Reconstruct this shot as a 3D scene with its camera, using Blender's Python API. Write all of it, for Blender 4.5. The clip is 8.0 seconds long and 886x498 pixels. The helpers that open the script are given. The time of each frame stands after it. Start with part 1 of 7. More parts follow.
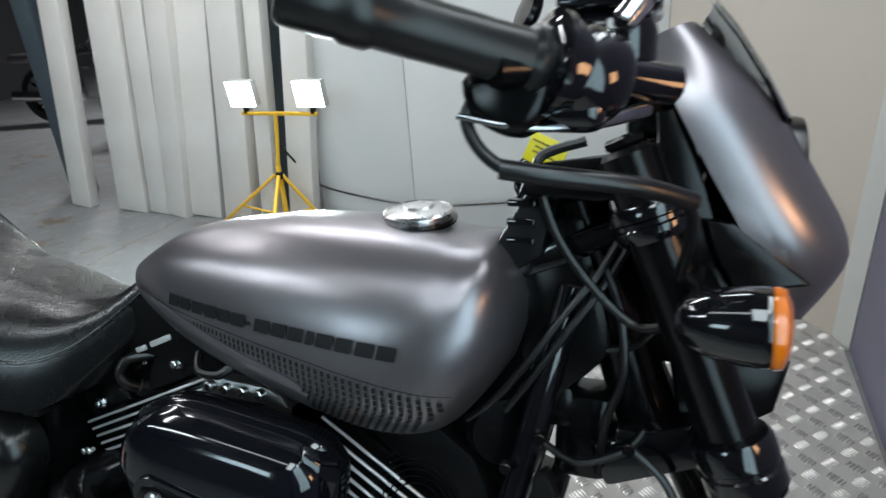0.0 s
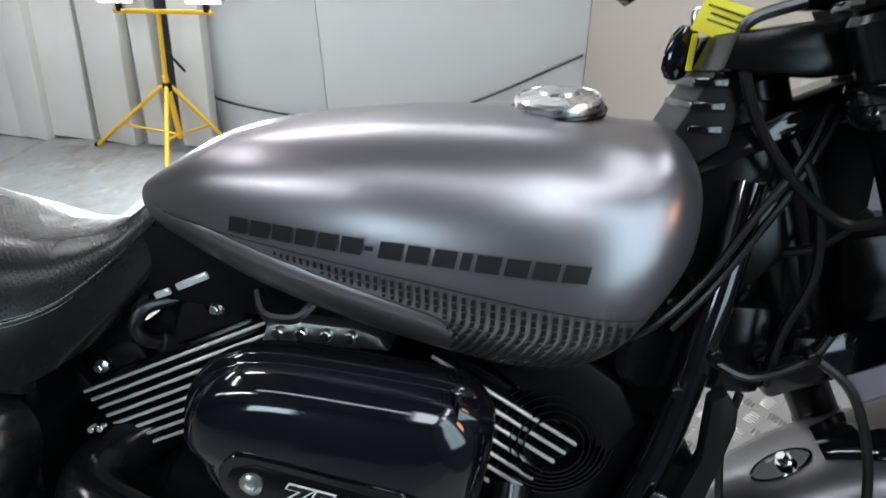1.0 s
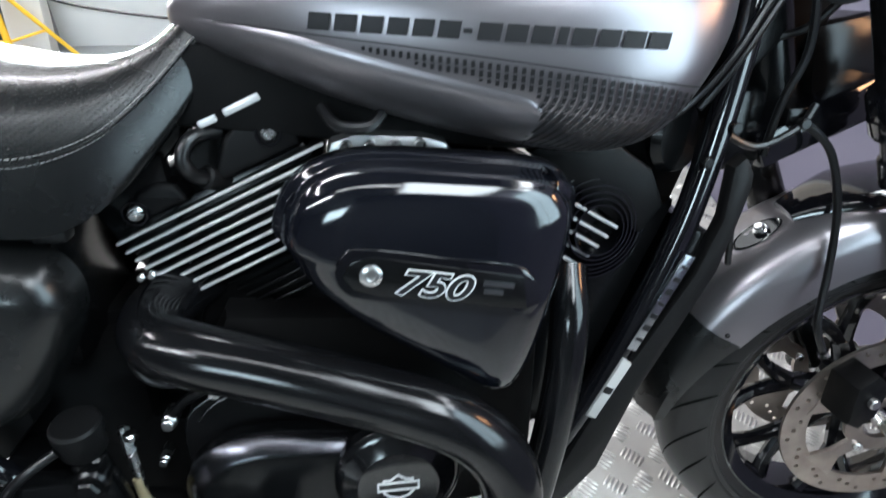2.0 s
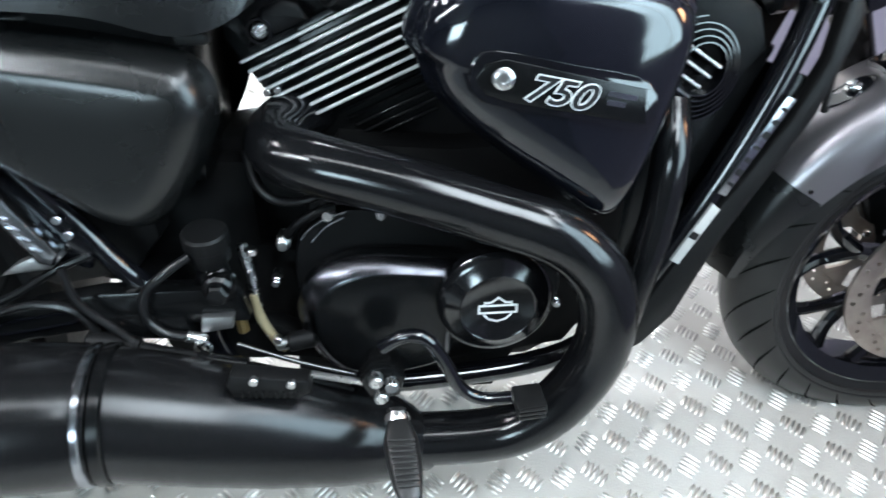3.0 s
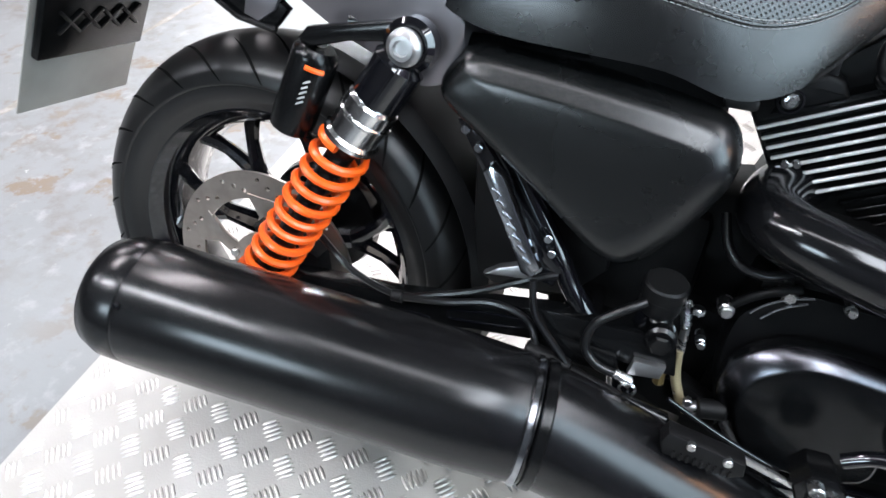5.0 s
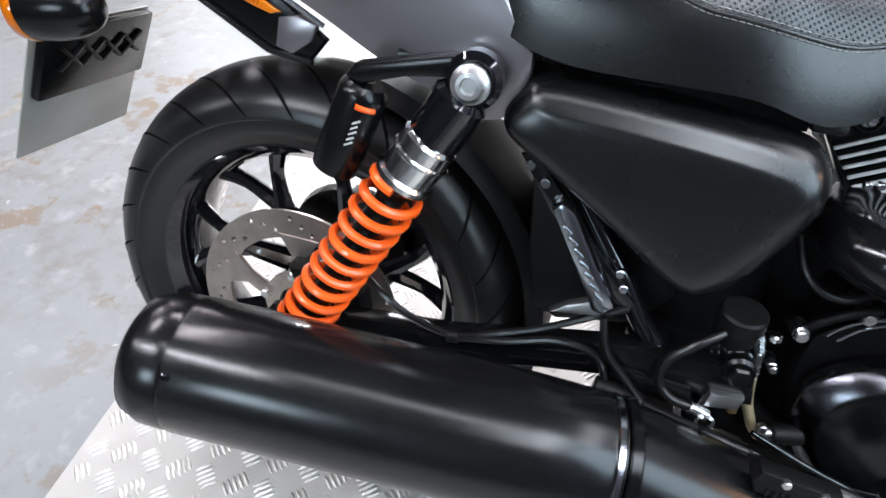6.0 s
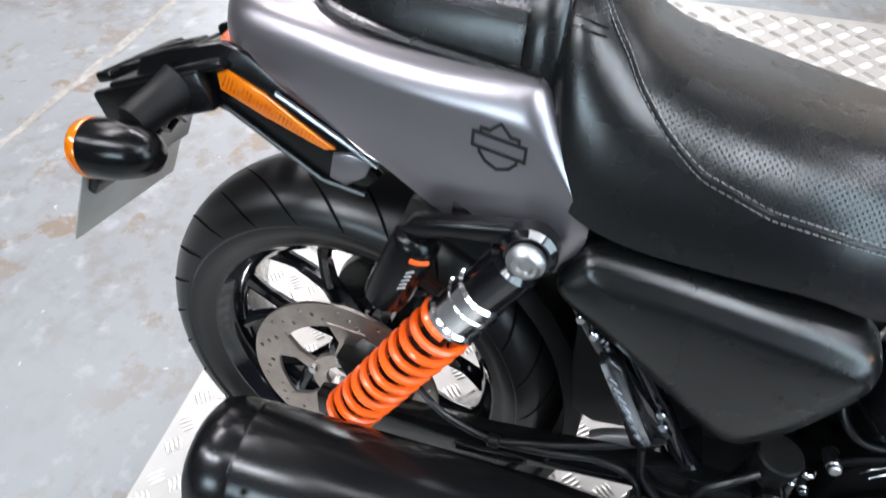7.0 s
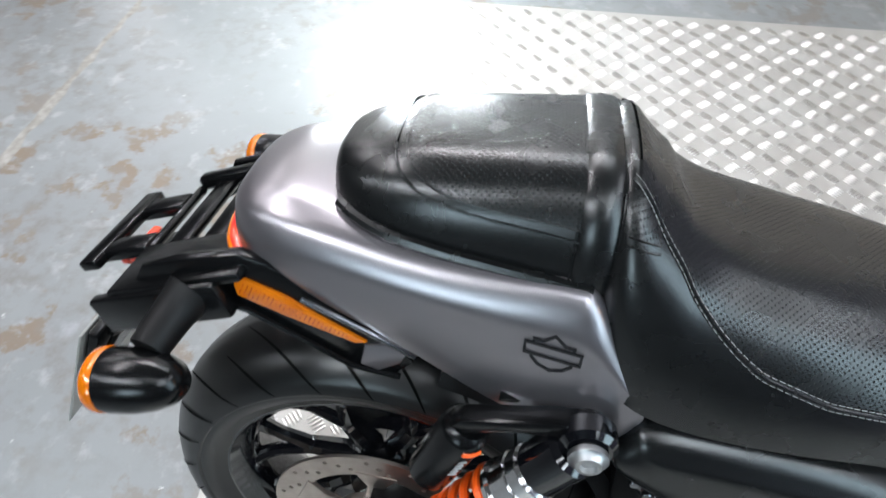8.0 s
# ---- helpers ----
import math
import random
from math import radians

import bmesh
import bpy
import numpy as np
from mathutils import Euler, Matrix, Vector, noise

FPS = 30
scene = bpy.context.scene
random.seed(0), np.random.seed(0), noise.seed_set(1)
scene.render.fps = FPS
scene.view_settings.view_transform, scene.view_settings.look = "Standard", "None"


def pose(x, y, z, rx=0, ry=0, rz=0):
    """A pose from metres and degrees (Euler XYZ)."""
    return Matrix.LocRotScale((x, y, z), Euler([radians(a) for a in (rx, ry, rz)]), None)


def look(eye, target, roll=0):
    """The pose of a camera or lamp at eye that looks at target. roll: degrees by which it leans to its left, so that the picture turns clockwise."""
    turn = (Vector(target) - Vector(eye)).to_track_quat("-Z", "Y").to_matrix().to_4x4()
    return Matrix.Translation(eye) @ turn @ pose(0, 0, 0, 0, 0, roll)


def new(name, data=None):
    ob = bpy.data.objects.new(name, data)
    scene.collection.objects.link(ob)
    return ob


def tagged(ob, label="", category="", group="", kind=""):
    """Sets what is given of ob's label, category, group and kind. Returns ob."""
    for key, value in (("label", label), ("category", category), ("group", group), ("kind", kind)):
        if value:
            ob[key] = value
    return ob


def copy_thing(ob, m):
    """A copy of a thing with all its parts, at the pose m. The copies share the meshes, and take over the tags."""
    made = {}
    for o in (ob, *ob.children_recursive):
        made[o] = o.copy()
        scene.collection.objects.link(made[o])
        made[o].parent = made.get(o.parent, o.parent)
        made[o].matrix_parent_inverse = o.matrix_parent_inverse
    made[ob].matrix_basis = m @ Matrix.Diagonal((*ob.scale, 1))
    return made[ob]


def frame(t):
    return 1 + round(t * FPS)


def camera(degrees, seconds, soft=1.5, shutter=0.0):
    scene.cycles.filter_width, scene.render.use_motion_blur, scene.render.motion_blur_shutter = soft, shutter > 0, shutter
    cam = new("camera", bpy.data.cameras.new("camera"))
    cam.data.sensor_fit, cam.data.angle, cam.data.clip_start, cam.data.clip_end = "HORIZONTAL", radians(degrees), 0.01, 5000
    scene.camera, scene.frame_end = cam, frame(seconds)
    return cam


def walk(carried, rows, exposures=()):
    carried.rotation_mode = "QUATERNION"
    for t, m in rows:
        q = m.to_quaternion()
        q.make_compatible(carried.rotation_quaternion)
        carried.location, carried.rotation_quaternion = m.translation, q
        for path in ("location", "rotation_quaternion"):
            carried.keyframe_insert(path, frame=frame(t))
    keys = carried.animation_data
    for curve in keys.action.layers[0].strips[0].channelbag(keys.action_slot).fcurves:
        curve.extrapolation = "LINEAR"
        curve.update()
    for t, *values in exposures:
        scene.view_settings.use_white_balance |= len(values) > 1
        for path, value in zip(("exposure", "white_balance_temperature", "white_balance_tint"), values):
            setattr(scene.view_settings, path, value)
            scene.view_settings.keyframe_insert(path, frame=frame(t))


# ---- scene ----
cam = camera(72.8, 8.0, shutter=0.3)
PATH = [
    (0, (1.319, -0.348, 1.119), (0.601, 1.259, 0.367), -4.2),
    (0.5, (1.145, -0.323, 1.096), (0.652, 1.298, 0.204), -2.8),
    (1, (1.036, -0.321, 1.063), (0.732, 1.286, 0.069), -0.9),
    (1.5, (0.922, -0.370, 1.022), (0.946, 1.189, -0.088), 0.8),
    (1.7, (0.881, -0.389, 1.007), (1.014, 1.144, -0.133), 1.9),
    (2.8, (0.749, -0.510, 0.904), (0.936, 0.879, -0.400), 3.7),
    (3, (0.728, -0.516, 0.899), (0.852, 0.857, -0.430), 3.6),
    (3.5, (0.657, -0.523, 0.901), (0.557, 0.834, -0.446), 3.1),
    (4, (0.585, -0.532, 0.903), (0.285, 0.798, -0.439), 0.6),
    (4.5, (0.523, -0.537, 0.914), (0.048, 0.751, -0.420), -0.9),
    (5, (0.467, -0.541, 0.923), (-0.078, 0.752, -0.380), -0.0),
    (5.2, (0.451, -0.545, 0.926), (-0.080, 0.757, -0.372), 0.6),
    (6.3, (0.316, -0.480, 0.959), (-0.099, 0.782, -0.419), -0.8),
    (6.5, (0.298, -0.455, 0.994), (-0.090, 0.771, -0.423), -0.2),
    (7, (0.278, -0.376, 1.099), (-0.193, 0.735, -0.388), -2.0),
    (7.5, (0.227, -0.314, 1.160), (-0.258, 0.806, -0.314), -3.1),
    (8, (0.135, -0.237, 1.217), (-0.134, 0.870, -0.322), -1.2),
]
walk(cam, [(t, look(eye, target, roll)) for t, eye, target, roll in PATH],
     exposures=((0.0, -0.80, 6520, 11), (0.5, -0.7, 6560, 13), (1.0, -0.58, 6580, 14), (1.7, 0.04, 6560, 15), (3.0, 0.64, 6440, 13), (3.5, 0.80, 6490, 15), (4.0, 0.96, 6600, 19), (5.0, 0.50, 6680, 20), (6.5, 0.28, 6620, 20), (7.0, 0.32, 6640, 19), (7.5, 0.16, 6660, 18), (8.0, -0.10, 6560, 15)))

# ---- light ----
world = bpy.data.worlds.new("world")
world.use_nodes = True
scene.world = world
world.node_tree.nodes["Background"].inputs[0].default_value = (0.75, 0.85, 1.0, 1)
world.node_tree.nodes["Background"].inputs[1].default_value = 0.02
scene.view_settings.exposure = 0.0


def area_lamp(name, m, sx, sy, watts, colour):
    data = bpy.data.lights.new(name, "AREA")
    data.shape, data.size, data.size_y, data.energy, data.color = "RECTANGLE", sx, sy, watts, colour
    ob = new(name, data)
    ob.matrix_world = m
    return ob


DAY = (0.95, 0.97, 1.0)
COOL = (0.84, 0.95, 1.0)
# place, height, half turn, watts of each unseen tube light, added fill included
# those by the white wall, the storage and at height 2.05 are added brightening
TUBES = ((-1.5, 0.6, 2.86, 90, 34), (1.70, 0.25, 2.05, 90, 9), (-0.7, 1.75, 2.86, 0, 58), (-0.95, -1.1, 2.35, 0, 35), (0.45, -0.75, 2.5, 0, 4), (0.55, 1.60, 2.86, 0, 24), (-3.2, -1.2, 2.86, 0, 30), (-3.0, 2.2, 2.86, 90, 34), (-4.5, 5.2, 2.86, 0, 200))
for tx, ty, tz, turn, w in TUBES:
    area_lamp("tube_and_fill_lamp", pose(tx, ty, tz, 0, 0, turn), 1.3, 0.16, w, COOL if tx > 0.2 or ty < 0.1 else DAY)
for dx in (-0.28, 0.29):
    area_lamp("work_lamp_light", look((-0.59 + 0.72 * dx, 2.00, 0.70), (-0.2 + dx, 0.2, 0.35)), 0.12, 0.10, 20, (0.86, 0.98, 1.0))
for wx, wy, wz, wide, tall, watts in ((-0.80, -3.97, 2.25, 1.35, 0.9, 56),):
    area_lamp("window_daylight", pose(wx, wy, wz, 90, 0, 0), wide, tall, watts, (0.66, 0.90, 1.0))
area_lamp("door_daylight", pose(1.80, -0.74, 1.48, 0, 90, 0), 1.58, 0.86, 22, (0.62, 0.90, 1.0))
area_lamp("panel_light", pose(1.44, -1.0, 2.62), 0.56, 1.3, 22, (0.76, 0.93, 1.0))
area_lamp("warm_lamp", look((1.80, -0.1, 1.0), (1.40, 0.0, 0.78)), 0.12, 0.3, 2.2, (1.0, 0.55, 0.28))


# ---- materials ----
def material(name, base, rough=0.5, metal=0.0, second=None, scale=8.0, amount=0.5, bump=0.0, bump_scale=200.0, rough_var=0.08, coat=0.0, spec=0.5, emit=0.0, trans=0.0):
    mat = bpy.data.materials.new(name)
    mat.use_nodes = True
    nt = mat.node_tree
    b = nt.nodes["Principled BSDF"]
    second = second or tuple(c * 0.8 for c in base)
    co = nt.nodes.new("ShaderNodeTexCoord")
    big = nt.nodes.new("ShaderNodeTexNoise")
    big.inputs["Scale"].default_value, big.inputs["Detail"].default_value = scale, 6.0
    nt.links.new(co.outputs["Object"], big.inputs["Vector"])
    mix = nt.nodes.new("ShaderNodeMix")
    mix.data_type = "RGBA"
    mix.inputs["A"].default_value, mix.inputs["B"].default_value = (*base, 1), (*second, 1)
    ramp = nt.nodes.new("ShaderNodeMapRange")
    ramp.inputs["From Min"].default_value, ramp.inputs["From Max"].default_value = 0.35, 0.7
    ramp.inputs["To Max"].default_value = amount
    nt.links.new(big.outputs["Fac"], ramp.inputs["Value"])
    nt.links.new(ramp.outputs["Result"], mix.inputs["Factor"])
    nt.links.new(mix.outputs["Result"], b.inputs["Base Color"])
    fine = nt.nodes.new("ShaderNodeTexNoise")
    fine.inputs["Scale"].default_value, fine.inputs["Detail"].default_value = bump_scale, 3.0
    nt.links.new(co.outputs["Object"], fine.inputs["Vector"])
    rr = nt.nodes.new("ShaderNodeMapRange")
    rr.inputs["To Min"].default_value, rr.inputs["To Max"].default_value = max(0.02, rough - rough_var), min(1.0, rough + rough_var)
    nt.links.new(big.outputs["Fac"], rr.inputs["Value"])
    nt.links.new(rr.outputs["Result"], b.inputs["Roughness"])
    if bump:
        bp = nt.nodes.new("ShaderNodeBump")
        bp.inputs["Strength"].default_value, bp.inputs["Distance"].default_value = bump, 0.001
        nt.links.new(fine.outputs["Fac"], bp.inputs["Height"])
        nt.links.new(bp.outputs["Normal"], b.inputs["Normal"])
    b.inputs["Metallic"].default_value, b.inputs["Coat Weight"].default_value = metal, coat
    b.inputs["Coat Roughness"].default_value, b.inputs["Specular IOR Level"].default_value = 0.06, spec
    b.inputs["Transmission Weight"].default_value = trans
    if emit:
        b.inputs["Emission Color"].default_value, b.inputs["Emission Strength"].default_value = (*base, 1), emit
    return mat


PAINT = material("satin_charcoal_paint", (0.245, 0.228, 0.242), 0.31, 0.85, (0.21, 0.196, 0.209), 5, 0.5, 0.05, 900, 0.03)
MACHINED = material("machined_dark_metal", (0.085, 0.085, 0.095), 0.22, 1.0, (0.06, 0.06, 0.068), 60, 0.5, 0.1, 700, 0.1)
DARK_CHROME = material("dark_polished_metal", (0.40, 0.42, 0.45), 0.2, 1.0, (0.15, 0.15, 0.16), 40, 0.5)
GLOSS = material("gloss_black_paint", (0.0028, 0.003, 0.0042), 0.09, 0.0, (0.005, 0.005, 0.006), 30, 0.4, 0.0, 200, 0.04, 0.5)
SATIN = material("satin_black_paint", (0.0026, 0.0028, 0.003), 0.20, 0.0, (0.005, 0.005, 0.0055), 18, 0.5, 0.1, 700, 0.06, 0.0, 0.26)
PIPE = material("black_exhaust_coating", (0.0045, 0.0045, 0.005), 0.23, 0.0, (0.007, 0.007, 0.0075), 14, 0.5, 0.05, 500, 0.06, 0.0, 0.38)
WRINKLE = material("black_powder_coat", (0.003, 0.003, 0.0034), 0.36, 0.0, (0.006, 0.006, 0.006), 20, 0.5, 0.35, 1200, 0.08, 0.0, 0.13)
POLISHED = material("polished_black_cover", (0.0028, 0.0029, 0.0036), 0.14, 0.0, (0.005, 0.005, 0.0055), 20, 0.5, 0.05, 400, 0.05, 0.0, 0.7)
PLASTIC = material("black_plastic", (0.004, 0.004, 0.0042), 0.44, 0.0, (0.007, 0.007, 0.0073), 16, 0.6, 0.3, 900, 0.08, 0.0, 0.18)
COVER = material("satin_side_cover_plastic", (0.0034, 0.0038, 0.004), 0.27, 0.0, (0.0055, 0.0058, 0.006), 9, 0.6, 0.06, 1200, 0.05, 0.0, 0.5)
HEADER = material("gloss_black_exhaust_coating", (0.0035, 0.0036, 0.0042), 0.15, 0.0, (0.006, 0.006, 0.0065), 14, 0.5, 0.05, 500, 0.05, 0.0, 0.42)
RUBBER = material("tyre_rubber", (0.006, 0.006, 0.0062), 0.33, 0.0, (0.010, 0.0096, 0.0092), 12, 0.6, 0.08, 300, 0.09, 0.0, 0.42)
CAST = material("rough_black_casting", (0.0028, 0.0028, 0.003), 0.6, 0.0, (0.006, 0.006, 0.006), 25, 0.5, 0.4, 600, 0.08, 0.0, 0.07)
# rubber darkened to stand for the shade inside the tread grooves
GROOVE = material("tread_groove_shade", (0.002, 0.002, 0.002), 0.95, spec=0.1)
CABLE = material("black_cable_sheath", (0.0035, 0.0035, 0.004), 0.32, 0.0, None, 40, 0.5, 0.1, 600, 0.08)
CHROME = material("chrome", (0.78, 0.78, 0.78), 0.16, 1.0, (0.7, 0.7, 0.71), 20, 0.5, 0.0, 200, 0.05)
STEEL = material("bright_steel", (0.6, 0.6, 0.6), 0.28, 1.0, (0.48, 0.47, 0.46), 60, 0.6, 0.05, 600, 0.1)
ALU = material("cast_aluminium", (0.45, 0.45, 0.45), 0.38, 1.0, (0.4, 0.4, 0.4), 50, 0.6, 0.3, 700, 0.1)
FIN_EDGE = material("machined_fin_edge", (0.66, 0.66, 0.67), 0.32, 0.5, (0.5, 0.5, 0.5), 40, 0.4, 0.0, 200, 0.06)
DISC = material("brake_disc_steel", (0.44, 0.385, 0.345), 0.38, 1.0, (0.32, 0.27, 0.24), 40, 0.7, 0.1, 900, 0.1)
ORANGE = material("orange_spring_coating", (0.95, 0.115, 0.010), 0.33, 0.0, (0.84, 0.09, 0.008), 30, 0.5, 0.05, 400, 0.06, 0.3)
AMBER = material("amber_lens", (0.60, 0.15, 0.002), 0.12, 0.0, (0.44, 0.09, 0.001), 30, 0.8, 0.1, 300, 0.04, 0.6)
REFLECTOR = material("amber_reflector", (0.60, 0.13, 0.003), 0.14, 0.0, (0.18, 0.025, 0.001), 150, 1.0, 0.3, 500, 0.05, 0.6)
RED = material("red_lens", (0.7, 0.03, 0.02), 0.15, 0.0, (0.9, 0.15, 0.05), 60, 0.4, 0.2, 300, 0.05, 0.4)
YELLOW = material("yellow_paint", (0.85, 0.5, 0.03), 0.45, 0.0, (0.75, 0.42, 0.03), 15, 0.5, 0.1, 300)
TAG = material("yellow_plastic_tag", (0.70, 0.62, 0.01), 0.4, 0.0, (0.62, 0.54, 0.01), 40, 0.5)
INK = material("dark_print", (0.008, 0.008, 0.009), 0.5, 0.0, None, 30, 0.4, spec=0.25)
SILVER_INK = material("silver_print", (0.75, 0.76, 0.76), 0.35, 0.15, (0.5, 0.5, 0.5), 40, 0.4)
WHITE_INK = material("white_print", (0.38, 0.38, 0.37), 0.5, 0.0, None, 40, 0.4)
PLATE_BACK = material("number_plate_back", (0.27, 0.27, 0.255), 0.35, 0.0, (0.19, 0.19, 0.175), 12, 0.7, 0.1, 300)
THREAD = material("grey_seat_thread", (0.24, 0.24, 0.24), 0.7)
NAVY = material("blue_black_gloss_paint", (0.003, 0.0035, 0.0055), 0.10, 0.0, (0.0045, 0.005, 0.0075), 30, 0.4, 0.02, 300, 0.04, 0.5)
CREAM = material("cream_plastic", (0.26, 0.21, 0.125), 0.5, 0.0, (0.16, 0.125, 0.07), 60, 0.6)
BRASS = material("aged_brass", (0.4, 0.28, 0.12), 0.45, 1.0, (0.3, 0.2, 0.1), 60, 0.6)


def leather(name, dimples):
    mat = material(name, (0.0036, 0.004, 0.0042), 0.27, 0.0, (0.0050, 0.0053, 0.0055), 25, 0.5, 0.12, 520, 0.03)
    if dimples:
        nt = mat.node_tree
        b = nt.nodes["Principled BSDF"]
        co = nt.nodes["Texture Coordinate"]
        vo = nt.nodes.new("ShaderNodeTexVoronoi")
        vo.inputs["Scale"].default_value, vo.inputs["Randomness"].default_value = 215.0, 0.0
        mp = nt.nodes.new("ShaderNodeMapping")
        mp.inputs["Scale"].default_value, mp.inputs["Rotation"].default_value = (1, 1, 0), (0, 0, radians(45))
        flat = nt.nodes.new("ShaderNodeAttribute")
        flat.attribute_name = "flat_place"
        nt.links.new(flat.outputs["Vector"], mp.inputs["Vector"])
        nt.links.new(mp.outputs["Vector"], vo.inputs["Vector"])
        st = nt.nodes.new("ShaderNodeMapRange")
        st.inputs["From Min"].default_value, st.inputs["From Max"].default_value = 0.10, 0.24
        nt.links.new(vo.outputs["Distance"], st.inputs["Value"])
        bp = nt.nodes.new("ShaderNodeBump")
        bp.inputs["Strength"].default_value, bp.inputs["Distance"].default_value = 0.6, 0.0015
        gl = nt.nodes.new("ShaderNodeMapRange")
        gl.inputs["To Min"].default_value, gl.inputs["To Max"].default_value = 0.2, 0.5
        nt.links.new(st.outputs["Result"], gl.inputs["Value"])
        nt.links.new(gl.outputs["Result"], b.inputs["Specular IOR Level"])
        nt.links.new(st.outputs["Result"], bp.inputs["Height"])
        nt.links.new(nt.nodes["Bump"].outputs["Normal"], bp.inputs["Normal"])
        nt.links.new(bp.outputs["Normal"], b.inputs["Normal"])
    return mat


# near black, so that the seat and gloss parts reflect little of this wall
FAR_GREY = material("grey_wall_paint", (0.030, 0.031, 0.033), 0.7, 0.0, (0.04, 0.041, 0.043), 1.5, 0.6, 0.2, 120)
LEATHER = leather("smooth_black_vinyl", False)
PERFORATED = leather("perforated_black_vinyl", True)
WHITE_WALL = material("white_wall_paint", (0.8, 0.8, 0.78), 0.6, 0.0, (0.7, 0.71, 0.7), 1.5, 0.6, 0.3, 120)
BEIGE_WALL = material("beige_wall_paint", (0.55, 0.49, 0.42), 0.6, 0.0, (0.5, 0.44, 0.38), 1.5, 0.6, 0.3, 120)
DARK_WALL = material("dark_violet_panel", (0.115, 0.105, 0.15), 0.5, 0.0, (0.09, 0.083, 0.12), 2, 0.6, 0.2, 120)
GREY_TRIM = material("grey_trim_paint", (0.5, 0.5, 0.47), 0.5, 0.0, (0.42, 0.42, 0.4), 6, 0.5, 0.1, 200)
BOARD = material("white_board_paint", (0.78, 0.76, 0.72), 0.55, 0.0, (0.62, 0.58, 0.52), 3, 0.6, 0.2, 150)
DARK_METAL = material("dark_blue_grey_steel", (0.09, 0.12, 0.14), 0.5, 0.2, (0.07, 0.09, 0.1), 6, 0.5)
CEILING = material("ceiling_paint", (0.055, 0.055, 0.055), 0.8, 0.0, (0.04, 0.04, 0.04), 2, 0.5)
FAR_WALL = material("dark_grey_wall_paint", (0.06, 0.06, 0.063), 0.7, 0.0, (0.045, 0.045, 0.048), 1.5, 0.6, 0.2, 120)
LAMP_GLASS = material("led_lamp_face", (0.85, 0.98, 1.0), 0.3, emit=25.0)
TUBE_GLASS = material("tube_diffuser", (0.93, 0.97, 1.0), 0.4, emit=5.0)


def concrete():
    mat = material("worn_concrete_floor", (0.195, 0.204, 0.206), 0.5, 0.0, (0.150, 0.157, 0.158), 1.3, 0.8, 0.25, 90, 0.15)
    nt = mat.node_tree
    b = nt.nodes["Principled BSDF"]
    co = nt.nodes["Texture Coordinate"]
    base = b.inputs["Base Color"].links[0].from_socket

    def patchy(socket, seed):
        """Keeps stains to a few worn areas."""
        wide = nt.nodes.new("ShaderNodeTexNoise")
        wide.inputs["Scale"].default_value, wide.inputs["Detail"].default_value = 0.9 + 0.1 * seed, 3.0
        nt.links.new(co.outputs["Object"], wide.inputs["Vector"])
        rng_ = nt.nodes.new("ShaderNodeMapRange")
        rng_.inputs["From Min"].default_value, rng_.inputs["From Max"].default_value = 0.41, 0.57
        nt.links.new(wide.outputs["Fac"], rng_.inputs["Value"])
        mul = nt.nodes.new("ShaderNodeMath")
        mul.operation = "MULTIPLY"
        nt.links.new(rng_.outputs["Result"], mul.inputs[0])
        nt.links.new(socket, mul.inputs[1])
        return mul.outputs[0]

    for sc, lo, hi, colour, seed in ((3.1, 0.60, 0.68, (0.235, 0.24, 0.25), 3.3), (6.5, 0.55, 0.60, (0.145, 0.108, 0.076), 1.7), (16.0, 0.47, 0.66, (0.14, 0.132, 0.124), 5.1), (11.0, 0.56, 0.68, (0.245, 0.25, 0.25), 7.7), (34.0, 0.68, 0.72, (0.42, 0.42, 0.40), 9.3)):
        mp = nt.nodes.new("ShaderNodeMapping")
        mp.inputs["Location"].default_value = (seed, seed * 2, 0)
        nt.links.new(co.outputs["Object"], mp.inputs["Vector"])
        no = nt.nodes.new("ShaderNodeTexNoise")
        no.inputs["Scale"].default_value, no.inputs["Detail"].default_value, no.inputs["Roughness"].default_value = sc, 8.0, 0.65
        nt.links.new(mp.outputs["Vector"], no.inputs["Vector"])
        mr = nt.nodes.new("ShaderNodeMapRange")
        mr.inputs["From Min"].default_value, mr.inputs["From Max"].default_value, mr.inputs["To Max"].default_value = lo, hi, 0.92
        nt.links.new(no.outputs["Fac"], mr.inputs["Value"])
        mx = nt.nodes.new("ShaderNodeMix")
        mx.data_type = "RGBA"
        mx.inputs["B"].default_value = (*colour, 1)
        nt.links.new(patchy(mr.outputs["Result"], seed) if sc in (6.5, 16.0) else mr.outputs["Result"], mx.inputs["Factor"])
        nt.links.new(base, mx.inputs["A"])
        base = mx.outputs["Result"]
    nt.links.new(base, b.inputs["Base Color"])
    return mat


CONCRETE = concrete()
CHECKER = material("aluminium_tread_plate", (0.385, 0.372, 0.35), 0.60, 0.30, (0.29, 0.27, 0.245), 4, 0.7, 0.3, 300, 0.12)
LUG = material("aluminium_tread_bar", (0.56, 0.55, 0.53), 0.33, 0.9, (0.42, 0.39, 0.36), 5, 0.7, 0.15, 300, 0.1)


# ---- mesh builders ----
SETTLED = Vector((0, 0, 0))


def settle(x, y, z):
    """Where the next parts sit against the drawing of their assembly."""
    SETTLED[:] = (x, y, z)


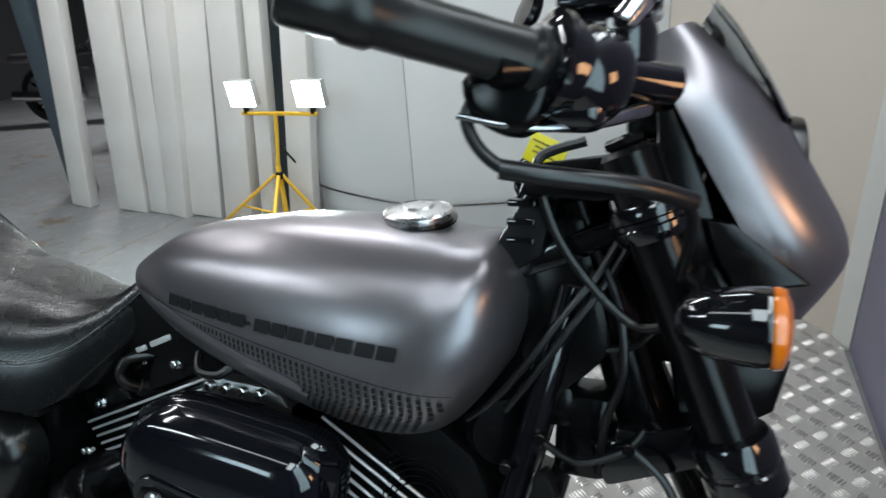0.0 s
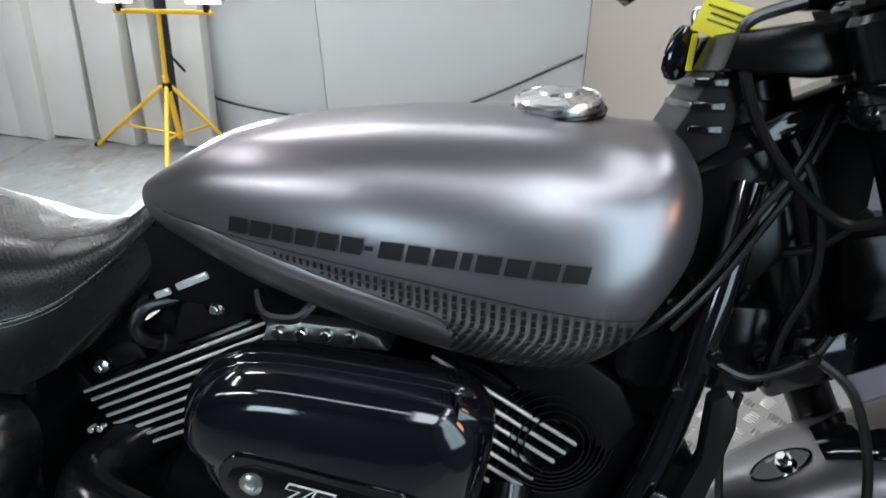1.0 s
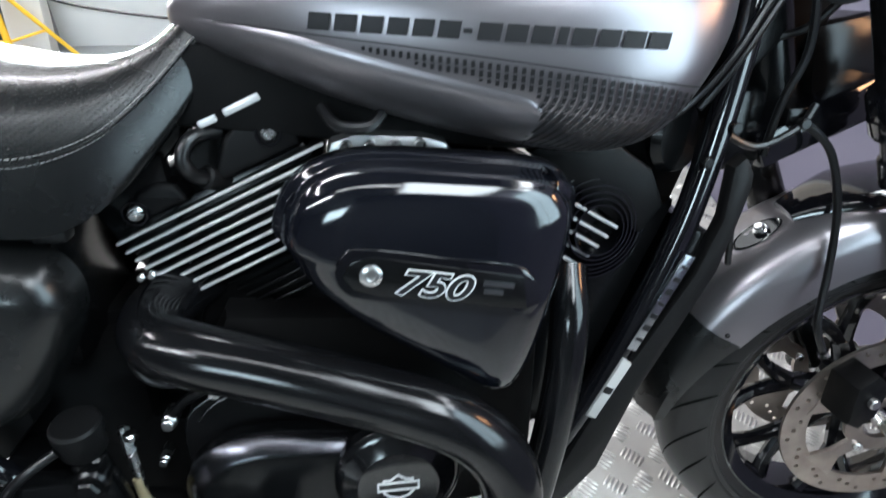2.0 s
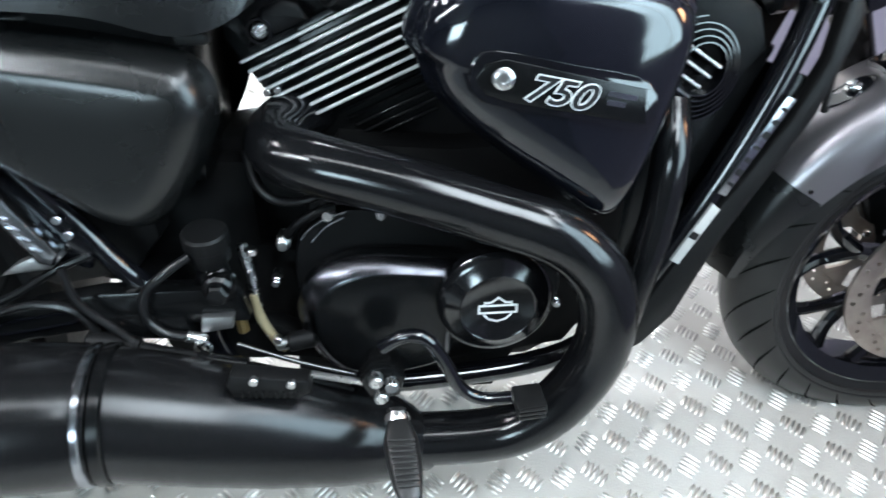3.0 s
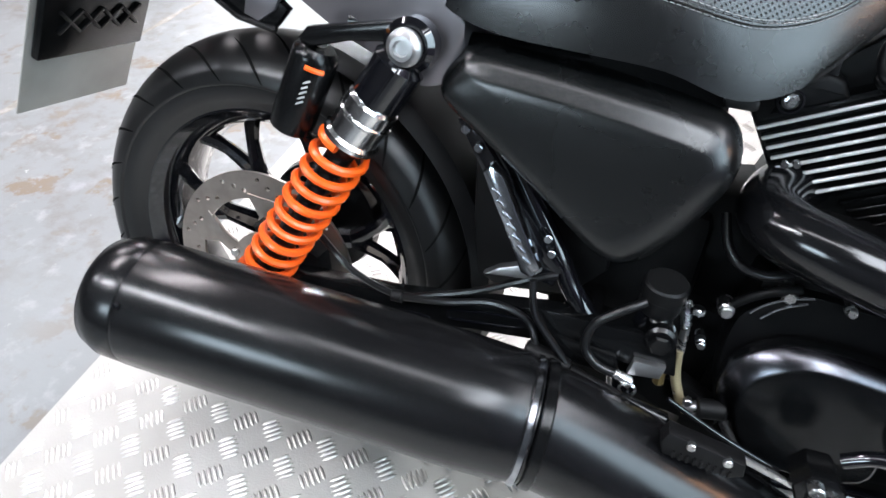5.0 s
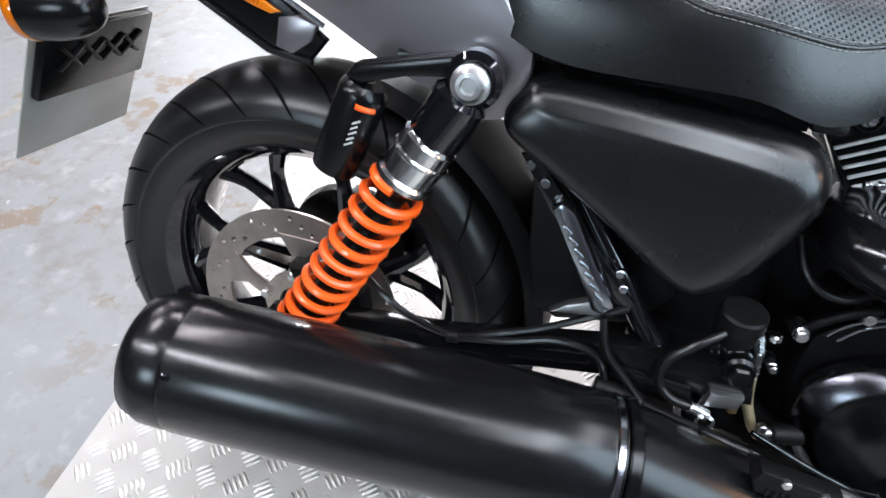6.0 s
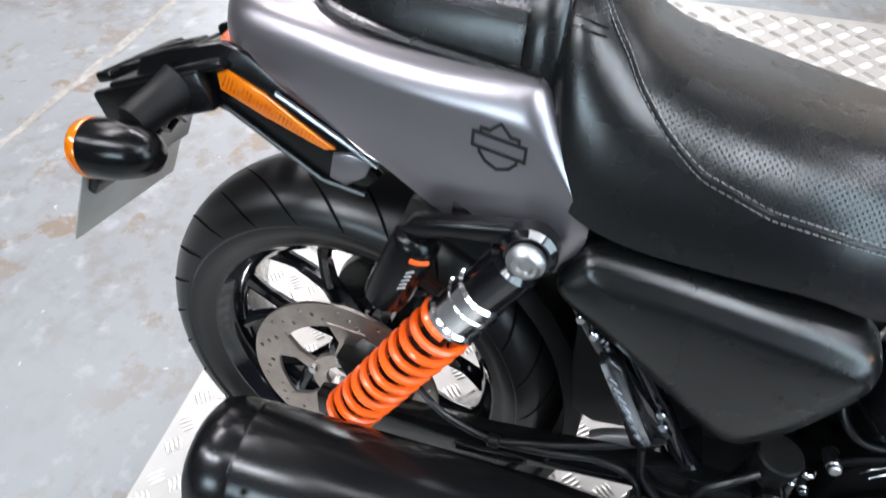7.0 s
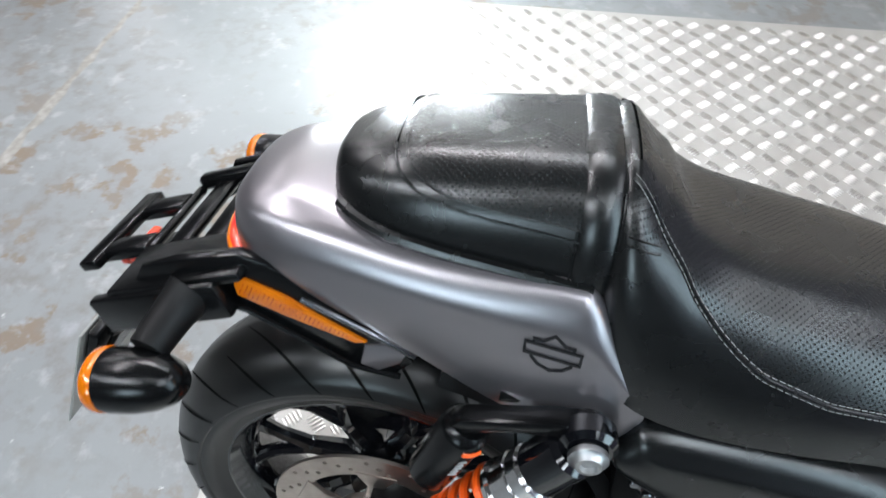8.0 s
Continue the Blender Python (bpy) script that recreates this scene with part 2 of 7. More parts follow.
def part(name, bm, mat, parent=None, label="", angle=38):
    """Links a bmesh as one mesh object under a thing or part."""
    bmesh.ops.translate(bm, verts=bm.verts, vec=SETTLED)
    bmesh.ops.recalc_face_normals(bm, faces=bm.faces)
    me = bpy.data.meshes.new(name)
    bm.to_mesh(me)
    bm.free()
    me.materials.append(mat)
    me.shade_smooth()
    me.set_sharp_from_angle(angle=radians(angle))
    ob = new(name, me)
    ob.parent = parent
    if label:
        ob["label"] = label
    return ob


def box(c, s, bevel=0.0, m=None, segs=2):
    bm = bmesh.new()
    bmesh.ops.create_cube(bm, size=1.0, matrix=Matrix.Translation(c) @ Matrix.Diagonal((*s, 1)))
    if bevel:
        bmesh.ops.bevel(bm, geom=bm.edges[:], offset=bevel, segments=segs, profile=0.5, affect="EDGES")
    if m:
        bm.transform(m)
    return bm


def merge(*bms):
    out = bmesh.new()
    for b in bms:
        me = bpy.data.meshes.new("tmp")
        b.to_mesh(me)
        b.free()
        out.from_mesh(me)
        bpy.data.meshes.remove(me)
    return out


def spline(pts, n=6, closed=False):
    pts = [Vector(p) for p in pts]
    out, k = [], len(pts)
    for i in range(k if closed else k - 1):
        if closed:
            a, b, c, d = pts[i - 1], pts[i], pts[(i + 1) % k], pts[(i + 2) % k]
        else:
            a, b, c, d = pts[max(i - 1, 0)], pts[i], pts[i + 1], pts[min(i + 2, k - 1)]
        for j in range(n):
            t = j / n
            out.append(0.5 * ((2 * b) + (c - a) * t + (2 * a - 5 * b + 4 * c - d) * t * t + (3 * b - a - 3 * c + d) * t ** 3))
    if not closed:
        out.append(pts[-1])
    return out


def skin(rings, closed=True, caps=True):
    """Joins rings of points with the same count into a surface."""
    bm = bmesh.new()
    vs = [[bm.verts.new(p) for p in r] for r in rings]
    n = len(rings[0])
    for a, b in zip(vs, vs[1:]):
        for i in range(n if closed else n - 1):
            j = (i + 1) % n
            bm.faces.new((a[i], a[j], b[j], b[i]))
    if caps and closed:
        bm.faces.new(vs[0])
        bm.faces.new(vs[-1])
    return bm


def tube(pts, r, seg=12, n=6, smooth=True, flat=None):
    """A pipe along points; r one radius or one per given point; flat squashes it along a direction."""
    k = len(pts)
    radii = [r] * k if not hasattr(r, "__len__") else list(r)
    if smooth and k > 2:
        path = spline(pts, n)
        rad = [radii[min(i // n, k - 1)] * (1 - (i % n) / n) + radii[min(i // n + 1, k - 1)] * ((i % n) / n) for i in range(len(path))]
    else:
        path, rad = [Vector(p) for p in pts], radii
    rings, up = [], None
    for i, p in enumerate(path):
        t = (path[min(i + 1, len(path) - 1)] - path[max(i - 1, 0)]).normalized()
        if up is None:
            up = t.cross(Vector((0, 1, 0)))
            if up.length < 0.1:
                up = t.cross(Vector((1, 0, 0)))
            up.normalize()
        up = (up - t * up.dot(t)).normalized()
        side = t.cross(up)
        rings.append([p + (up * math.cos(a) + side * math.sin(a)) * rad[i] for a in (2 * math.pi * s / seg for s in range(seg))])
    return skin(rings)


def lathe(profile, m, seg=48, closed_profile=False):
    """Turns (radius, height) points round the local z axis of m."""
    prof = list(profile) + ([profile[0]] if closed_profile else [])
    rings = [[m @ Vector((r * math.cos(a), r * math.sin(a), h)) for a in (2 * math.pi * s / seg for s in range(seg))] for r, h in prof]
    bm = skin(rings, True, not closed_profile)
    bmesh.ops.remove_doubles(bm, verts=bm.verts, dist=1e-6)
    return bm


def lay_flat(ob, rows):
    """Stores each vertex's place on the unrolled sheet, for a pattern that follows it."""
    me = ob.data
    at = me.attributes.new("flat_place", "FLOAT_VECTOR", "POINT")
    k, u = 0, 0.0
    for i, row in enumerate(rows):
        mid = len(row) // 2
        if i:
            u += (row[mid] - rows[i - 1][mid]).length
        arcs = [0.0]
        for a, b in zip(row, row[1:]):
            arcs.append(arcs[-1] + (b - a).length)
        for v in arcs:
            at.data[k].vector = (u, v - arcs[mid], 0.0)
            k += 1


def aim(p, d):
    """A pose at p whose z axis points along d."""
    return Matrix.Translation(p) @ Vector(d).to_track_quat("Z", "Y").to_matrix().to_4x4()


def rod(a, b, r, seg=16, bevel=0.1):
    a, b = Vector(a), Vector(b)
    h = (b - a).length
    e = min(r * bevel * 2, h * 0.3)
    return lathe([(0, 0), (r - e, 0), (r, e), (r, h - e), (r - e, h), (0, h)], aim(a, b - a), seg)


def slab(outline, y0, y1, bevel=0.003, smooth=0, segs=2):
    """A plate with a side-view outline of (x, z) points between two depths."""
    pts = [(x, 0, z) for x, z in outline]
    if smooth:
        pts = spline(pts, smooth, True)
    bm = bmesh.new()
    vs = [bm.verts.new((p[0], y0, p[2])) for p in pts]
    f = bm.faces.new(vs)
    r = bmesh.ops.extrude_face_region(bm, geom=[f])
    bmesh.ops.translate(bm, verts=[v for v in r["geom"] if isinstance(v, bmesh.types.BMVert)], vec=(0, y1 - y0, 0))
    bmesh.ops.recalc_face_normals(bm, faces=bm.faces)
    if bevel:
        caps = [e for e in bm.edges if e.calc_face_angle(0) > 0.6 and abs(e.verts[0].co.y - e.verts[1].co.y) < 1e-6]
        bmesh.ops.bevel(bm, geom=caps, offset=bevel, segments=segs, profile=0.5, affect="EDGES")
    return bm


def pillow(outline, levels, smooth=5, centre=None):
    """A domed cover: the outline shrinks towards its centre level by level; levels are (scale, depth y)."""
    pts = spline([(x, 0, z) for x, z in outline], smooth, True)
    c = Vector((sum(p.x for p in pts) / len(pts), 0, sum(p.z for p in pts) / len(pts))) if centre is None else Vector((centre[0], 0, centre[1]))
    return skin([[Vector((c.x + (p.x - c.x) * s, y, c.z + (p.z - c.z) * s)) for p in pts] for s, y in levels])


def interp(x, table):
    """Smooth table lookup: rows of (x, a, b, ...)."""
    if x <= table[0][0]:
        return table[0][1:]
    for p, q in zip(table, table[1:]):
        if x <= q[0]:
            t = (x - p[0]) / (q[0] - p[0])
            return tuple(a + (b - a) * t for a, b in zip(p[1:], q[1:]))
    return table[-1][1:]


def smooth_table(table, n=6):
    dim = len(table[0])
    out = []
    k = len(table)
    for i in range(k - 1):
        a, b, c, d = table[max(i - 1, 0)], table[i], table[i + 1], table[min(i + 2, k - 1)]
        for j in range(n):
            t = j / n
            out.append(tuple(0.5 * (2 * b[q] + (c[q] - a[q]) * t + (2 * a[q] - 5 * b[q] + 4 * c[q] - d[q]) * t * t + (3 * b[q] - a[q] - 3 * c[q] + d[q]) * t ** 3) for q in range(dim)))
    out.append(table[-1])
    return out


def words(name, text, size, m, mat, parent, depth=0.0006, label="", shear=0.0, xscale=1.0, offset=0.0):
    cu = bpy.data.curves.new("words", "FONT")
    cu.body, cu.size, cu.extrude, cu.align_x, cu.shear = text, size, depth, "LEFT", shear
    cu.offset = offset
    tmp = bpy.data.objects.new("words", cu)
    scene.collection.objects.link(tmp)
    bpy.context.view_layer.update()
    me = bpy.data.meshes.new_from_object(tmp.evaluated_get(bpy.context.evaluated_depsgraph_get()))
    bpy.data.objects.remove(tmp)
    me.transform(Matrix.Translation(SETTLED) @ m @ Matrix.Diagonal((xscale, 1, 1, 1)))
    me.materials.clear()
    me.materials.append(mat)
    ob = new(name, me)
    ob.parent = parent
    if label:
        ob["label"] = label
    return ob


# ---- room ----
def wall(name, a, b, z0, z1, thick, mat, label, category="wall"):
    a, b = Vector((*a, 0)), Vector((*b, 0))
    d = b - a
    m = Matrix.Translation(a) @ pose(0, 0, 0, 0, 0, math.degrees(math.atan2(d.y, d.x)))
    ob = part(name, box((d.length / 2, thick / 2, (z0 + z1) / 2), (d.length, thick, z1 - z0), 0.003), mat)
    ob.matrix_world = m
    return tagged(ob, label, category, kind="structure")


floor = tagged(part("floor", box((-2.0, 2.0, -0.106), (16.0, 14.0, 0.2)), CONCRETE), "worn grey concrete floor with stains and scuffs", "floor", kind="structure")
tagged(part("ceiling", box((-2.0, 2.0, 3.05), (16.0, 14.0, 0.1)), CEILING), "plain grey ceiling over the workshop", "ceiling", kind="structure")
wall("wall_white_left", (-0.56, 2.29), (-0.0175, 2.328), -0.006, 3.0, 0.12, WHITE_WALL, "white painted wall panel beside leaning boards")
wall("wall_white_right", (-0.017, 2.335), (1.165, 2.43), -0.006, 3.0, 0.12, WHITE_WALL, "white painted block wall behind the motorcycle")
wall("wall_beige", (1.165, 2.425), (1.795, 1.665), -0.006, 3.0, 0.12, BEIGE_WALL, "plain beige wall beside a dark panel")
wall("trim_post", (1.778, 1.69), (1.815, 1.60), -0.006, 3.0, 0.05, GREY_TRIM, "narrow grey corner post at the wall end", "trim")
PANE = material("frosted_window_glass", (0.74, 0.88, 1.0), 0.4, emit=0.6)


def window_wall(name, x0, x1, y, wx, wz, wide, tall, mat, label):
    """A wall along x with a window opening through it, facing the motorcycle."""
    l, r, b, t = wx - wide / 2, wx + wide / 2, wz - tall / 2, wz + tall / 2
    bits = [box(((p + q) / 2, y - 0.06, (u + v) / 2), (q - p, 0.12, v - u)) for p, q, u, v in ((x0, l, -0.006, 3.0), (r, x1, -0.006, 3.0), (l, r, -0.006, b), (l, r, t, 3.0))]
    tagged(part(name, merge(*bits), mat), label, "wall", kind="structure")
    win = tagged(part("window_frame", merge(*[box((x, y - 0.04, wz), (0.05, 0.06, tall), 0.004) for x in (l + 0.025, wx, r - 0.025)], *[box((wx, y - 0.041, z), (wide, 0.05, 0.05), 0.004) for z in (b + 0.025, t - 0.025)]), GREY_TRIM), "frosted daylight window in a grey frame", "window", kind="structure")
    for s in (-1, 1):
        part("pane", box((wx + s * wide / 4, y - 0.05, wz), (wide / 2 - 0.06, 0.006, tall - 0.1)), PANE, win)


window_wall("wall_south", -9.0, 0.1, -4.0, -0.80, 2.25, 1.45, 1.0, FAR_WALL, "plain dark grey wall closing the workshop")
# assumed wall out of view, added as a dark surface for reflections
wall("wall_south_grey", (1.86, -2.6), (0.15, -2.6), -0.006, 3.0, 0.12, FAR_GREY, "unseen near-black wall that keeps reflections dark")
wall("wall_south_return", (0.15, -2.6), (0.15, -4.1), -0.006, 3.0, 0.1, FAR_WALL, "short dark grey return wall")
wall("wall_west", (-9.0, -4.0), (-9.0, 8.5), -0.006, 3.0, 0.12, FAR_WALL, "plain dark grey side wall of the workshop")
wall("wall_north", (-9.0, 8.4), (2.2, 8.4), -0.006, 3.0, 0.12, FAR_WALL, "dark far wall behind the parked motorcycles")
wall("wall_store", (-0.56, 8.4), (-0.56, 2.42), -0.006, 3.0, 0.1, DARK_METAL, "dark side wall of the storage area")

# violet wall with a frosted daylight window opposite the camera's side of the motorcycle
WY0, WY1, WZ0, WZ1 = -1.20, -0.28, 0.65, 2.31
bits = [box((1.88, (p + q) / 2, (u + v) / 2), (0.12, q - p, v - u)) for p, q, u, v in ((-4.0, WY0, -0.006, 3.0), (WY1, 1.60, -0.006, 3.0), (WY0, WY1, -0.006, WZ0), (WY0, WY1, WZ1, 3.0))]
tagged(part("wall_violet", merge(*bits), DARK_WALL), "dark violet painted wall panel", "wall", kind="structure")
east = tagged(part("window_frame", merge(*[box((1.86, y, (WZ0 + WZ1) / 2), (0.06, 0.05, WZ1 - WZ0), 0.004) for y in (WY0 + 0.025, (WY0 + WY1) / 2, WY1 - 0.025)], *[box((1.861, (WY0 + WY1) / 2, z), (0.05, WY1 - WY0, 0.05), 0.004) for z in (WZ0 + 0.025, WZ1 - 0.025)]), GREY_TRIM), "frosted daylight window in a grey frame", "window", kind="structure")
for y in (WY0 + 0.24, WY1 - 0.24):
    part("pane", box((1.87, y, (WZ0 + WZ1) / 2), (0.006, 0.38, WZ1 - WZ0 - 0.1)), PANE, east)

# joint across the concrete, filled with dirt
rng = random.Random(4)
bm = bmesh.new()
prev = None
for i in range(90):
    y = -1.6 + i * 0.06
    x = -1.365 - 0.035 * y + rng.uniform(-0.006, 0.006)
    w = 0.012 + rng.uniform(-0.004, 0.008)
    cur = (bm.verts.new((x - w, y, -0.0052)), bm.verts.new((x + w, y, -0.0052)))
    if prev:
        bm.faces.new((prev[0], prev[1], cur[1], cur[0]))
    prev = cur
JOINT = material("dirty_joint_filler", (0.17, 0.155, 0.135), 0.8, 0.0, (0.3, 0.29, 0.27), 30, 0.8, 0.4, 120)
tagged(part("floor_joint", bm, JOINT), "dirt-filled straight joint in the concrete floor", "floor joint", kind="structure")

# tread plate platform
PLAT = [(-0.302, -1.3), (-0.566, 1.715), (1.80, 1.90), (1.83, -1.3)]
bm = bmesh.new()
f = bm.faces.new([bm.verts.new((x, y, -0.0055)) for x, y in PLAT])
r = bmesh.ops.extrude_face_region(bm, geom=[f])
bmesh.ops.translate(bm, verts=[v for v in r["geom"] if isinstance(v, bmesh.types.BMVert)], vec=(0, 0, 0.0055))
platform = tagged(part("platform", bm, CHECKER), "scuffed aluminium tread plate laid on the concrete", "tread plate", kind="structure")


def tread_bars():
    ang = radians(3.4)
    ca, sa = math.cos(ang), math.sin(ang)
    pitch, verts, faces, singles = 0.052, [], [], []
    for i in range(-12, 50):
        for j in range(-32, 48):
            gx, gy = i * pitch, j * pitch
            turn = radians(45 if (i + j) % 2 else -45)
            ct, st = math.cos(turn), math.sin(turn)
            for k in range(5):
                off = (k - 2) * 0.0085
                half = 0.0175 - 0.0015 * abs(k - 2)
                cx, cy = gx - st * off, gy + ct * off
                wx, wy = ca * cx - sa * cy - 0.02, sa * cx + ca * cy
                edge = -0.416 - 0.0876 * wy
                far = 1.759 + 0.078 * wx
                if wx < edge + 0.02 or wx > 1.80 or wy > far - 0.02 or wy < -1.28:
                    continue
                dx, dy = ca * ct - sa * st, sa * ct + ca * st
                nx, ny = -dy, dx
                near = -0.05 < wx < 0.62 and -0.72 < wy < -0.50 and len(singles) < 300
                if near:
                    singles.append((abs(k - 2), wx, wy, math.atan2(dy, dx)))
                    continue
                n = len(verts)
                for a, b, z in ((-half, 0, 0), (-half * 0.55, -0.0028, 0), (half * 0.55, -0.0028, 0), (half, 0, 0), (half * 0.55, 0.0028, 0), (-half * 0.55, 0.0028, 0), (-half * 0.5, 0, 0.0036), (half * 0.5, 0, 0.0036)):
                    verts.append((wx + dx * a + nx * b, wy + dy * a + ny * b, z))
                faces += [(n, n + 1, n + 6), (n + 1, n + 2, n + 7, n + 6), (n + 2, n + 3, n + 7), (n + 3, n + 4, n + 7), (n + 4, n + 5, n + 6, n + 7), (n + 5, n, n + 6)]
    me = bpy.data.meshes.new("tread_bars")
    me.from_pydata(verts, [], faces)
    me.materials.append(LUG)
    me.shade_smooth()
    ob = new("tread_bars", me)
    ob.parent = platform
    shapes = []
    for k in range(3):
        half = 0.0175 - 0.0015 * k
        one = bpy.data.meshes.new("tread_bar")
        one.from_pydata([(-half, 0, 0), (-half * 0.55, -0.0028, 0), (half * 0.55, -0.0028, 0), (half, 0, 0), (half * 0.55, 0.0028, 0), (-half * 0.55, 0.0028, 0), (-half * 0.5, 0, 0.0036), (half * 0.5, 0, 0.0036)], [], [(0, 1, 6), (1, 2, 7, 6), (2, 3, 7), (3, 4, 7), (4, 5, 6, 7), (5, 0, 6)])
        one.materials.append(LUG)
        one.shade_smooth()
        shapes.append(one)
    for k, x, y, a in singles:
        bar = new("tread_bar", shapes[k])
        bar.matrix_world = Matrix.Translation((x, y, 0)) @ Matrix.Rotation(a, 4, "Z")
        bar.parent = platform
    return tagged(ob, kind="stuff")


tread_bars()

# leaning white boards, a blue-grey steel rack behind them
rack = tagged(new("steel_rack"), "dark blue-grey steel rack holding leaning boards", "rack")
for px in (-2.62, -0.82):
    part("post", box((px, 2.40, 1.15), (0.16, 0.1, 2.31), 0.005), DARK_METAL, rack)
part("rail", box((-1.72, 2.36, 2.0), (2.0, 0.06, 0.08), 0.005), DARK_METAL, rack)
rng = random.Random(11)
for i, (x0, wd) in enumerate(((-2.42, 0.17), (-2.01, 0.235), (-1.75, 0.16), (-1.585, 0.17), (-1.41, 0.22), (-1.13, 0.21), (-0.87, 0.10), (-0.70, 0.15))):
    bm = box((0, 0, 1.15), (wd, 0.07, 2.3), 0.006)
    for v in bm.verts:
        v.co.x += 0.012 * math.sin(v.co.z * 2 + i)
    ob = part("leaning_board", bm, BOARD)
    ob.matrix_world = pose(x0 + wd / 2, 2.18 + rng.uniform(-0.02, 0.02), -0.004, -4.5 - rng.uniform(0, 1.0), rng.uniform(3.0, 5.2), rng.uniform(-7, 7))
    tagged(ob, "tall white painted board leaning on a steel rack", "board", "leaning boards")

# tripod work light
tripod = tagged(new("tripod_work_light"), "yellow tripod stand with two lit LED floodlights", "work light")
tripod.matrix_world = pose(-0.655, 2.08, -0.006) @ Matrix.Scale(0.70, 4)
part("pole", merge(rod((0, 0, 0.10), (0, 0, 0.52), 0.019), rod((0, 0, 0.50), (0.06, 0, 0.89), 0.014)), YELLOW, tripod)
part("collar", rod((0, 0, 0.42), (0, 0, 0.475), 0.03), PLASTIC, tripod)
for fx, fy in ((-0.66, 0.02), (0.30, 0.12), (0.10, -0.36)):
    hip = Vector((fx * 0.06, fy * 0.06, 0.45))
    part("leg", tube([hip, (fx, fy, 0.012)], 0.013, 8, smooth=False), YELLOW, tripod)
    part("brace", tube([(0, 0, 0.13), hip.lerp(Vector((fx, fy, 0.012)), 0.62)], 0.008, 8, smooth=False), YELLOW, tripod)
    part("foot", rod((fx, fy, 0.006), (fx * 1.03, fy * 1.03, 0.02), 0.017), PLASTIC, tripod)
part("crossbar", box((0.09, 0, 0.90), (0.64, 0.025, 0.025), 0.004), YELLOW, tripod)
for dx in (-0.19, 0.38):
    m = pose(dx, -0.02, 1.04, 8, 0, 0)
    # pale housing and full-width face stand in for the glare round the lamps
    head = part("lamp_housing", box((0, 0.02, 0), (0.225, 0.06, 0.185), 0.01, m), GREY_TRIM, tripod)
    part("led_face", box((0, -0.0145, 0), (0.215, 0.006, 0.175), 0.002, m), LAMP_GLASS, head, "lit white LED face")
    part("bracket", box((dx, 0.0, 0.925), (0.03, 0.03, 0.05), 0.003), PLASTIC, tripod)

# cable along the wall
cable = tagged(part("wall_cable", tube([(-0.635, 2.10, 0.46), (-0.60, 2.22, 0.29), (-0.50, 2.265, 0.19), (-0.05, 2.30, 0.115), (0.30, 2.34, 0.125), (0.62, 2.37, 0.18), (1.09, 2.41, 0.39), (1.15, 2.415, 0.42)], 0.006, 8), CABLE), "black cable drooping along the white wall", "cable")

# ceiling tube lights, out of view; several are only added fill
tl = tagged(new("tube_light"), "long white ceiling tube light, unseen, partly added as fill", "ceiling light", "ceiling lights")
part("housing", box((0, 0, 0.03), (1.4, 0.22, 0.05), 0.006), GREY_TRIM, tl)
for s in (-0.5, 0.5):
    part("hanger", rod((s, 0, 0.05), (s, 0, 0.92), 0.004, 8), GREY_TRIM, tl)
part("diffuser", box((0, 0, -0.002), (1.3, 0.15, 0.012), 0.003), TUBE_GLASS, tl)
spots = [pose(tx, ty, tz + 0.07, 0, 0, turn) for tx, ty, tz, turn, w in TUBES]
tl.matrix_world = spots[0]
for spot in spots[1:]:
    copy_thing(tl, spot)

panel = tagged(new("ceiling_panel_light"), "large square cool white ceiling panel light, switched on", "ceiling light", "ceiling lights")
part("housing", box((0, 0, 0.03), (0.62, 1.38, 0.05), 0.006), GREY_TRIM, panel)
part("diffuser", box((0, 0, -0.002), (0.58, 1.32, 0.012), 0.003), TUBE_GLASS, panel)
for hx in (-0.28, 0.28):
    for hy in (-0.5, 0.5):
        part("hanger", rod((hx, hy, 0.05), (hx, hy, 0.335), 0.004, 8), GREY_TRIM, panel)
panel.matrix_world = pose(1.44, -1.0, 2.665)


# ---- motorcycle: drawn upright in its own axes (x forward, y left, z up), then leaned on its stand ----
bike = tagged(new("motorcycle"), "charcoal and black cruiser motorcycle leaning on its side stand", "motorcycle")
LEANED = Matrix.Translation((0.0153, -0.0555, 0)) @ pose(0, 0, 0, 0, 0, 3.2) @ pose(0, 0, 0, -14.5, 0, 0) @ Matrix.Scale(0.957, 4)
bike.matrix_world = LEANED


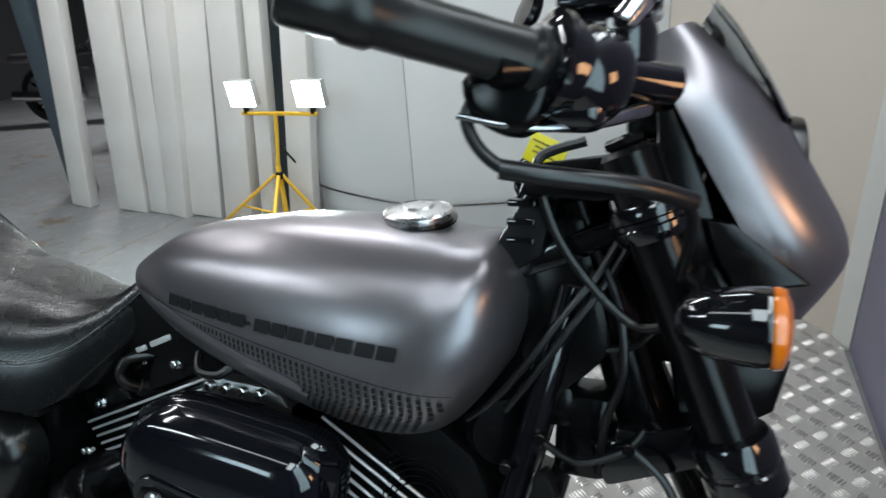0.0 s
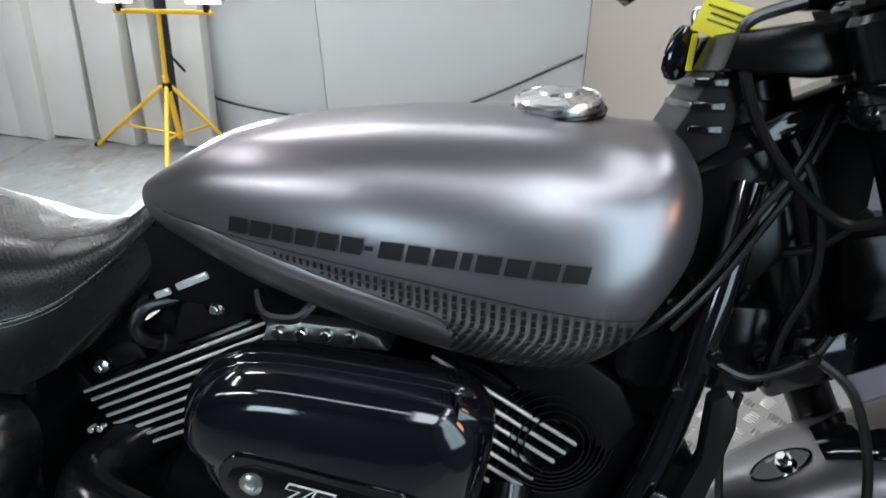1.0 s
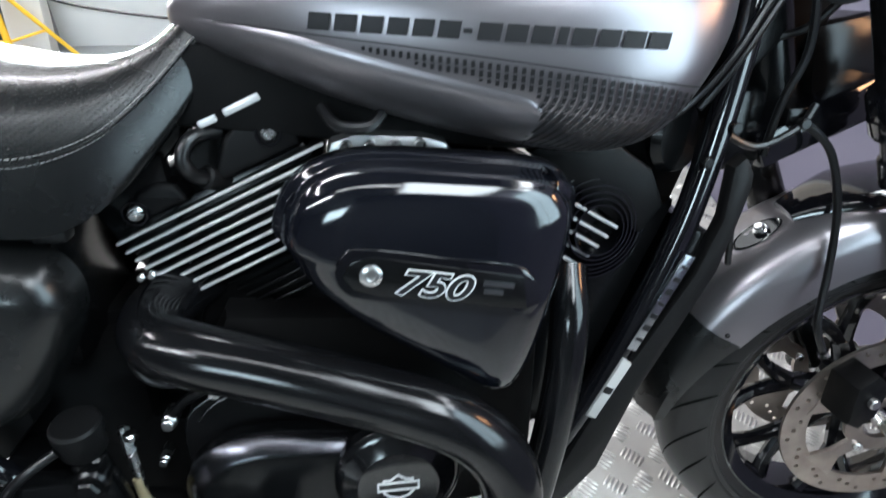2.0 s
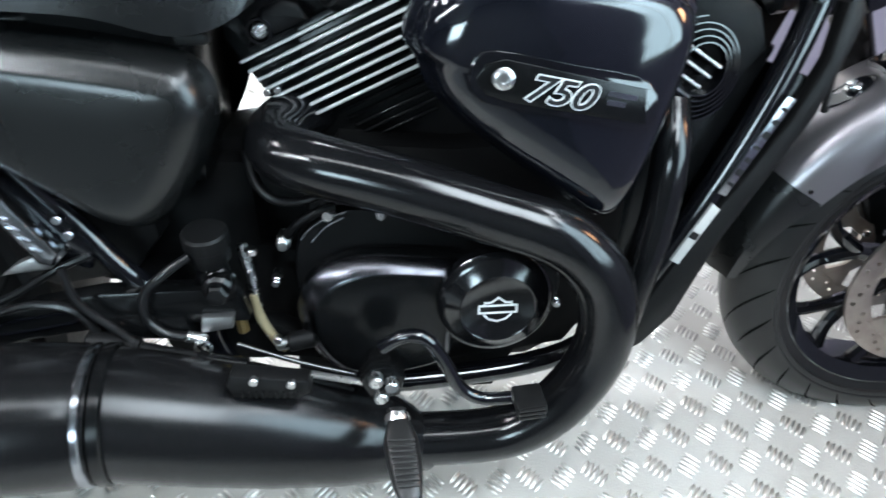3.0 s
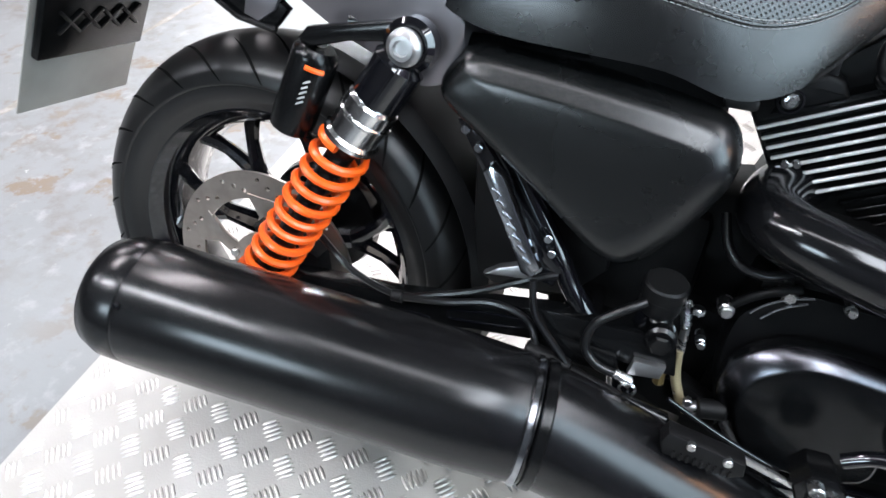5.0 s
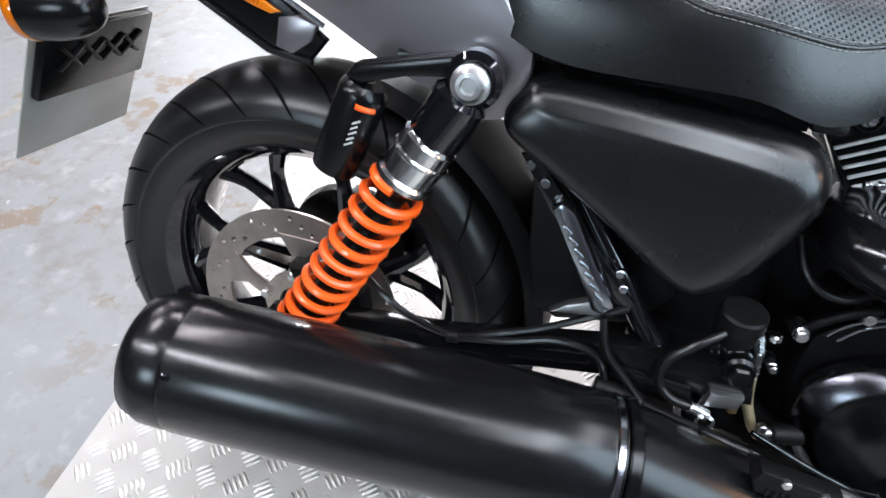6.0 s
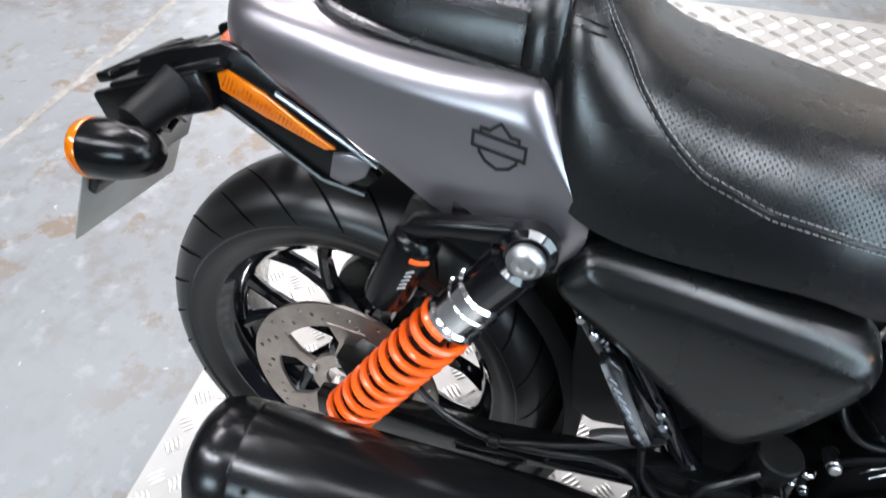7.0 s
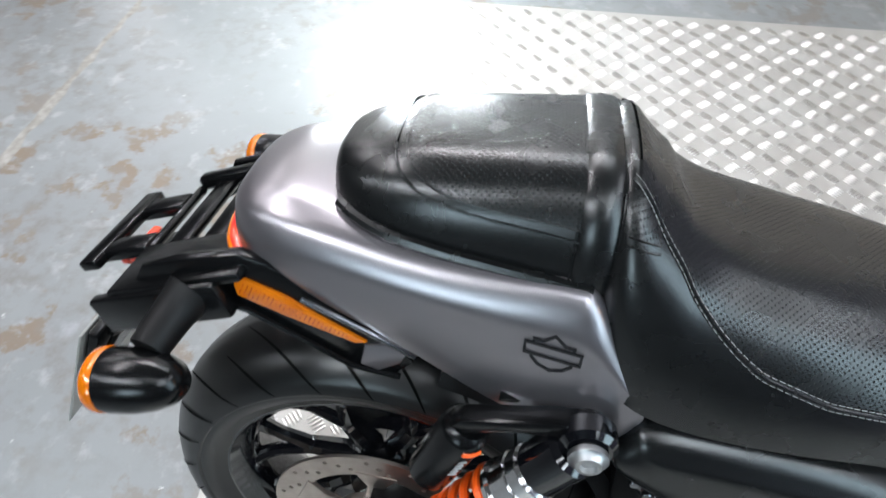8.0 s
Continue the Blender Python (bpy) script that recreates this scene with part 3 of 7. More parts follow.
def wheel(name, m, rim_r, width, tyre_r, spokes, label):
    """A cast wheel about the local y axis of m."""
    ax = m @ pose(0, 0, 0, 90, 0, 0)
    h = width / 2
    ring = lathe([(rim_r + 0.004, -h * 0.80), (rim_r - 0.006, -h * 0.80), (rim_r - 0.016, -h * 0.66), (rim_r - 0.026, -h * 0.55), (rim_r - 0.034, 0), (rim_r - 0.026, h * 0.55), (rim_r - 0.016, h * 0.66), (rim_r - 0.006, h * 0.80), (rim_r + 0.004, h * 0.80), (rim_r - 0.004, h * 0.6), (rim_r - 0.012, 0), (rim_r - 0.004, -h * 0.6)], ax, 72, True)
    bits = [ring, lathe([(0, -h * 0.62), (0.040, -h * 0.62), (0.046, -h * 0.5), (0.046, h * 0.5), (0.040, h * 0.62), (0, h * 0.62)], ax, 32)]
    spoke_bars = []
    for i in range(spokes):
        a = 2 * math.pi * i / spokes + 0.25
        r_in, r_fork, r_out = 0.036, rim_r * 0.52, rim_r - 0.024

        def at(r, ang, y):
            return m @ Vector((r * math.cos(ang), y, r * math.sin(ang)))

        bits_y = [tube([at(r_in, a, 0), at(r_fork, a, -h * 0.10)], [0.021, 0.0145], 8, smooth=False)]
        for s in (-1, 1):
            bits_y.append(tube([at(r_fork * 0.94, a, -h * 0.10), at(rim_r * 0.74, a + s * 0.15, -h * 0.20), at(r_out, a + s * 0.25, -h * 0.30)], [0.0135, 0.0105, 0.0135], 8, 3))
        bits_y.append(tube([at(r_out, a - 0.27, -h * 0.30), at(r_out + 0.003, a, -h * 0.30), at(r_out, a + 0.27, -h * 0.30)], 0.010, 8, 3))
        spoke_bars.append(merge(*bits_y))
    w = part(name, merge(*bits), GLOSS, bike, label)
    for bar in spoke_bars:
        part("spoke", bar, GLOSS, w)
    e = tyre_r - 0.060
    tread = [(tyre_r, 0), (tyre_r - 0.0030, h * 0.28), (tyre_r - 0.012, h * 0.55), (tyre_r - 0.026, h * 0.78), (tyre_r - 0.043, h * 0.94), (e, h * 0.995)]
    wall_side = [(e - 0.0015, h * 0.99), (e - 0.0035, h * 0.965), (e - 0.008, h * 0.965), ((e + rim_r) / 2, h * 0.95), (rim_r + 0.010, h * 0.89), (rim_r + 0.003, h * 0.84), (rim_r - 0.003, h * 0.80)]
    crown = [(p.x, p.y) for p in spline([(r, y, 0) for r, y in tread], 4)]
    flank = crown + wall_side
    sm = [(r, -y) for r, y in flank[::-1]] + flank[1:] + [(rim_r - 0.004, 0)]
    tyre = part("tyre", lathe(sm, ax, 96, True), RUBBER, w, "black rubber tyre with curved grooves", 35)
    # curved tread grooves: flat strips with the shade put into their dark colour
    bm = bmesh.new()
    count = 26
    for i in range(count):
        for side in (-1, 1):
            prev = None
            n = 11
            long = 0.06 if i % 2 else 0.34
            for k in range(n):
                u = long + (0.97 - long) * k / (n - 1)
                q = u * (len(crown) - 1)
                j = min(int(q), len(crown) - 2)
                r0, y0 = [crown[j][c] + (crown[j + 1][c] - crown[j][c]) * (q - j) for c in (0, 1)]
                a = 2 * math.pi * (i + (0.5 if side > 0 else 0)) / count - 0.62 * u + 0.20 * u * u
                wd = 0.0058 * math.sin(math.pi * (0.10 + 0.80 * k / (n - 1)))
                ends = [bm.verts.new(m @ Vector(((r0 + 0.0008) * math.cos(a + s * wd / r0 * 0.5), side * (y0 + 0.0010 * y0 / h), (r0 + 0.0008) * math.sin(a + s * wd / r0 * 0.5)))) for s in (-1, 1)]
                if prev:
                    bm.faces.new((prev[0], prev[1], ends[1], ends[0]))
                prev = ends
    tagged(part("tread_groove", bm, GROOVE, w), kind="stuff")
    return w


def brake_disc(parent, m, r_out, r_in, hub, arms, label):
    """A drilled disc with a spider, in the local xz plane of m."""
    ax = m @ pose(0, 0, 0, 90, 0, 0)
    disc = part("brake_disc", lathe([(r_in, -0.0025), (r_out, -0.0025), (r_out, 0.0025), (r_in, 0.0025)], ax, 72, True), DISC, None)
    cut = []
    for i in range(14):
        for k, r in enumerate((r_in + 0.012, (r_in + r_out) / 2, r_out - 0.011)):
            a = 2 * math.pi * (i + 0.28 * k) / 14
            p = m @ Vector((r * math.cos(a), 0.01, r * math.sin(a)))
            q = m @ Vector((r * math.cos(a), -0.01, r * math.sin(a)))
            cut.append(rod(p, q, 0.0036, 10, 0.0))
    cutter = part("cutter", merge(*cut), DISC, None)
    mod = disc.modifiers.new("holes", "BOOLEAN")
    mod.object, mod.operation, mod.solver = cutter, "DIFFERENCE", "EXACT"
    bpy.context.view_layer.update()
    me = bpy.data.meshes.new_from_object(disc.evaluated_get(bpy.context.evaluated_depsgraph_get()))
    disc.modifiers.remove(mod)
    me.shade_flat()
    disc.data = me
    bpy.data.objects.remove(cutter)
    disc.parent = parent
    disc["label"] = label
    bits = [lathe([(hub * 0.55, -0.004), (hub, -0.004), (hub, 0.004), (hub * 0.55, 0.004)], ax, 40, True)]
    for i in range(arms):
        a = 2 * math.pi * i / arms + 0.4
        outline = []
        for rr, da in ((hub * 0.8, -0.30), (r_in * 0.75, -0.30), (r_in + 0.008, -0.42), (r_in + 0.008, 0.10), (r_in * 0.75, -0.04), (hub * 0.8, 0.30)):
            outline.append((rr * math.cos(a + da), rr * math.sin(a + da)))
        b = slab(outline, -0.0042, 0.0030, 0.001)
        b.transform(m)
        bits.append(b)
    part("disc_carrier", merge(*bits), DISC, parent, "brownish steel disc carrier")
    for i in range(arms):
        a = 2 * math.pi * i / arms + 0.4
        p = Vector((hub * 0.95 * math.cos(a), 0, hub * 0.95 * math.sin(a)))
        part("disc_bolt", rod(m @ (p + Vector((0, -0.003, 0))), m @ (p + Vector((0, -0.011, 0))), 0.007, 10), STEEL, parent)
    return disc


REAR = pose(-0.037, 0.004, 0.315)
rear_wheel = wheel("rear_wheel", REAR, 0.232, 0.172, 0.327, 7, "gloss black cast rear wheel")
brake_disc(rear_wheel, pose(-0.034, -0.084, 0.311), 0.149, 0.108, 0.052, 5, "drilled steel rear brake disc")
part("axle_nut", rod((-0.033, -0.09, 0.314), (-0.033, -0.14, 0.314), 0.017, 6), STEEL, bike)
part("drive_pulley", lathe([(0.02, 0), (0.10, 0), (0.104, 0.012), (0.10, 0.03), (0.02, 0.03)], pose(-0.033, 0.12, 0.315, 90, 0, 0), 48, True), SATIN, bike)

# swingarm
settle(0.0, 0.004, 0.008)
for s in (-1, 1):
    sw = [(-0.02, 0.276), (-0.05, 0.29), (-0.05, 0.328), (0.05, 0.345), (0.20, 0.354), (0.40, 0.388), (0.55, 0.388), (0.56, 0.34), (0.40, 0.340), (0.31, 0.328), (0.2, 0.302)]
    part("swingarm", slab(sw, s * 0.118, s * 0.148, 0.006), SATIN, bike, "black box-section swingarm")
for x0, z0, x1, z1 in ((0.165, 0.315, 0.245, 0.325), (0.285, 0.346, 0.365, 0.358)):
    part("swingarm_slot", tube(spline([(x0, -0.1485, z0 - 0.006), (x1, -0.1485, z1 - 0.006), (x1 + 0.006, -0.1485, z1), (x1, -0.1485, z1 + 0.008), (x0, -0.1485, z0 + 0.008), (x0 - 0.006, -0.1485, z0)], 4, True) + [Vector((x0, -0.1485, z0 - 0.006))], 0.0022, 6, smooth=False), GLOSS, bike)
part("swingarm_bridge", box((0.44, 0, 0.35), (0.05, 0.26, 0.06), 0.01), SATIN, bike)
settle(-0.02, 0.006, -0.002)
part("caliper", slab([(-0.01, 0.395), (0.05, 0.40), (0.095, 0.37), (0.10, 0.335), (0.06, 0.32), (0.01, 0.35)], -0.125, -0.07, 0.008), WRINKLE, bike, "black rear brake caliper")

settle(0, 0, 0)


# shock absorbers with remote reservoir
def shock(y):
    top, bot = Vector((0.212, y, 0.680)), Vector((-0.004, y, 0.322))
    d = (top - bot).normalized()
    L = (top - bot).length
    sh = part("shock_absorber", merge(rod(top - d * 0.078, top - d * 0.018, 0.0295, 28), rod(top + Vector((0, 0.015, 0)), top - Vector((0, 0.015, 0)), 0.0285, 28)), GLOSS, bike, "shock absorber with an orange coil spring")
    part("lower_eye", rod(bot + Vector((0, 0.014, 0)), bot - Vector((0, 0.014, 0)), 0.018, 20), GLOSS, sh)
    part("damper_rod", rod(bot, top - d * 0.08, 0.0165, 20), SATIN, sh)
    part("preload_collar", merge(rod(top - d * 0.135, top - d * 0.072, 0.0310, 28), rod(top - d * 0.137, top - d * 0.122, 0.0345, 28), rod(top - d * 0.100, top - d * 0.094, 0.0330, 28)), CHROME, sh, "chrome preload collar")
    a0, a1 = L - 0.138, 0.022
    m = aim(bot, d)
    turns, pts = 10.5, []
    for i in range(int(turns * 20) + 1):
        t = i / (turns * 20)
        a = t * turns * 2 * math.pi
        pts.append(m @ Vector((0.0310 * math.cos(a), 0.0310 * math.sin(a), a1 + (a0 - a1) * t)))
    part("coil_spring", tube(pts, 0.0057, 8, smooth=False), ORANGE, sh, "orange coil spring")
    part("spring_seat", rod(bot + d * 0.010, bot + d * 0.024, 0.031, 28), SATIN, sh)
    part("top_bolt", merge(lathe([(0, 0), (0.0125, 0.0), (0.0135, 0.003), (0.0190, 0.004), (0.0195, 0.007), (0.019, 0.010), (0.015, 0.012), (0.0125, 0.017), (0.0085, 0.0175), (0.007, 0.013), (0, 0.013)], aim(top + Vector((0, -0.014 if y < 0 else 0.014, 0)), (0, -1 if y < 0 else 1, 0)), 28)), ALU, sh, "bright steel cap bolt")
    # reservoir
    r0, r1 = Vector((0.097, y + 0.012, 0.660)), Vector((0.051, y + 0.012, 0.545))
    e = (r1 - r0).normalized()
    res = part("gas_reservoir", lathe([(0, 0), (0.020, 0), (0.0255, 0.006), (0.027, 0.012), (0.027, 0.092), (0.0255, 0.106), (0.016, 0.112), (0, 0.112)], aim(r0, e), 28), SATIN, sh, "black gas reservoir with printed stripes")
    side = e.cross(Vector((0, -1, 0))).normalized()
    facing = Vector((0, -1 if y < 0 else 1, 0))
    part("reservoir_mark", tube([r0 + e * 0.018 + (facing * math.cos(a) - side * math.sin(a)) * 0.0262 for a in (0.15, 0.35, 0.55, 0.75, 0.95)], 0.0034, 8), ORANGE, res, "short orange band")
    for k in range(5):
        c = r0 + e * (0.034 + 0.0065 * k) + Vector((0, -0.0250, 0)) - side * 0.0105
        part("print_bar", box((0, 0, 0), (0.011 - 0.002 * (k % 2), 0.0016, 0.0020), 0, Matrix.Translation(c) @ pose(0, 0, 0, 0, -22, 0)), WHITE_INK, res)
    part("reservoir_bridge", slab([(0.078, 0.669), (0.09, 0.682), (0.185, 0.700), (0.212, 0.700), (0.197, 0.680), (0.14, 0.674), (0.095, 0.661)], y - 0.004, y + 0.020, 0.004), SATIN, sh)
    part("reservoir_valve", rod(r0 - e * 0.002, r0 - e * 0.018, 0.008, 12), ALU, sh)
    return sh


shock(-0.156)
shock(0.156)

# exhaust: two headers, collector, muffler
part("rear_header", tube([(0.668, 0.02, 0.572), (0.628, -0.022, 0.562), (0.606, -0.070, 0.552), (0.615, -0.110, 0.546), (0.656, -0.134, 0.539), (0.733, -0.150, 0.523), (0.834, -0.168, 0.495), (0.914, -0.188, 0.470), (0.963, -0.194, 0.421), (0.978, -0.198, 0.357), (0.963, -0.198, 0.287), (0.918, -0.198, 0.223), (0.855, -0.192, 0.187), (0.742, -0.185, 0.180)], 0.034, 24, 6), HEADER, bike, "thick black exhaust pipe with a satin sheen")
part("front_header", tube([(1.062, -0.08, 0.584), (1.056, -0.115, 0.534), (1.050, -0.125, 0.448), (1.035, -0.13, 0.349), (1.013, -0.135, 0.258), (0.957, -0.15, 0.20)], 0.022, 18, 6), HEADER, bike, "black front exhaust header")
ax = aim((0.742, -0.185, 0.180), Vector((0.408, -0.222, 0.296)) - Vector((0.742, -0.185, 0.180)))
part("exhaust_collector", lathe([(0.034, -0.035), (0.037, -0.03), (0.037, -0.012), (0.045, 0.0), (0.052, 0.02), (0.062, 0.08), (0.069, 0.16), (0.072, 0.24), (0.0725, 0.352), (0.06, 0.357)], ax, 40), PIPE, bike, "satin black exhaust collector box")
d = (Vector((-0.168, -0.283, 0.354)) - Vector((0.412, -0.223, 0.294))).normalized()
ax = aim((0.412, -0.223, 0.294), d)
muf = part("muffler", lathe([(0.05, 0.0), (0.0735, 0.0), (0.0745, 0.012), (0.0745, 0.014), (0.077, 0.02), (0.0795, 0.10), (0.080, 0.36), (0.0795, 0.485), (0.079, 0.487), (0.078, 0.489), (0.0788, 0.491), (0.078, 0.519), (0.0705, 0.539), (0.055, 0.549), (0.043, 0.547), (0.042, 0.47), (0.0, 0.47)], ax, 56), PIPE, bike, "long satin black muffler with light scratches")
# thin lip in brighter metal puts in the highlight beside the clamp
part("clamp_highlight_lip", lathe([(0.0745, 0.002), (0.0772, 0.004), (0.0772, 0.010), (0.0745, 0.012)], ax, 56, True), DARK_CHROME, muf)
part("muffler_clamp", lathe([(0.074, -0.016), (0.0765, -0.014), (0.0765, -0.004), (0.074, -0.002)], ax, 56, True), SATIN, bike, "narrow black clamp band")
settle(0.003, 0.023, 0.018)
pad = slab([(0.552, 0.330), (0.632, 0.316), (0.634, 0.300), (0.622, 0.293), (0.552, 0.299), (0.546, 0.315)], -0.262, -0.238, 0.004)
hg = part("heel_guard", pad, PLASTIC, bike, "ribbed black rubber heel guard with two bolts")
for k in range(9):
    part("rib", box((0.562 + 0.0072 * k, -0.263, 0.305 - 0.0006 * k), (0.003, 0.004, 0.009), 0.0008), PLASTIC, hg)
for bx, bz in ((0.576, 0.322), (0.614, 0.315)):
    part("bolt", rod((bx, -0.258, bz), (bx, -0.266, bz), 0.005, 10), STEEL, hg)

settle(0, 0, 0)
spot = Vector((-0.042, -0.350, 0.396))
part("cap_rivet", lathe([(0, -0.002), (0.0046, -0.002), (0.0044, 0.0012), (0.002, 0.0022), (0.0016, 0.0008), (0, 0.0008)], aim(spot, (0.08, -0.81, 0.57)), 14), GLOSS, muf)

# engine
settle(0.012, 0.02, 0.012)
part("transmission", slab([(0.44, 0.30), (0.45, 0.47), (0.50, 0.515), (0.60, 0.53), (0.625, 0.61), (0.68, 0.66), (0.72, 0.25), (0.50, 0.24)], -0.03, 0.10, 0.015), CAST, bike, "black gearbox casing")
# underside block added to hide bright floor strips below the crankcase
part("sump", slab([(0.58, 0.13), (0.585, 0.25), (0.70, 0.26), (0.885, 0.25), (0.90, 0.20), (0.87, 0.13)], -0.078, 0.08, 0.012), CAST, bike, "black engine sump block hiding the floor behind")
part("gearbox_hose", tube([(0.556, -0.085, 0.520), (0.566, -0.105, 0.490), (0.585, -0.115, 0.473), (0.612, -0.112, 0.467), (0.640, -0.098, 0.470)], 0.0055, 10), CABLE, bike)
part("crankcase", slab([(0.60, 0.26), (0.615, 0.45), (0.66, 0.53), (0.80, 0.52), (0.95, 0.53), (1.03, 0.46), (1.03, 0.30), (0.97, 0.21), (0.80, 0.185), (0.62, 0.20)], -0.085, 0.11, 0.02), CAST, bike, "black engine crankcase")
settle(0.02, 0.022, 0.014)
cc = [(0.595, 0.40), (0.625, 0.43), (0.655, 0.447), (0.72, 0.442), (0.814, 0.431), (0.896, 0.40), (0.936, 0.335), (0.922, 0.272), (0.869, 0.245), (0.785, 0.233), (0.66, 0.228), (0.61, 0.262), (0.592, 0.33)]
part("clutch_cover", pillow(cc, ((1.0, -0.07), (1.0, -0.096), (0.985, -0.102), (0.90, -0.104)), 4), WRINKLE, bike, "black wrinkle-coated clutch cover")
settle(0, 0, 0)
dome = [(0.612, 0.350), (0.624, 0.378), (0.645, 0.399), (0.670, 0.411), (0.705, 0.416), (0.756, 0.413), (0.822, 0.401), (0.818, 0.36), (0.81, 0.30), (0.80, 0.25), (0.72, 0.232), (0.660, 0.242), (0.630, 0.275), (0.615, 0.312)]
part("clutch_dome", pillow(dome, ((1.0, -0.095), (1.0, -0.110), (0.988, -0.1135), (0.82, -0.1320), (0.80, -0.1335), (0.78, -0.1340), (0.4, -0.1345)), 4, (0.735, 0.325)), SATIN, bike, "satin black clutch dome with a broad bevel")
part("dome_bevel", pillow(dome, ((0.996, -0.108), (0.990, -0.1133), (0.982, -0.1148), (0.824, -0.1324), (0.800, -0.1332)), 4, (0.735, 0.325)), MACHINED, bike, "polished dark bevel of the clutch dome")
settle(0.003, -0.033, 0.050)
tc = Vector((0.853, -0.095, 0.308))
cap = part("timer_cover", lathe([(0, 0), (0.072, 0), (0.072, 0.014), (0.066, 0.020), (0.062, 0.021), (0.047, 0.029), (0.045, 0.0275), (0, 0.0275)], aim(tc, (0, -1, 0)), 56), POLISHED, bike, "round polished black timer cover")


def shield_mark(c, w, mat, parent, m=None, line=0.0022, depth=0.0012):
    """A plain bar over a pointed shield outline."""
    k = w / 0.046
    shapes = [[(-0.023, 0.0052), (0.023, 0.0052), (0.023, -0.0052), (-0.023, -0.0052)],
              [(-0.0165, 0.0052), (-0.0165, 0.0095), (-0.009, 0.0095), (0, 0.0165), (0.009, 0.0095), (0.0165, 0.0095), (0.0165, 0.0052)],
              [(-0.0165, -0.0052), (-0.0165, -0.0085), (-0.0105, -0.0145), (0, -0.0180), (0.0105, -0.0145), (0.0165, -0.0085), (0.0165, -0.0052)]]
    bits = []
    for n, sh in enumerate(shapes):
        pts = sh + ([sh[0]] if n == 0 else [])
        for (ax_, az), (bx, bz) in zip(pts, pts[1:]):
            v = Vector((bx - ax_, 0, bz - az)) * k
            q = Matrix.Translation(((ax_ + bx) / 2 * k, 0, (az + bz) / 2 * k)) @ pose(0, 0, 0, 0, -math.degrees(math.atan2(v.z, v.x)), 0)
            bits.append(box((0, 0, 0), (v.length + line * 0.8, depth, line), 0, q))
    bm = merge(*bits)
    bm.transform(Matrix.Translation(c) @ (m or Matrix()))
    return part("emblem", bm, mat, parent, "plain bar-and-shield outline")


shield_mark(tc + Vector((0, -0.0280, 0)), 0.046, SILVER_INK, cap)
settle(0.02, 0.025, 0.015)
for bx, bz, r in ((0.636, 0.443, 0.0075), (0.580, 0.405, 0.0075), (0.566, 0.352, 0.005), (0.70, 0.441, 0.0055), (0.908, 0.395, 0.005), (0.932, 0.30, 0.005), (0.61, 0.245, 0.005)):
    part("cover_bolt", merge(rod((bx, -0.085, bz), (bx, -0.112, bz), r * 1.25, 16), rod((bx, -0.11, bz), (bx, -0.118, bz), r, 12)), STEEL, bike)
for k, pts in enumerate(([(0.603, -0.116, 0.413), (0.613, -0.116, 0.426), (0.633, -0.116, 0.440), (0.659, -0.116, 0.449)], [(0.615, -0.116, 0.409), (0.632, -0.116, 0.428), (0.655, -0.116, 0.441)])):
    part("cover_edge", tube(pts, 0.0016, 6), DARK_CHROME, bike)
part("gearbox_plate", slab([(0.36, 0.36), (0.46, 0.40), (0.62, 0.36), (0.66, 0.20), (0.52, 0.185), (0.40, 0.20)], -0.06, 0.05, 0.01), CAST, bike, "black lower gearbox casing")
part("cover_rib", tube([(0.585, -0.108, 0.415), (0.605, -0.112, 0.436), (0.632, -0.112, 0.450), (0.645, -0.108, 0.452)], 0.006, 10), WRINKLE, bike)

settle(0, 0, 0)


# finned cylinders
def cylinder(base, tilt, n, length, mirror):
    """Fins run along a tilted side-view direction; base is the first fin's lower outer end."""
    d = Vector((math.cos(tilt), 0, math.sin(tilt)))
    up = Vector((-math.sin(tilt), 0, math.cos(tilt)))
    for i in range(n):
        ln = length - (0.0087 * i if mirror else 0.0095 * i)
        c = Vector(base) - up * (0.0152 if mirror else 0.0121) * i + d * (ln / 2 + (0.0056 if mirror else 0.0029) * i)
        q = Matrix.Translation(c) @ pose(0, 0, 0, 0, -math.degrees(tilt), 0)
        fin = part("cylinder_fin", box((0, 0.085, 0), (ln, 0.15, 0.0036), 0.001, q, 1), CAST, bike)
        part("fin_edge", box((0, 0.0090, 0), (ln + 0.001, 0.004, 0.0038), 0.0010, q, 1), FIN_EDGE, fin, "bright machined fin edge")
    c = Vector(base) - up * 0.0106 * (n - 1) / 2 + d * (length / 2) + Vector((0, 0.085, 0))
    part("cylinder_barrel", box((0, 0, 0), (length * 0.86, 0.12, 0.0106 * (n + 1)), 0.01, Matrix.Translation(c) @ pose(0, 0, 0, 0, -math.degrees(tilt), 0)), SATIN, bike)


settle(0.008, 0.025, 0.018)
part("cylinder_base", slab([(0.62, 0.47), (0.655, 0.58), (0.70, 0.62), (0.80, 0.665), (0.90, 0.62), (0.95, 0.56), (0.95, 0.47)], -0.045, 0.10, 0.008), CAST, bike, "rough black cylinder base")
for k in range(6):
    q = Matrix.Translation((0.725 + 0.004 * k, -0.058, 0.585 - 0.0106 * k)) @ pose(0, 0, 0, 0, -24.5, 0)
    part("lower_fin", box((0, 0.03, 0), (0.15 - 0.012 * k, 0.05, 0.0042), 0.001, q, 1), SATIN, bike)
cylinder((0.565, -0.080, 0.6090), radians(24.5), 8, 0.245, False)
settle(0.016, 0.030, 0.019)
cylinder((0.96, -0.095, 0.690), radians(-30.5), 7, 0.175, True)
settle(0, 0, 0)
head = [(0.582, 0.642), (0.601, 0.680), (0.64, 0.706), (0.675, 0.738), (0.742, 0.770), (0.775, 0.742), (0.79, 0.722), (0.70, 0.690)]
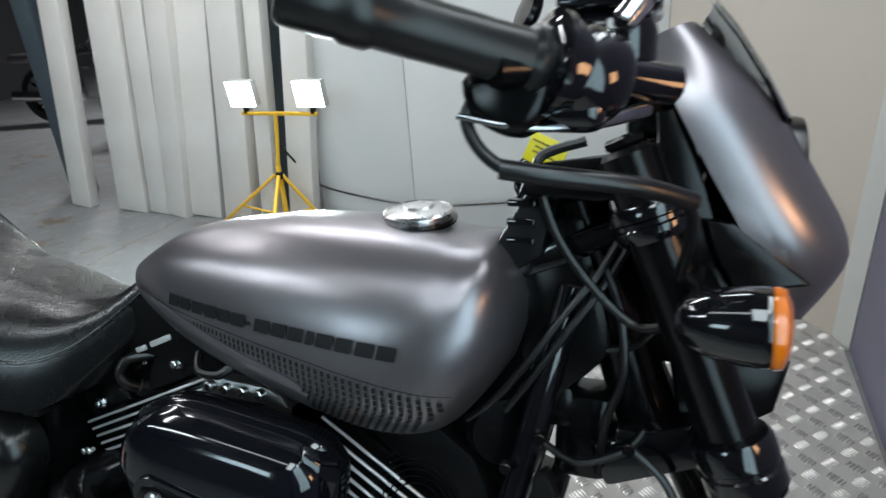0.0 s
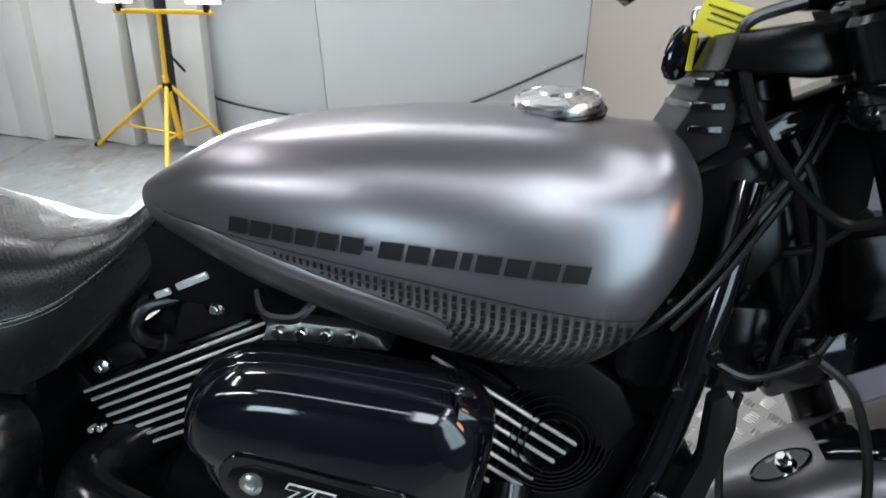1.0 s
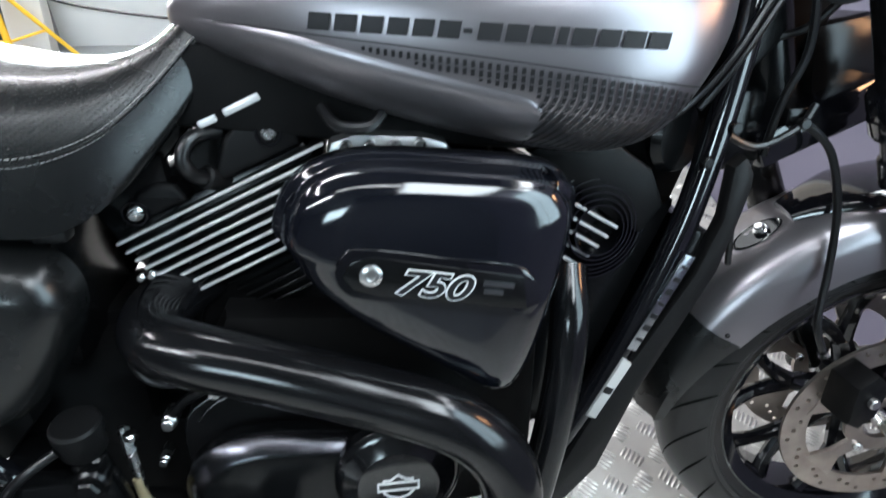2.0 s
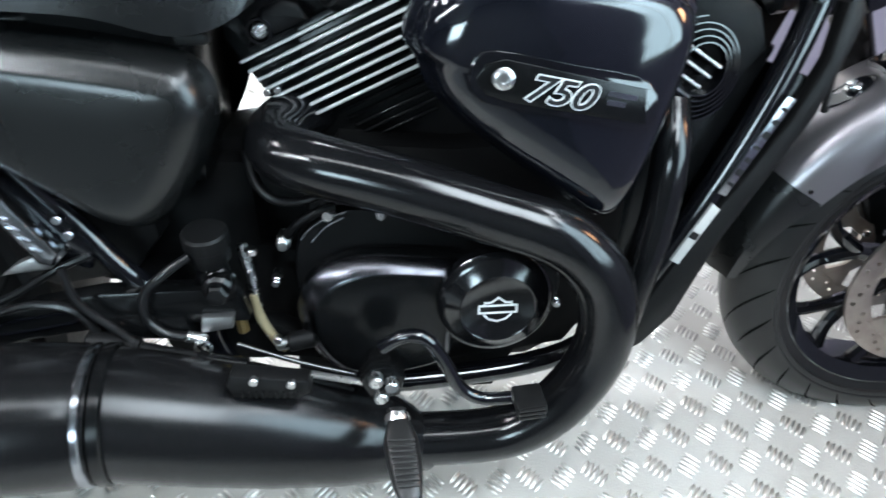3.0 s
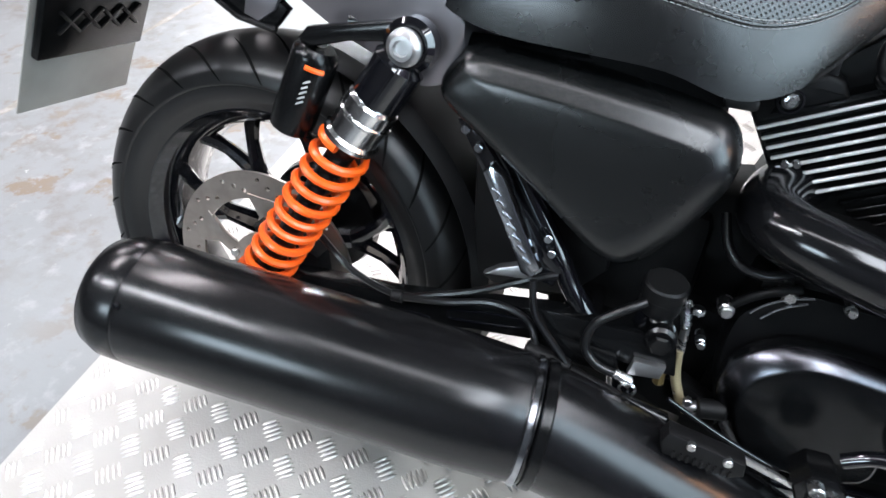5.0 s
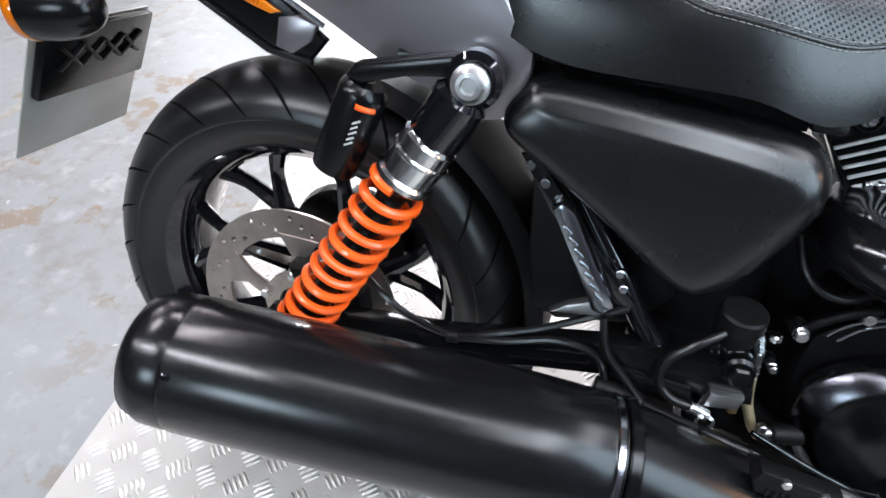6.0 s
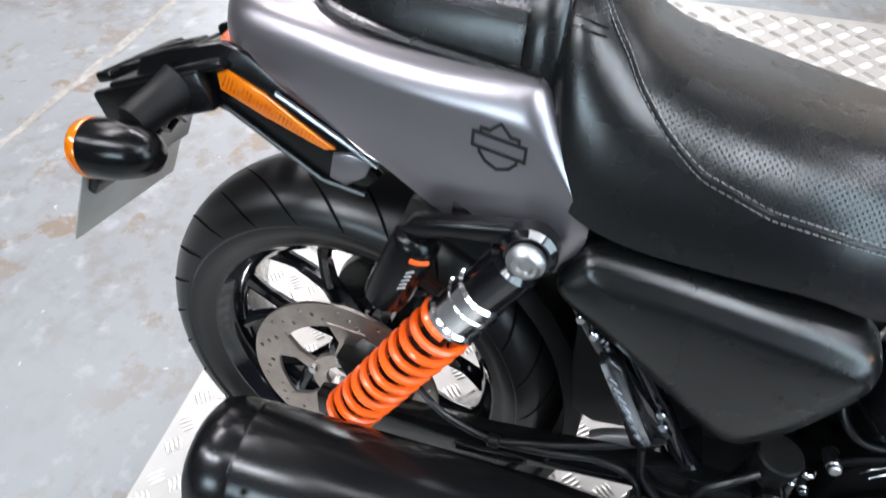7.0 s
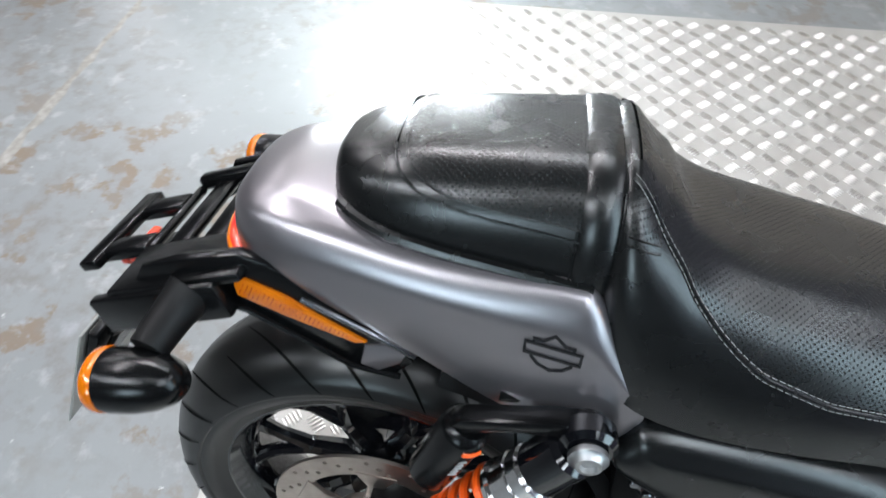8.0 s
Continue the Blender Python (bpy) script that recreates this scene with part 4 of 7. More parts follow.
part("rear_cylinder_head", slab(head, -0.008, 0.10, 0.006), WRINKLE, bike, "black rear cylinder head with cover bolts")
for k, (outline, bx, bz) in enumerate((([(0.581, 0.640), (0.588, 0.664), (0.600, 0.683), (0.622, 0.692), (0.640, 0.688), (0.650, 0.671), (0.646, 0.667)], 0.596, 0.659),
                                       ([(0.680, 0.685), (0.682, 0.703), (0.694, 0.735), (0.712, 0.756), (0.756, 0.768), (0.770, 0.752), (0.772, 0.726)], 0.741, 0.740))):
    block = part("head_block", slab(outline, -0.040, 0.03, 0.007, 0, 3), WRINKLE, bike)
    part("bolt_pocket", lathe([(0.011, 0.0), (0.0145, 0.0), (0.0135, 0.003), (0.0115, 0.003)], aim((bx, -0.0395, bz), (0, -1, 0)), 24, True), GLOSS, block)
    part("head_bolt", merge(rod((bx, -0.036, bz), (bx, -0.043, bz), 0.0085, 16), rod((bx, -0.042, bz), (bx, -0.050, bz), 0.0055, 6)), STEEL, block)
part("spark_lead", tube([(0.690, -0.030, 0.742), (0.668, -0.052, 0.740), (0.658, -0.060, 0.722), (0.664, -0.056, 0.704), (0.678, -0.036, 0.692)], 0.0075, 12), CABLE, bike)
part("lead_boot", rod((0.672, -0.044, 0.697), (0.690, -0.018, 0.684), 0.0125, 16), PLASTIC, bike)
for cx, cz in ((0.603, 0.603), (0.614, 0.605)):
    part("clamp_bolt", rod((cx, -0.074, cz), (cx, -0.083, cz), 0.0042, 8), CHROME, bike)
settle(0.018, 0.03, 0.02)
fh = [(1.0, 0.690), (1.04, 0.72), (1.10, 0.70), (1.15, 0.665), (1.17, 0.62), (1.145, 0.585), (1.11, 0.602)]
part("front_cylinder_head", slab(fh, -0.075, 0.10, 0.006), WRINKLE, bike, "black front cylinder head")
for k in range(6):
    part("round_fin", lathe([(0.030 + 0.007 * k, -0.02), (0.0317 + 0.007 * k, -0.02), (0.0317 + 0.007 * k, 0.012 - 0.003 * k), (0.030 + 0.007 * k, 0.012 - 0.003 * k)], aim((1.085, -0.078, 0.598), (0.1, -1, 0.05)), 36, True), GLOSS, bike)
settle(-0.002, 0, 0.030)
part("frame_backbone", slab([(0.64, 0.72), (0.66, 0.80), (1.10, 0.80), (1.16, 0.74), (1.05, 0.68), (0.80, 0.70)], -0.045, 0.045, 0.012), CAST, bike, "black frame backbone under the tank")
settle(0, 0, 0)
clip = part("lead_clip", box((0, 0, 0), (0.040, 0.005, 0.0085), 0.002, pose(0.719, -0.045, 0.7705, 0, -24, 0)), FIN_EDGE, bike, "bright metal lead clip")
part("clip_tab", box((0, 0, 0), (0.020, 0.005, 0.008), 0.002, pose(0.684, -0.045, 0.7545, 0, -22, 0)), FIN_EDGE, clip)
settle(-0.002, 0.02, 0.024)
tb = part("throttle_body", slab([(0.80, 0.69), (0.806, 0.710), (0.83, 0.718), (0.90, 0.714), (0.925, 0.706), (0.935, 0.69)], -0.085, 0.02, 0.006), ALU, bike, "cast aluminium throttle body with screws")
for sx in (0.822, 0.846, 0.872, 0.897):
    part("screw", rod((sx, -0.083, 0.706), (sx, -0.095, 0.706), 0.0065, 12), STEEL, tb)
# dark slab added to close a bright gap between the cylinders
part("intake_gap_filler", slab([(0.88, 0.62), (0.88, 0.70), (0.98, 0.705), (1.0, 0.66), (0.96, 0.62)], 0.0, 0.07, 0.008), CAST, bike)
part("fuel_hose", tube([(0.80, -0.08, 0.745), (0.815, -0.10, 0.73), (0.845, -0.10, 0.728), (0.86, -0.09, 0.74)], 0.006, 8), CABLE, bike)

# air cleaner
settle(0.005, -0.010, 0.049)
ac = [(0.742, 0.622), (0.757, 0.660), (0.790, 0.684), (0.838, 0.692), (0.92, 0.686), (1.000, 0.676), (1.027, 0.660), (1.038, 0.630), (1.027, 0.556), (1.008, 0.480), (0.988, 0.432), (0.968, 0.420), (0.944, 0.430), (0.880, 0.476), (0.815, 0.524), (0.770, 0.567), (0.753, 0.603)]
air = part("air_cleaner_cover", pillow(ac, ((0.99, -0.095), (1.0, -0.100), (1.0, -0.120), (0.985, -0.126), (0.955, -0.128), (0.945, -0.132), (0.93, -0.142), (0.895, -0.153), (0.83, -0.162), (0.70, -0.1685), (0.4, -0.1715)), 5), NAVY, bike, "glossy blue-black air cleaner cover", 50)
part("cover_seam", skin([[Vector((0.893 + (p.x - 0.893) * s, y, 0.60 + (p.z - 0.60) * s)) for p in spline([(x, 0, z) for x, z in ac], 5, True)] for s, y in ((1.004, -0.104), (1.008, -0.107), (1.004, -0.110))], True, False), SATIN, air)
ridge = spline([(1.004, -0.1405, 0.674), (1.008, -0.1515, 0.660), (0.990, -0.1580, 0.618), (0.972, -0.1590, 0.568), (0.961, -0.1570, 0.516), (0.952, -0.1500, 0.455), (0.950, -0.1400, 0.440)], 4)
brow = spline([(1.016, -0.1335, 0.668), (1.025, -0.1430, 0.651), (1.009, -0.1520, 0.609), (0.992, -0.1530, 0.556), (0.981, -0.1510, 0.504), (0.971, -0.1440, 0.446), (0.966, -0.1330, 0.432)], 4)
edge_line = spline([(1.026, -0.120, 0.661), (1.038, -0.123, 0.640), (1.031, -0.124, 0.598), (1.018, -0.124, 0.538), (1.003, -0.124, 0.484), (0.985, -0.124, 0.434), (0.972, -0.122, 0.424)], 4)
low_line = [p + Vector((-0.010, 0.018, 0)) for p in edge_line]
part("cover_end_cap", skin([[p + Vector((-0.004, 0.014, 0)) for p in ridge], ridge, [p.lerp(q, 0.15) + Vector((0, -0.0008, 0)) for p, q in zip(ridge, brow)], brow, [p.lerp(q, 0.12) for p, q in zip(brow, edge_line)], edge_line, low_line], False, False), NAVY, air, "faceted gloss end cap of the cover", 24)
part("badge_recess", pillow([(0.800, 0.592), (0.806, 0.610), (0.826, 0.617), (0.90, 0.604), (0.978, 0.586), (0.984, 0.540), (0.90, 0.553), (0.83, 0.566), (0.808, 0.575)], ((1.0, -0.166), (1.0, -0.1735), (0.985, -0.1745)), 4), GLOSS, air, "gloss badge plate edge")
part("badge_plate", slab([(0.807, 0.592), (0.815, 0.606), (0.834, 0.610), (0.974, 0.581), (0.979, 0.546), (0.84, 0.570), (0.816, 0.578)], -0.1765, -0.170, 0.001), SATIN, air)
part("badge_bolt", lathe([(0, 0), (0.0105, 0), (0.0105, 0.004), (0.007, 0.006), (0.0045, 0.006), (0.004, 0.003), (0, 0.003)], aim((0.832, -0.1755, 0.593), (0, -1, 0)), 20), STEEL, air)
m = pose(0.851, -0.1768, 0.574, 90, 0, 0) @ pose(0, 0, 0, 0, 0, -10.5)
words("badge_number", "750", 0.035, m, SILVER_INK, air, 0.0008, "raised silver figures 750", 0.30, 1.30, 0.0016)
words("badge_number_face", "750", 0.035, pose(0.851, -0.1775, 0.574, 90, 0, 0) @ pose(0, 0, 0, 0, 0, -10.5), INK, air, 0.0008, "", 0.30, 1.30, 0.0004)
for k, (bx, wide) in enumerate(((0.950, 0.030), (0.945, 0.019))):
    part("badge_print", box((0, 0, 0), (wide, 0.0012, 0.0052), 0, Matrix.Translation((bx, -0.1772, 0.5765 - (bx - 0.944) * 0.185 - 0.0085 * k)) @ pose(0, 0, 0, 0, 10.5, 0)), DARK_CHROME, air)

# fuel tank
settle(-0.010, -0.004, 0.038)
TANK = smooth_table([
    (0.664, 0.824, 0.808, 0.006, 0.5), (0.674, 0.834, 0.797, 0.024, 0.5), (0.706, 0.853, 0.780, 0.050, 0.48), (0.766, 0.885, 0.757, 0.082, 0.46),
    (0.826, 0.902, 0.733, 0.103, 0.45), (0.908, 0.914, 0.708, 0.121, 0.44), (0.976, 0.919, 0.691, 0.131, 0.43), (1.060, 0.919, 0.674, 0.139, 0.43),
    (1.120, 0.915, 0.676, 0.138, 0.44), (1.160, 0.908, 0.695, 0.130, 0.46), (1.195, 0.905, 0.738, 0.112, 0.48), (1.218, 0.882, 0.775, 0.082, 0.5), (1.230, 0.850, 0.810, 0.035, 0.5)], 5)


def tank_ring(x, top, bot, w, mid, n=48, grow=0.0):
    zc = bot + (top - bot) * mid
    out = []
    for i in range(n):
        a = 2 * math.pi * i / n
        c, s = math.cos(a), math.sin(a)
        e = 0.80 if s > 0 else 0.72
        y = -w * math.copysign(abs(c) ** e, c)
        z = zc + (top - zc if s > 0 else zc - bot) * math.copysign(abs(s) ** (0.92 if s > 0 else 0.85), s)
        out.append(Vector((x, y * (1 + grow), z)))
    return out


tank = part("fuel_tank", skin([tank_ring(*r) for r in TANK]), PAINT, bike, "satin charcoal fuel tank with dark lettering bars", 60)


def tank_side(x, z, lift=0.0008):
    """The right flank of the tank at a side-view place."""
    top, bot, w, mid = interp(x, TANK)
    zc = bot + (top - bot) * mid
    s = (z - zc) / ((top - zc) if z > zc else (zc - bot))
    s = max(-0.98, min(0.98, s))
    sa = abs(s) ** (1 / (0.92 if s > 0 else 0.85))
    c = math.sqrt(max(0.0, 1 - sa * sa))
    return Vector((x, -(w * c ** (0.80 if s > 0 else 0.72)) - lift, z))


def decal(name, quads, mat, label="", n=5):
    """Flat print on the flank: quads in side view, cut finely so that they follow it."""
    bm = bmesh.new()
    for a, b, c, d in quads:
        grid = []
        for i in range(n + 1):
            row = []
            for j in range(n + 1):
                u, v = i / n, j / n
                x = (a[0] * (1 - u) + b[0] * u) * (1 - v) + (d[0] * (1 - u) + c[0] * u) * v
                z = (a[1] * (1 - u) + b[1] * u) * (1 - v) + (d[1] * (1 - u) + c[1] * u) * v
                row.append(bm.verts.new(tank_side(x, z, 0.0026)))
            grid.append(row)
        for i in range(n):
            for j in range(n):
                bm.faces.new((grid[i][j], grid[i + 1][j], grid[i + 1][j + 1], grid[i][j + 1]))
    return part(name, bm, mat, tank, label)


# the maker's name as plain slanted bars
L0, L1 = Vector((0.802, 0.8065)), Vector((1.124, 0.789))
quads = []
slots = [1, 1, 1, 0.95, 0.95, 1, 0.5, 1.05, 1, 1, 0.55, 1.05, 1, 1.05, 1.05]
tot, acc = sum(slots), 0.0
for i, sw in enumerate(slots):
    p = L0.lerp(L1, (acc + 0.05) / tot)
    q = L0.lerp(L1, (acc + sw - 0.12) / tot)
    h = 0.0145
    if i == 6:
        quads.append(((p.x, p.y + 0.005), (q.x, q.y + 0.005), (q.x, q.y + 0.009), (p.x, p.y + 0.009)))
    else:
        quads.append(((p.x, p.y), (q.x, q.y), (q.x + 0.003, q.y + h), (p.x + 0.003, p.y + h)))
    acc += sw
for qd in quads:
    decal("name_bar", [qd], INK, "dark printed bar")
# columns of dashes below it, long and bent at the front
WING_TOP = [(0.684, 0.816), (0.75, 0.808), (0.80, 0.799), (0.902, 0.772), (0.986, 0.751), (1.012, 0.742), (1.02, 0.735)]


def border(x):
    u = (x - 0.716) / 0.46
    return 0.811 - 0.060 * u + 0.004 * math.sin(max(0, min(1, u)) * math.pi)


quads = []
x = 0.735
while x < 1.172:
    u = (x - 0.735) / 0.437
    pitch = 0.0052 + 0.0044 * u
    wide = pitch * 0.48
    low = interp(x, WING_TOP)[0] + 0.002 if x < 1.012 else interp(x, TANK)[1] + 0.010
    nose = 0.030 * max(0.0, (x - 1.13) / 0.042)
    z = border(x) - 0.004 - nose * 0.15
    k = 0
    while z - 0.004 > low + nose * 1.2:
        h = min(0.0072, z - low)
        bend = max(0.0, border(x) - 0.030 - z)
        sh = -0.55 * bend * (1 + 6 * bend)
        sh2 = -0.55 * max(0.0, border(x) - 0.030 - z + h) * (1 + 6 * max(0.0, border(x) - 0.030 - z + h))
        gap = 0.0014 if border(x) - z < 0.034 else 0.0
        quads.append(((x + sh2, z - h + gap), (x + sh2 + wide, z - h + gap), (x + sh + wide, z), (x + sh, z)))
        z -= h
        k += 1
    x += pitch
tagged(decal("grille_print", quads, INK, "columns of dark printed dashes", 1), kind="stuff")
lines = []
lo = [(0.716 + 0.458 * i / 40) for i in range(41)]
for x0, x1 in zip(lo, lo[1:]):
    lines.append(((x0, border(x0)), (x1, border(x1)), (x1, border(x1) + 0.0011), (x0, border(x0) + 0.0011)))
decal("print_border", lines, INK, "", 1)
# lower wing moulding on the flank
wing = []
for i in range(45):
    u = i / 44
    x = 0.684 + 0.334 * u
    z_top = interp(x, smooth_table(WING_TOP))[0]
    z_bot = interp(x, TANK)[1] + 0.003
    k = max(0.0, (u - 0.90) / 0.10)
    z_bot = z_bot + (z_top - z_bot) * (1 - math.sqrt(max(0.0, 1 - k * k))) * 0.72
    z_top = z_top - 0.010 * k ** 3
    swell = 0.0035 * min(1.0, u * 4) * math.sqrt(max(0.0, 1 - k * k))
    row = [tank_side(x, z_top + (z_bot - z_top) * v, 0.0010 + swell * math.sin(math.pi / 2 * min(1.0, v * 5)) * (1 - 0.5 * v)) for v in (0, 0.03, 0.07, 0.12, 0.18, 0.25, 0.35, 0.5, 0.65, 0.8, 0.92, 1.0)]
    wing.append(row)
part("tank_wing", skin(wing, False, False), PAINT, tank, "satin charcoal lower wing of the tank", 60)
settle(-0.012, 0.015, 0.034)
capm = aim((1.099, -0.034, 0.9215), (-0.02, -0.21, 1)) @ Matrix.Diagonal((0.86, 0.86, 1.0, 1))
capob = part("fuel_cap", lathe([(0, 0), (0.040, 0), (0.047, 0.002), (0.0485, 0.006), (0.0475, 0.010), (0.0440, 0.0125), (0.0425, 0.0115), (0.030, 0.0145), (0.022, 0.0150), (0.019, 0.0175), (0.012, 0.0180), (0.0, 0.0180)], capm, 56), STEEL, bike, "round chrome fuel cap")
part("cap_ring", lathe([(0.046, -0.003), (0.051, -0.003), (0.052, 0.001), (0.046, 0.002)], capm, 56, True), SATIN, capob)


# ---- seat ----
settle(0.003, 0.006, 0.028)
SEAT = smooth_table([
    (0.196, 0.902, 0.760, 0.112), (0.212, 0.906, 0.712, 0.134), (0.245, 0.874, 0.686, 0.147), (0.300, 0.838, 0.672, 0.153), (0.380, 0.816, 0.667, 0.155), (0.460, 0.800, 0.660, 0.148),
    (0.530, 0.790, 0.640, 0.130), (0.585, 0.790, 0.656, 0.108), (0.630, 0.802, 0.700, 0.080), (0.665, 0.826, 0.742, 0.056), (0.680, 0.832, 0.770, 0.046)], 4)
SEAM = [(0.196, 0.93), (0.225, 0.90), (0.255, 0.83), (0.30, 0.67), (0.335, 0.55), (0.40, 0.46), (0.47, 0.44), (0.54, 0.47), (0.60, 0.5), (0.68, 0.6)]


def seat_point(row, a, grow=0.0):
    x, top, bot, w = row
    c, s = math.cos(a), math.sin(a)
    dip = 1 - 0.05 * (1 - abs(c)) if x > 0.26 else 1.0
    return Vector((x, -(w + grow) * math.copysign(abs(c) ** 0.70, c), bot + (top - bot) * dip * abs(s) ** 0.78 + grow * s))


def seam_angle(x):
    return math.asin(min(0.995, interp(x, SEAM)[0] ** (1 / 0.78)))


def arc(a, b, n):
    return [a + (b - a) * i / n for i in range(n + 1)]


seat = part("rider_seat", skin([[seat_point(r, a) for a in arc(0, seam_angle(r[0]), 10) + arc(seam_angle(r[0]), math.pi - seam_angle(r[0]), 24)[1:] + arc(math.pi - seam_angle(r[0]), math.pi, 10)[1:]] for r in SEAT]), LEATHER, bike, "black vinyl rider seat with a stitched perforated centre", 70)
sheet = [[seat_point(r, a, 0.0016 * math.sin(math.pi * k / 24) + 0.0006) for k, a in enumerate(arc(seam_angle(r[0]), math.pi - seam_angle(r[0]), 24))] for r in SEAT[4:]]
lay_flat(part("seat_insert", skin(sheet, False, False), PERFORATED, seat, "perforated vinyl seat centre", 70), sheet)
for s in (0, 1):
    for off in (-0.035, 0.02):
        pts = []
        for r in SEAT[3:]:
            a = seam_angle(r[0]) + off
            pts.append(seat_point(r, math.pi - a if s else a, 0.0014))
        bm = bmesh.new()
        bits = []
        fine = spline(pts, 3)
        for i in range(0, len(fine) - 1):
            p, q = fine[i], fine[i + 1]
            if (q - p).length > 1e-4:
                nst = max(1, int((q - p).length / 0.0042))
                for j in range(nst):
                    bits.append(tube([p.lerp(q, (j + 0.12) / nst), p.lerp(q, (j + 0.82) / nst)], 0.00042, 5, smooth=False))
        tagged(part("stitching", merge(*bits), THREAD, seat, "grey thread stitching"), kind="stuff")
    pts = [seat_point(r, (math.pi - seam_angle(r[0]) + 0.01) if s else seam_angle(r[0]) - 0.01, 0.0008) for r in SEAT[3:]]
    part("piping", tube(pts, 0.0022, 8), LEATHER, seat)

# perforated rear corner of the rider seat above a cross seam
def cross_angle(x):
    return math.asin(min(0.90, 0.74 + 3.6 * (x - 0.212)) ** (1 / 0.78))


corner = [r for r in SEAT if 0.204 <= r[0] <= 0.244]
for s in (0, 1):
    sheet = [[seat_point(r, (math.pi - a if s else a), 0.0008) for a in arc(cross_angle(r[0]), max(cross_angle(r[0]) + 0.02, seam_angle(r[0]) - 0.04), 10)] for r in corner]
    lay_flat(part("seat_corner", skin(sheet, False, False), PERFORATED, seat, "perforated rear corner panel", 70), sheet)
    for drop in (0.0, 0.055):
        part("cross_seam", tube([seat_point(r, (math.pi - a if s else a), 0.0008) for r in corner for a in (cross_angle(r[0]) - drop,)], 0.0012, 6, 3), LEATHER, seat)

settle(0.001, 0.010, 0.035)
PILLION = smooth_table([(-0.064, 0.848, 0.815, 0.030), (-0.055, 0.859, 0.806, 0.062), (-0.025, 0.871, 0.798, 0.087), (0.020, 0.882, 0.790, 0.101), (0.080, 0.888, 0.784, 0.108), (0.140, 0.893, 0.778, 0.113), (0.194, 0.896, 0.772, 0.118)], 4)


def pad_point(row, a, grow=0.0):
    x, top, bot, w = row
    c, s = math.cos(a), math.sin(a)
    return Vector((x, -(w + grow) * math.copysign(abs(c) ** 0.60, c), bot + (top - bot + grow) * abs(s) ** 0.72))


pil = part("pillion_seat", skin([[pad_point(r, a) for a in arc(0, math.pi, 36)] for r in PILLION]), LEATHER, bike, "black vinyl pillion pad with a perforated centre", 70)
PAD_EDGE = smooth_table([(0.010, 1.45), (0.013, 1.18), (0.022, 0.92), (0.038, 0.74), (0.065, 0.62), (0.10, 0.56), (0.172, 0.50)])


def pad_row(x):
    return (x, *interp(x, PILLION))


xs = [0.010, 0.0105, 0.0115, 0.013, 0.016, 0.020, 0.026, 0.034, 0.044, 0.056, 0.07, 0.086, 0.104, 0.122, 0.14, 0.156, 0.172]
sheet = [[pad_point(pad_row(x), a, 0.0012) for a in arc(interp(x, PAD_EDGE)[0], math.pi - interp(x, PAD_EDGE)[0], 24)] for x in xs]
lay_flat(part("pillion_insert", skin(sheet, False, False), PERFORATED, pil, "perforated vinyl pillion centre", 70), sheet)
for off, back in ((0.0, 0.0), (0.10, 0.010)):
    pts = [pad_point(pad_row(x - back * max(0.0, 1 - (x - 0.01) / 0.12)), interp(x, PAD_EDGE)[0] - off, 0.0010) for x in xs[::-1]] + [pad_point(pad_row(x - back * max(0.0, 1 - (x - 0.01) / 0.12)), math.pi - interp(x, PAD_EDGE)[0] + off, 0.0010) for x in xs]
    part("piping", tube(pts, 0.0012, 8, 3), LEATHER, pil)
strap_rows = [(0.168, 0.894, 0.772, 0.1155), (0.172, 0.898, 0.772, 0.119), (0.186, 0.8995, 0.770, 0.1205), (0.199, 0.898, 0.768, 0.119), (0.203, 0.894, 0.768, 0.1155)]
strap = part("seat_strap", skin([[pad_point(r, a) for a in arc(0, math.pi, 36)] for r in strap_rows], False, False), LEATHER, pil, "black vinyl grab strap across the pillion pad", 70)
for r in (strap_rows[0], strap_rows[-1]):
    part("strap_edge", tube([pad_point(r, a, 0.001) for a in arc(0.05, math.pi - 0.05, 30)], 0.0012, 6), LEATHER, strap)

# ---- tail cowl ----
settle(-0.001, 0.012, 0.027)
TAIL = smooth_table([
    # x, widest half width, its height, lower edge, top edge half width, top edge height, centre height
    (-0.167, 0.046, 0.772, 0.754, 0.036, 0.806, 0.808), (-0.159, 0.074, 0.770, 0.748, 0.056, 0.814, 0.820), (-0.138, 0.096, 0.771, 0.746, 0.072, 0.822, 0.830), (-0.105, 0.110, 0.772, 0.745, 0.082, 0.826, 0.838),
    (-0.050, 0.121, 0.768, 0.725, 0.092, 0.822, 0.832), (0.030, 0.133, 0.760, 0.690, 0.103, 0.812, 0.815), (0.110, 0.142, 0.752, 0.648, 0.112, 0.808, 0.806), (0.170, 0.147, 0.745, 0.624, 0.118, 0.808, 0.806),
    (0.197, 0.149, 0.735, 0.608, 0.122, 0.800, 0.800), (0.225, 0.150, 0.715, 0.606, 0.128, 0.752, 0.752), (0.248, 0.151, 0.690, 0.618, 0.138, 0.708, 0.708), (0.262, 0.150, 0.672, 0.655, 0.145, 0.682, 0.682)], 4)


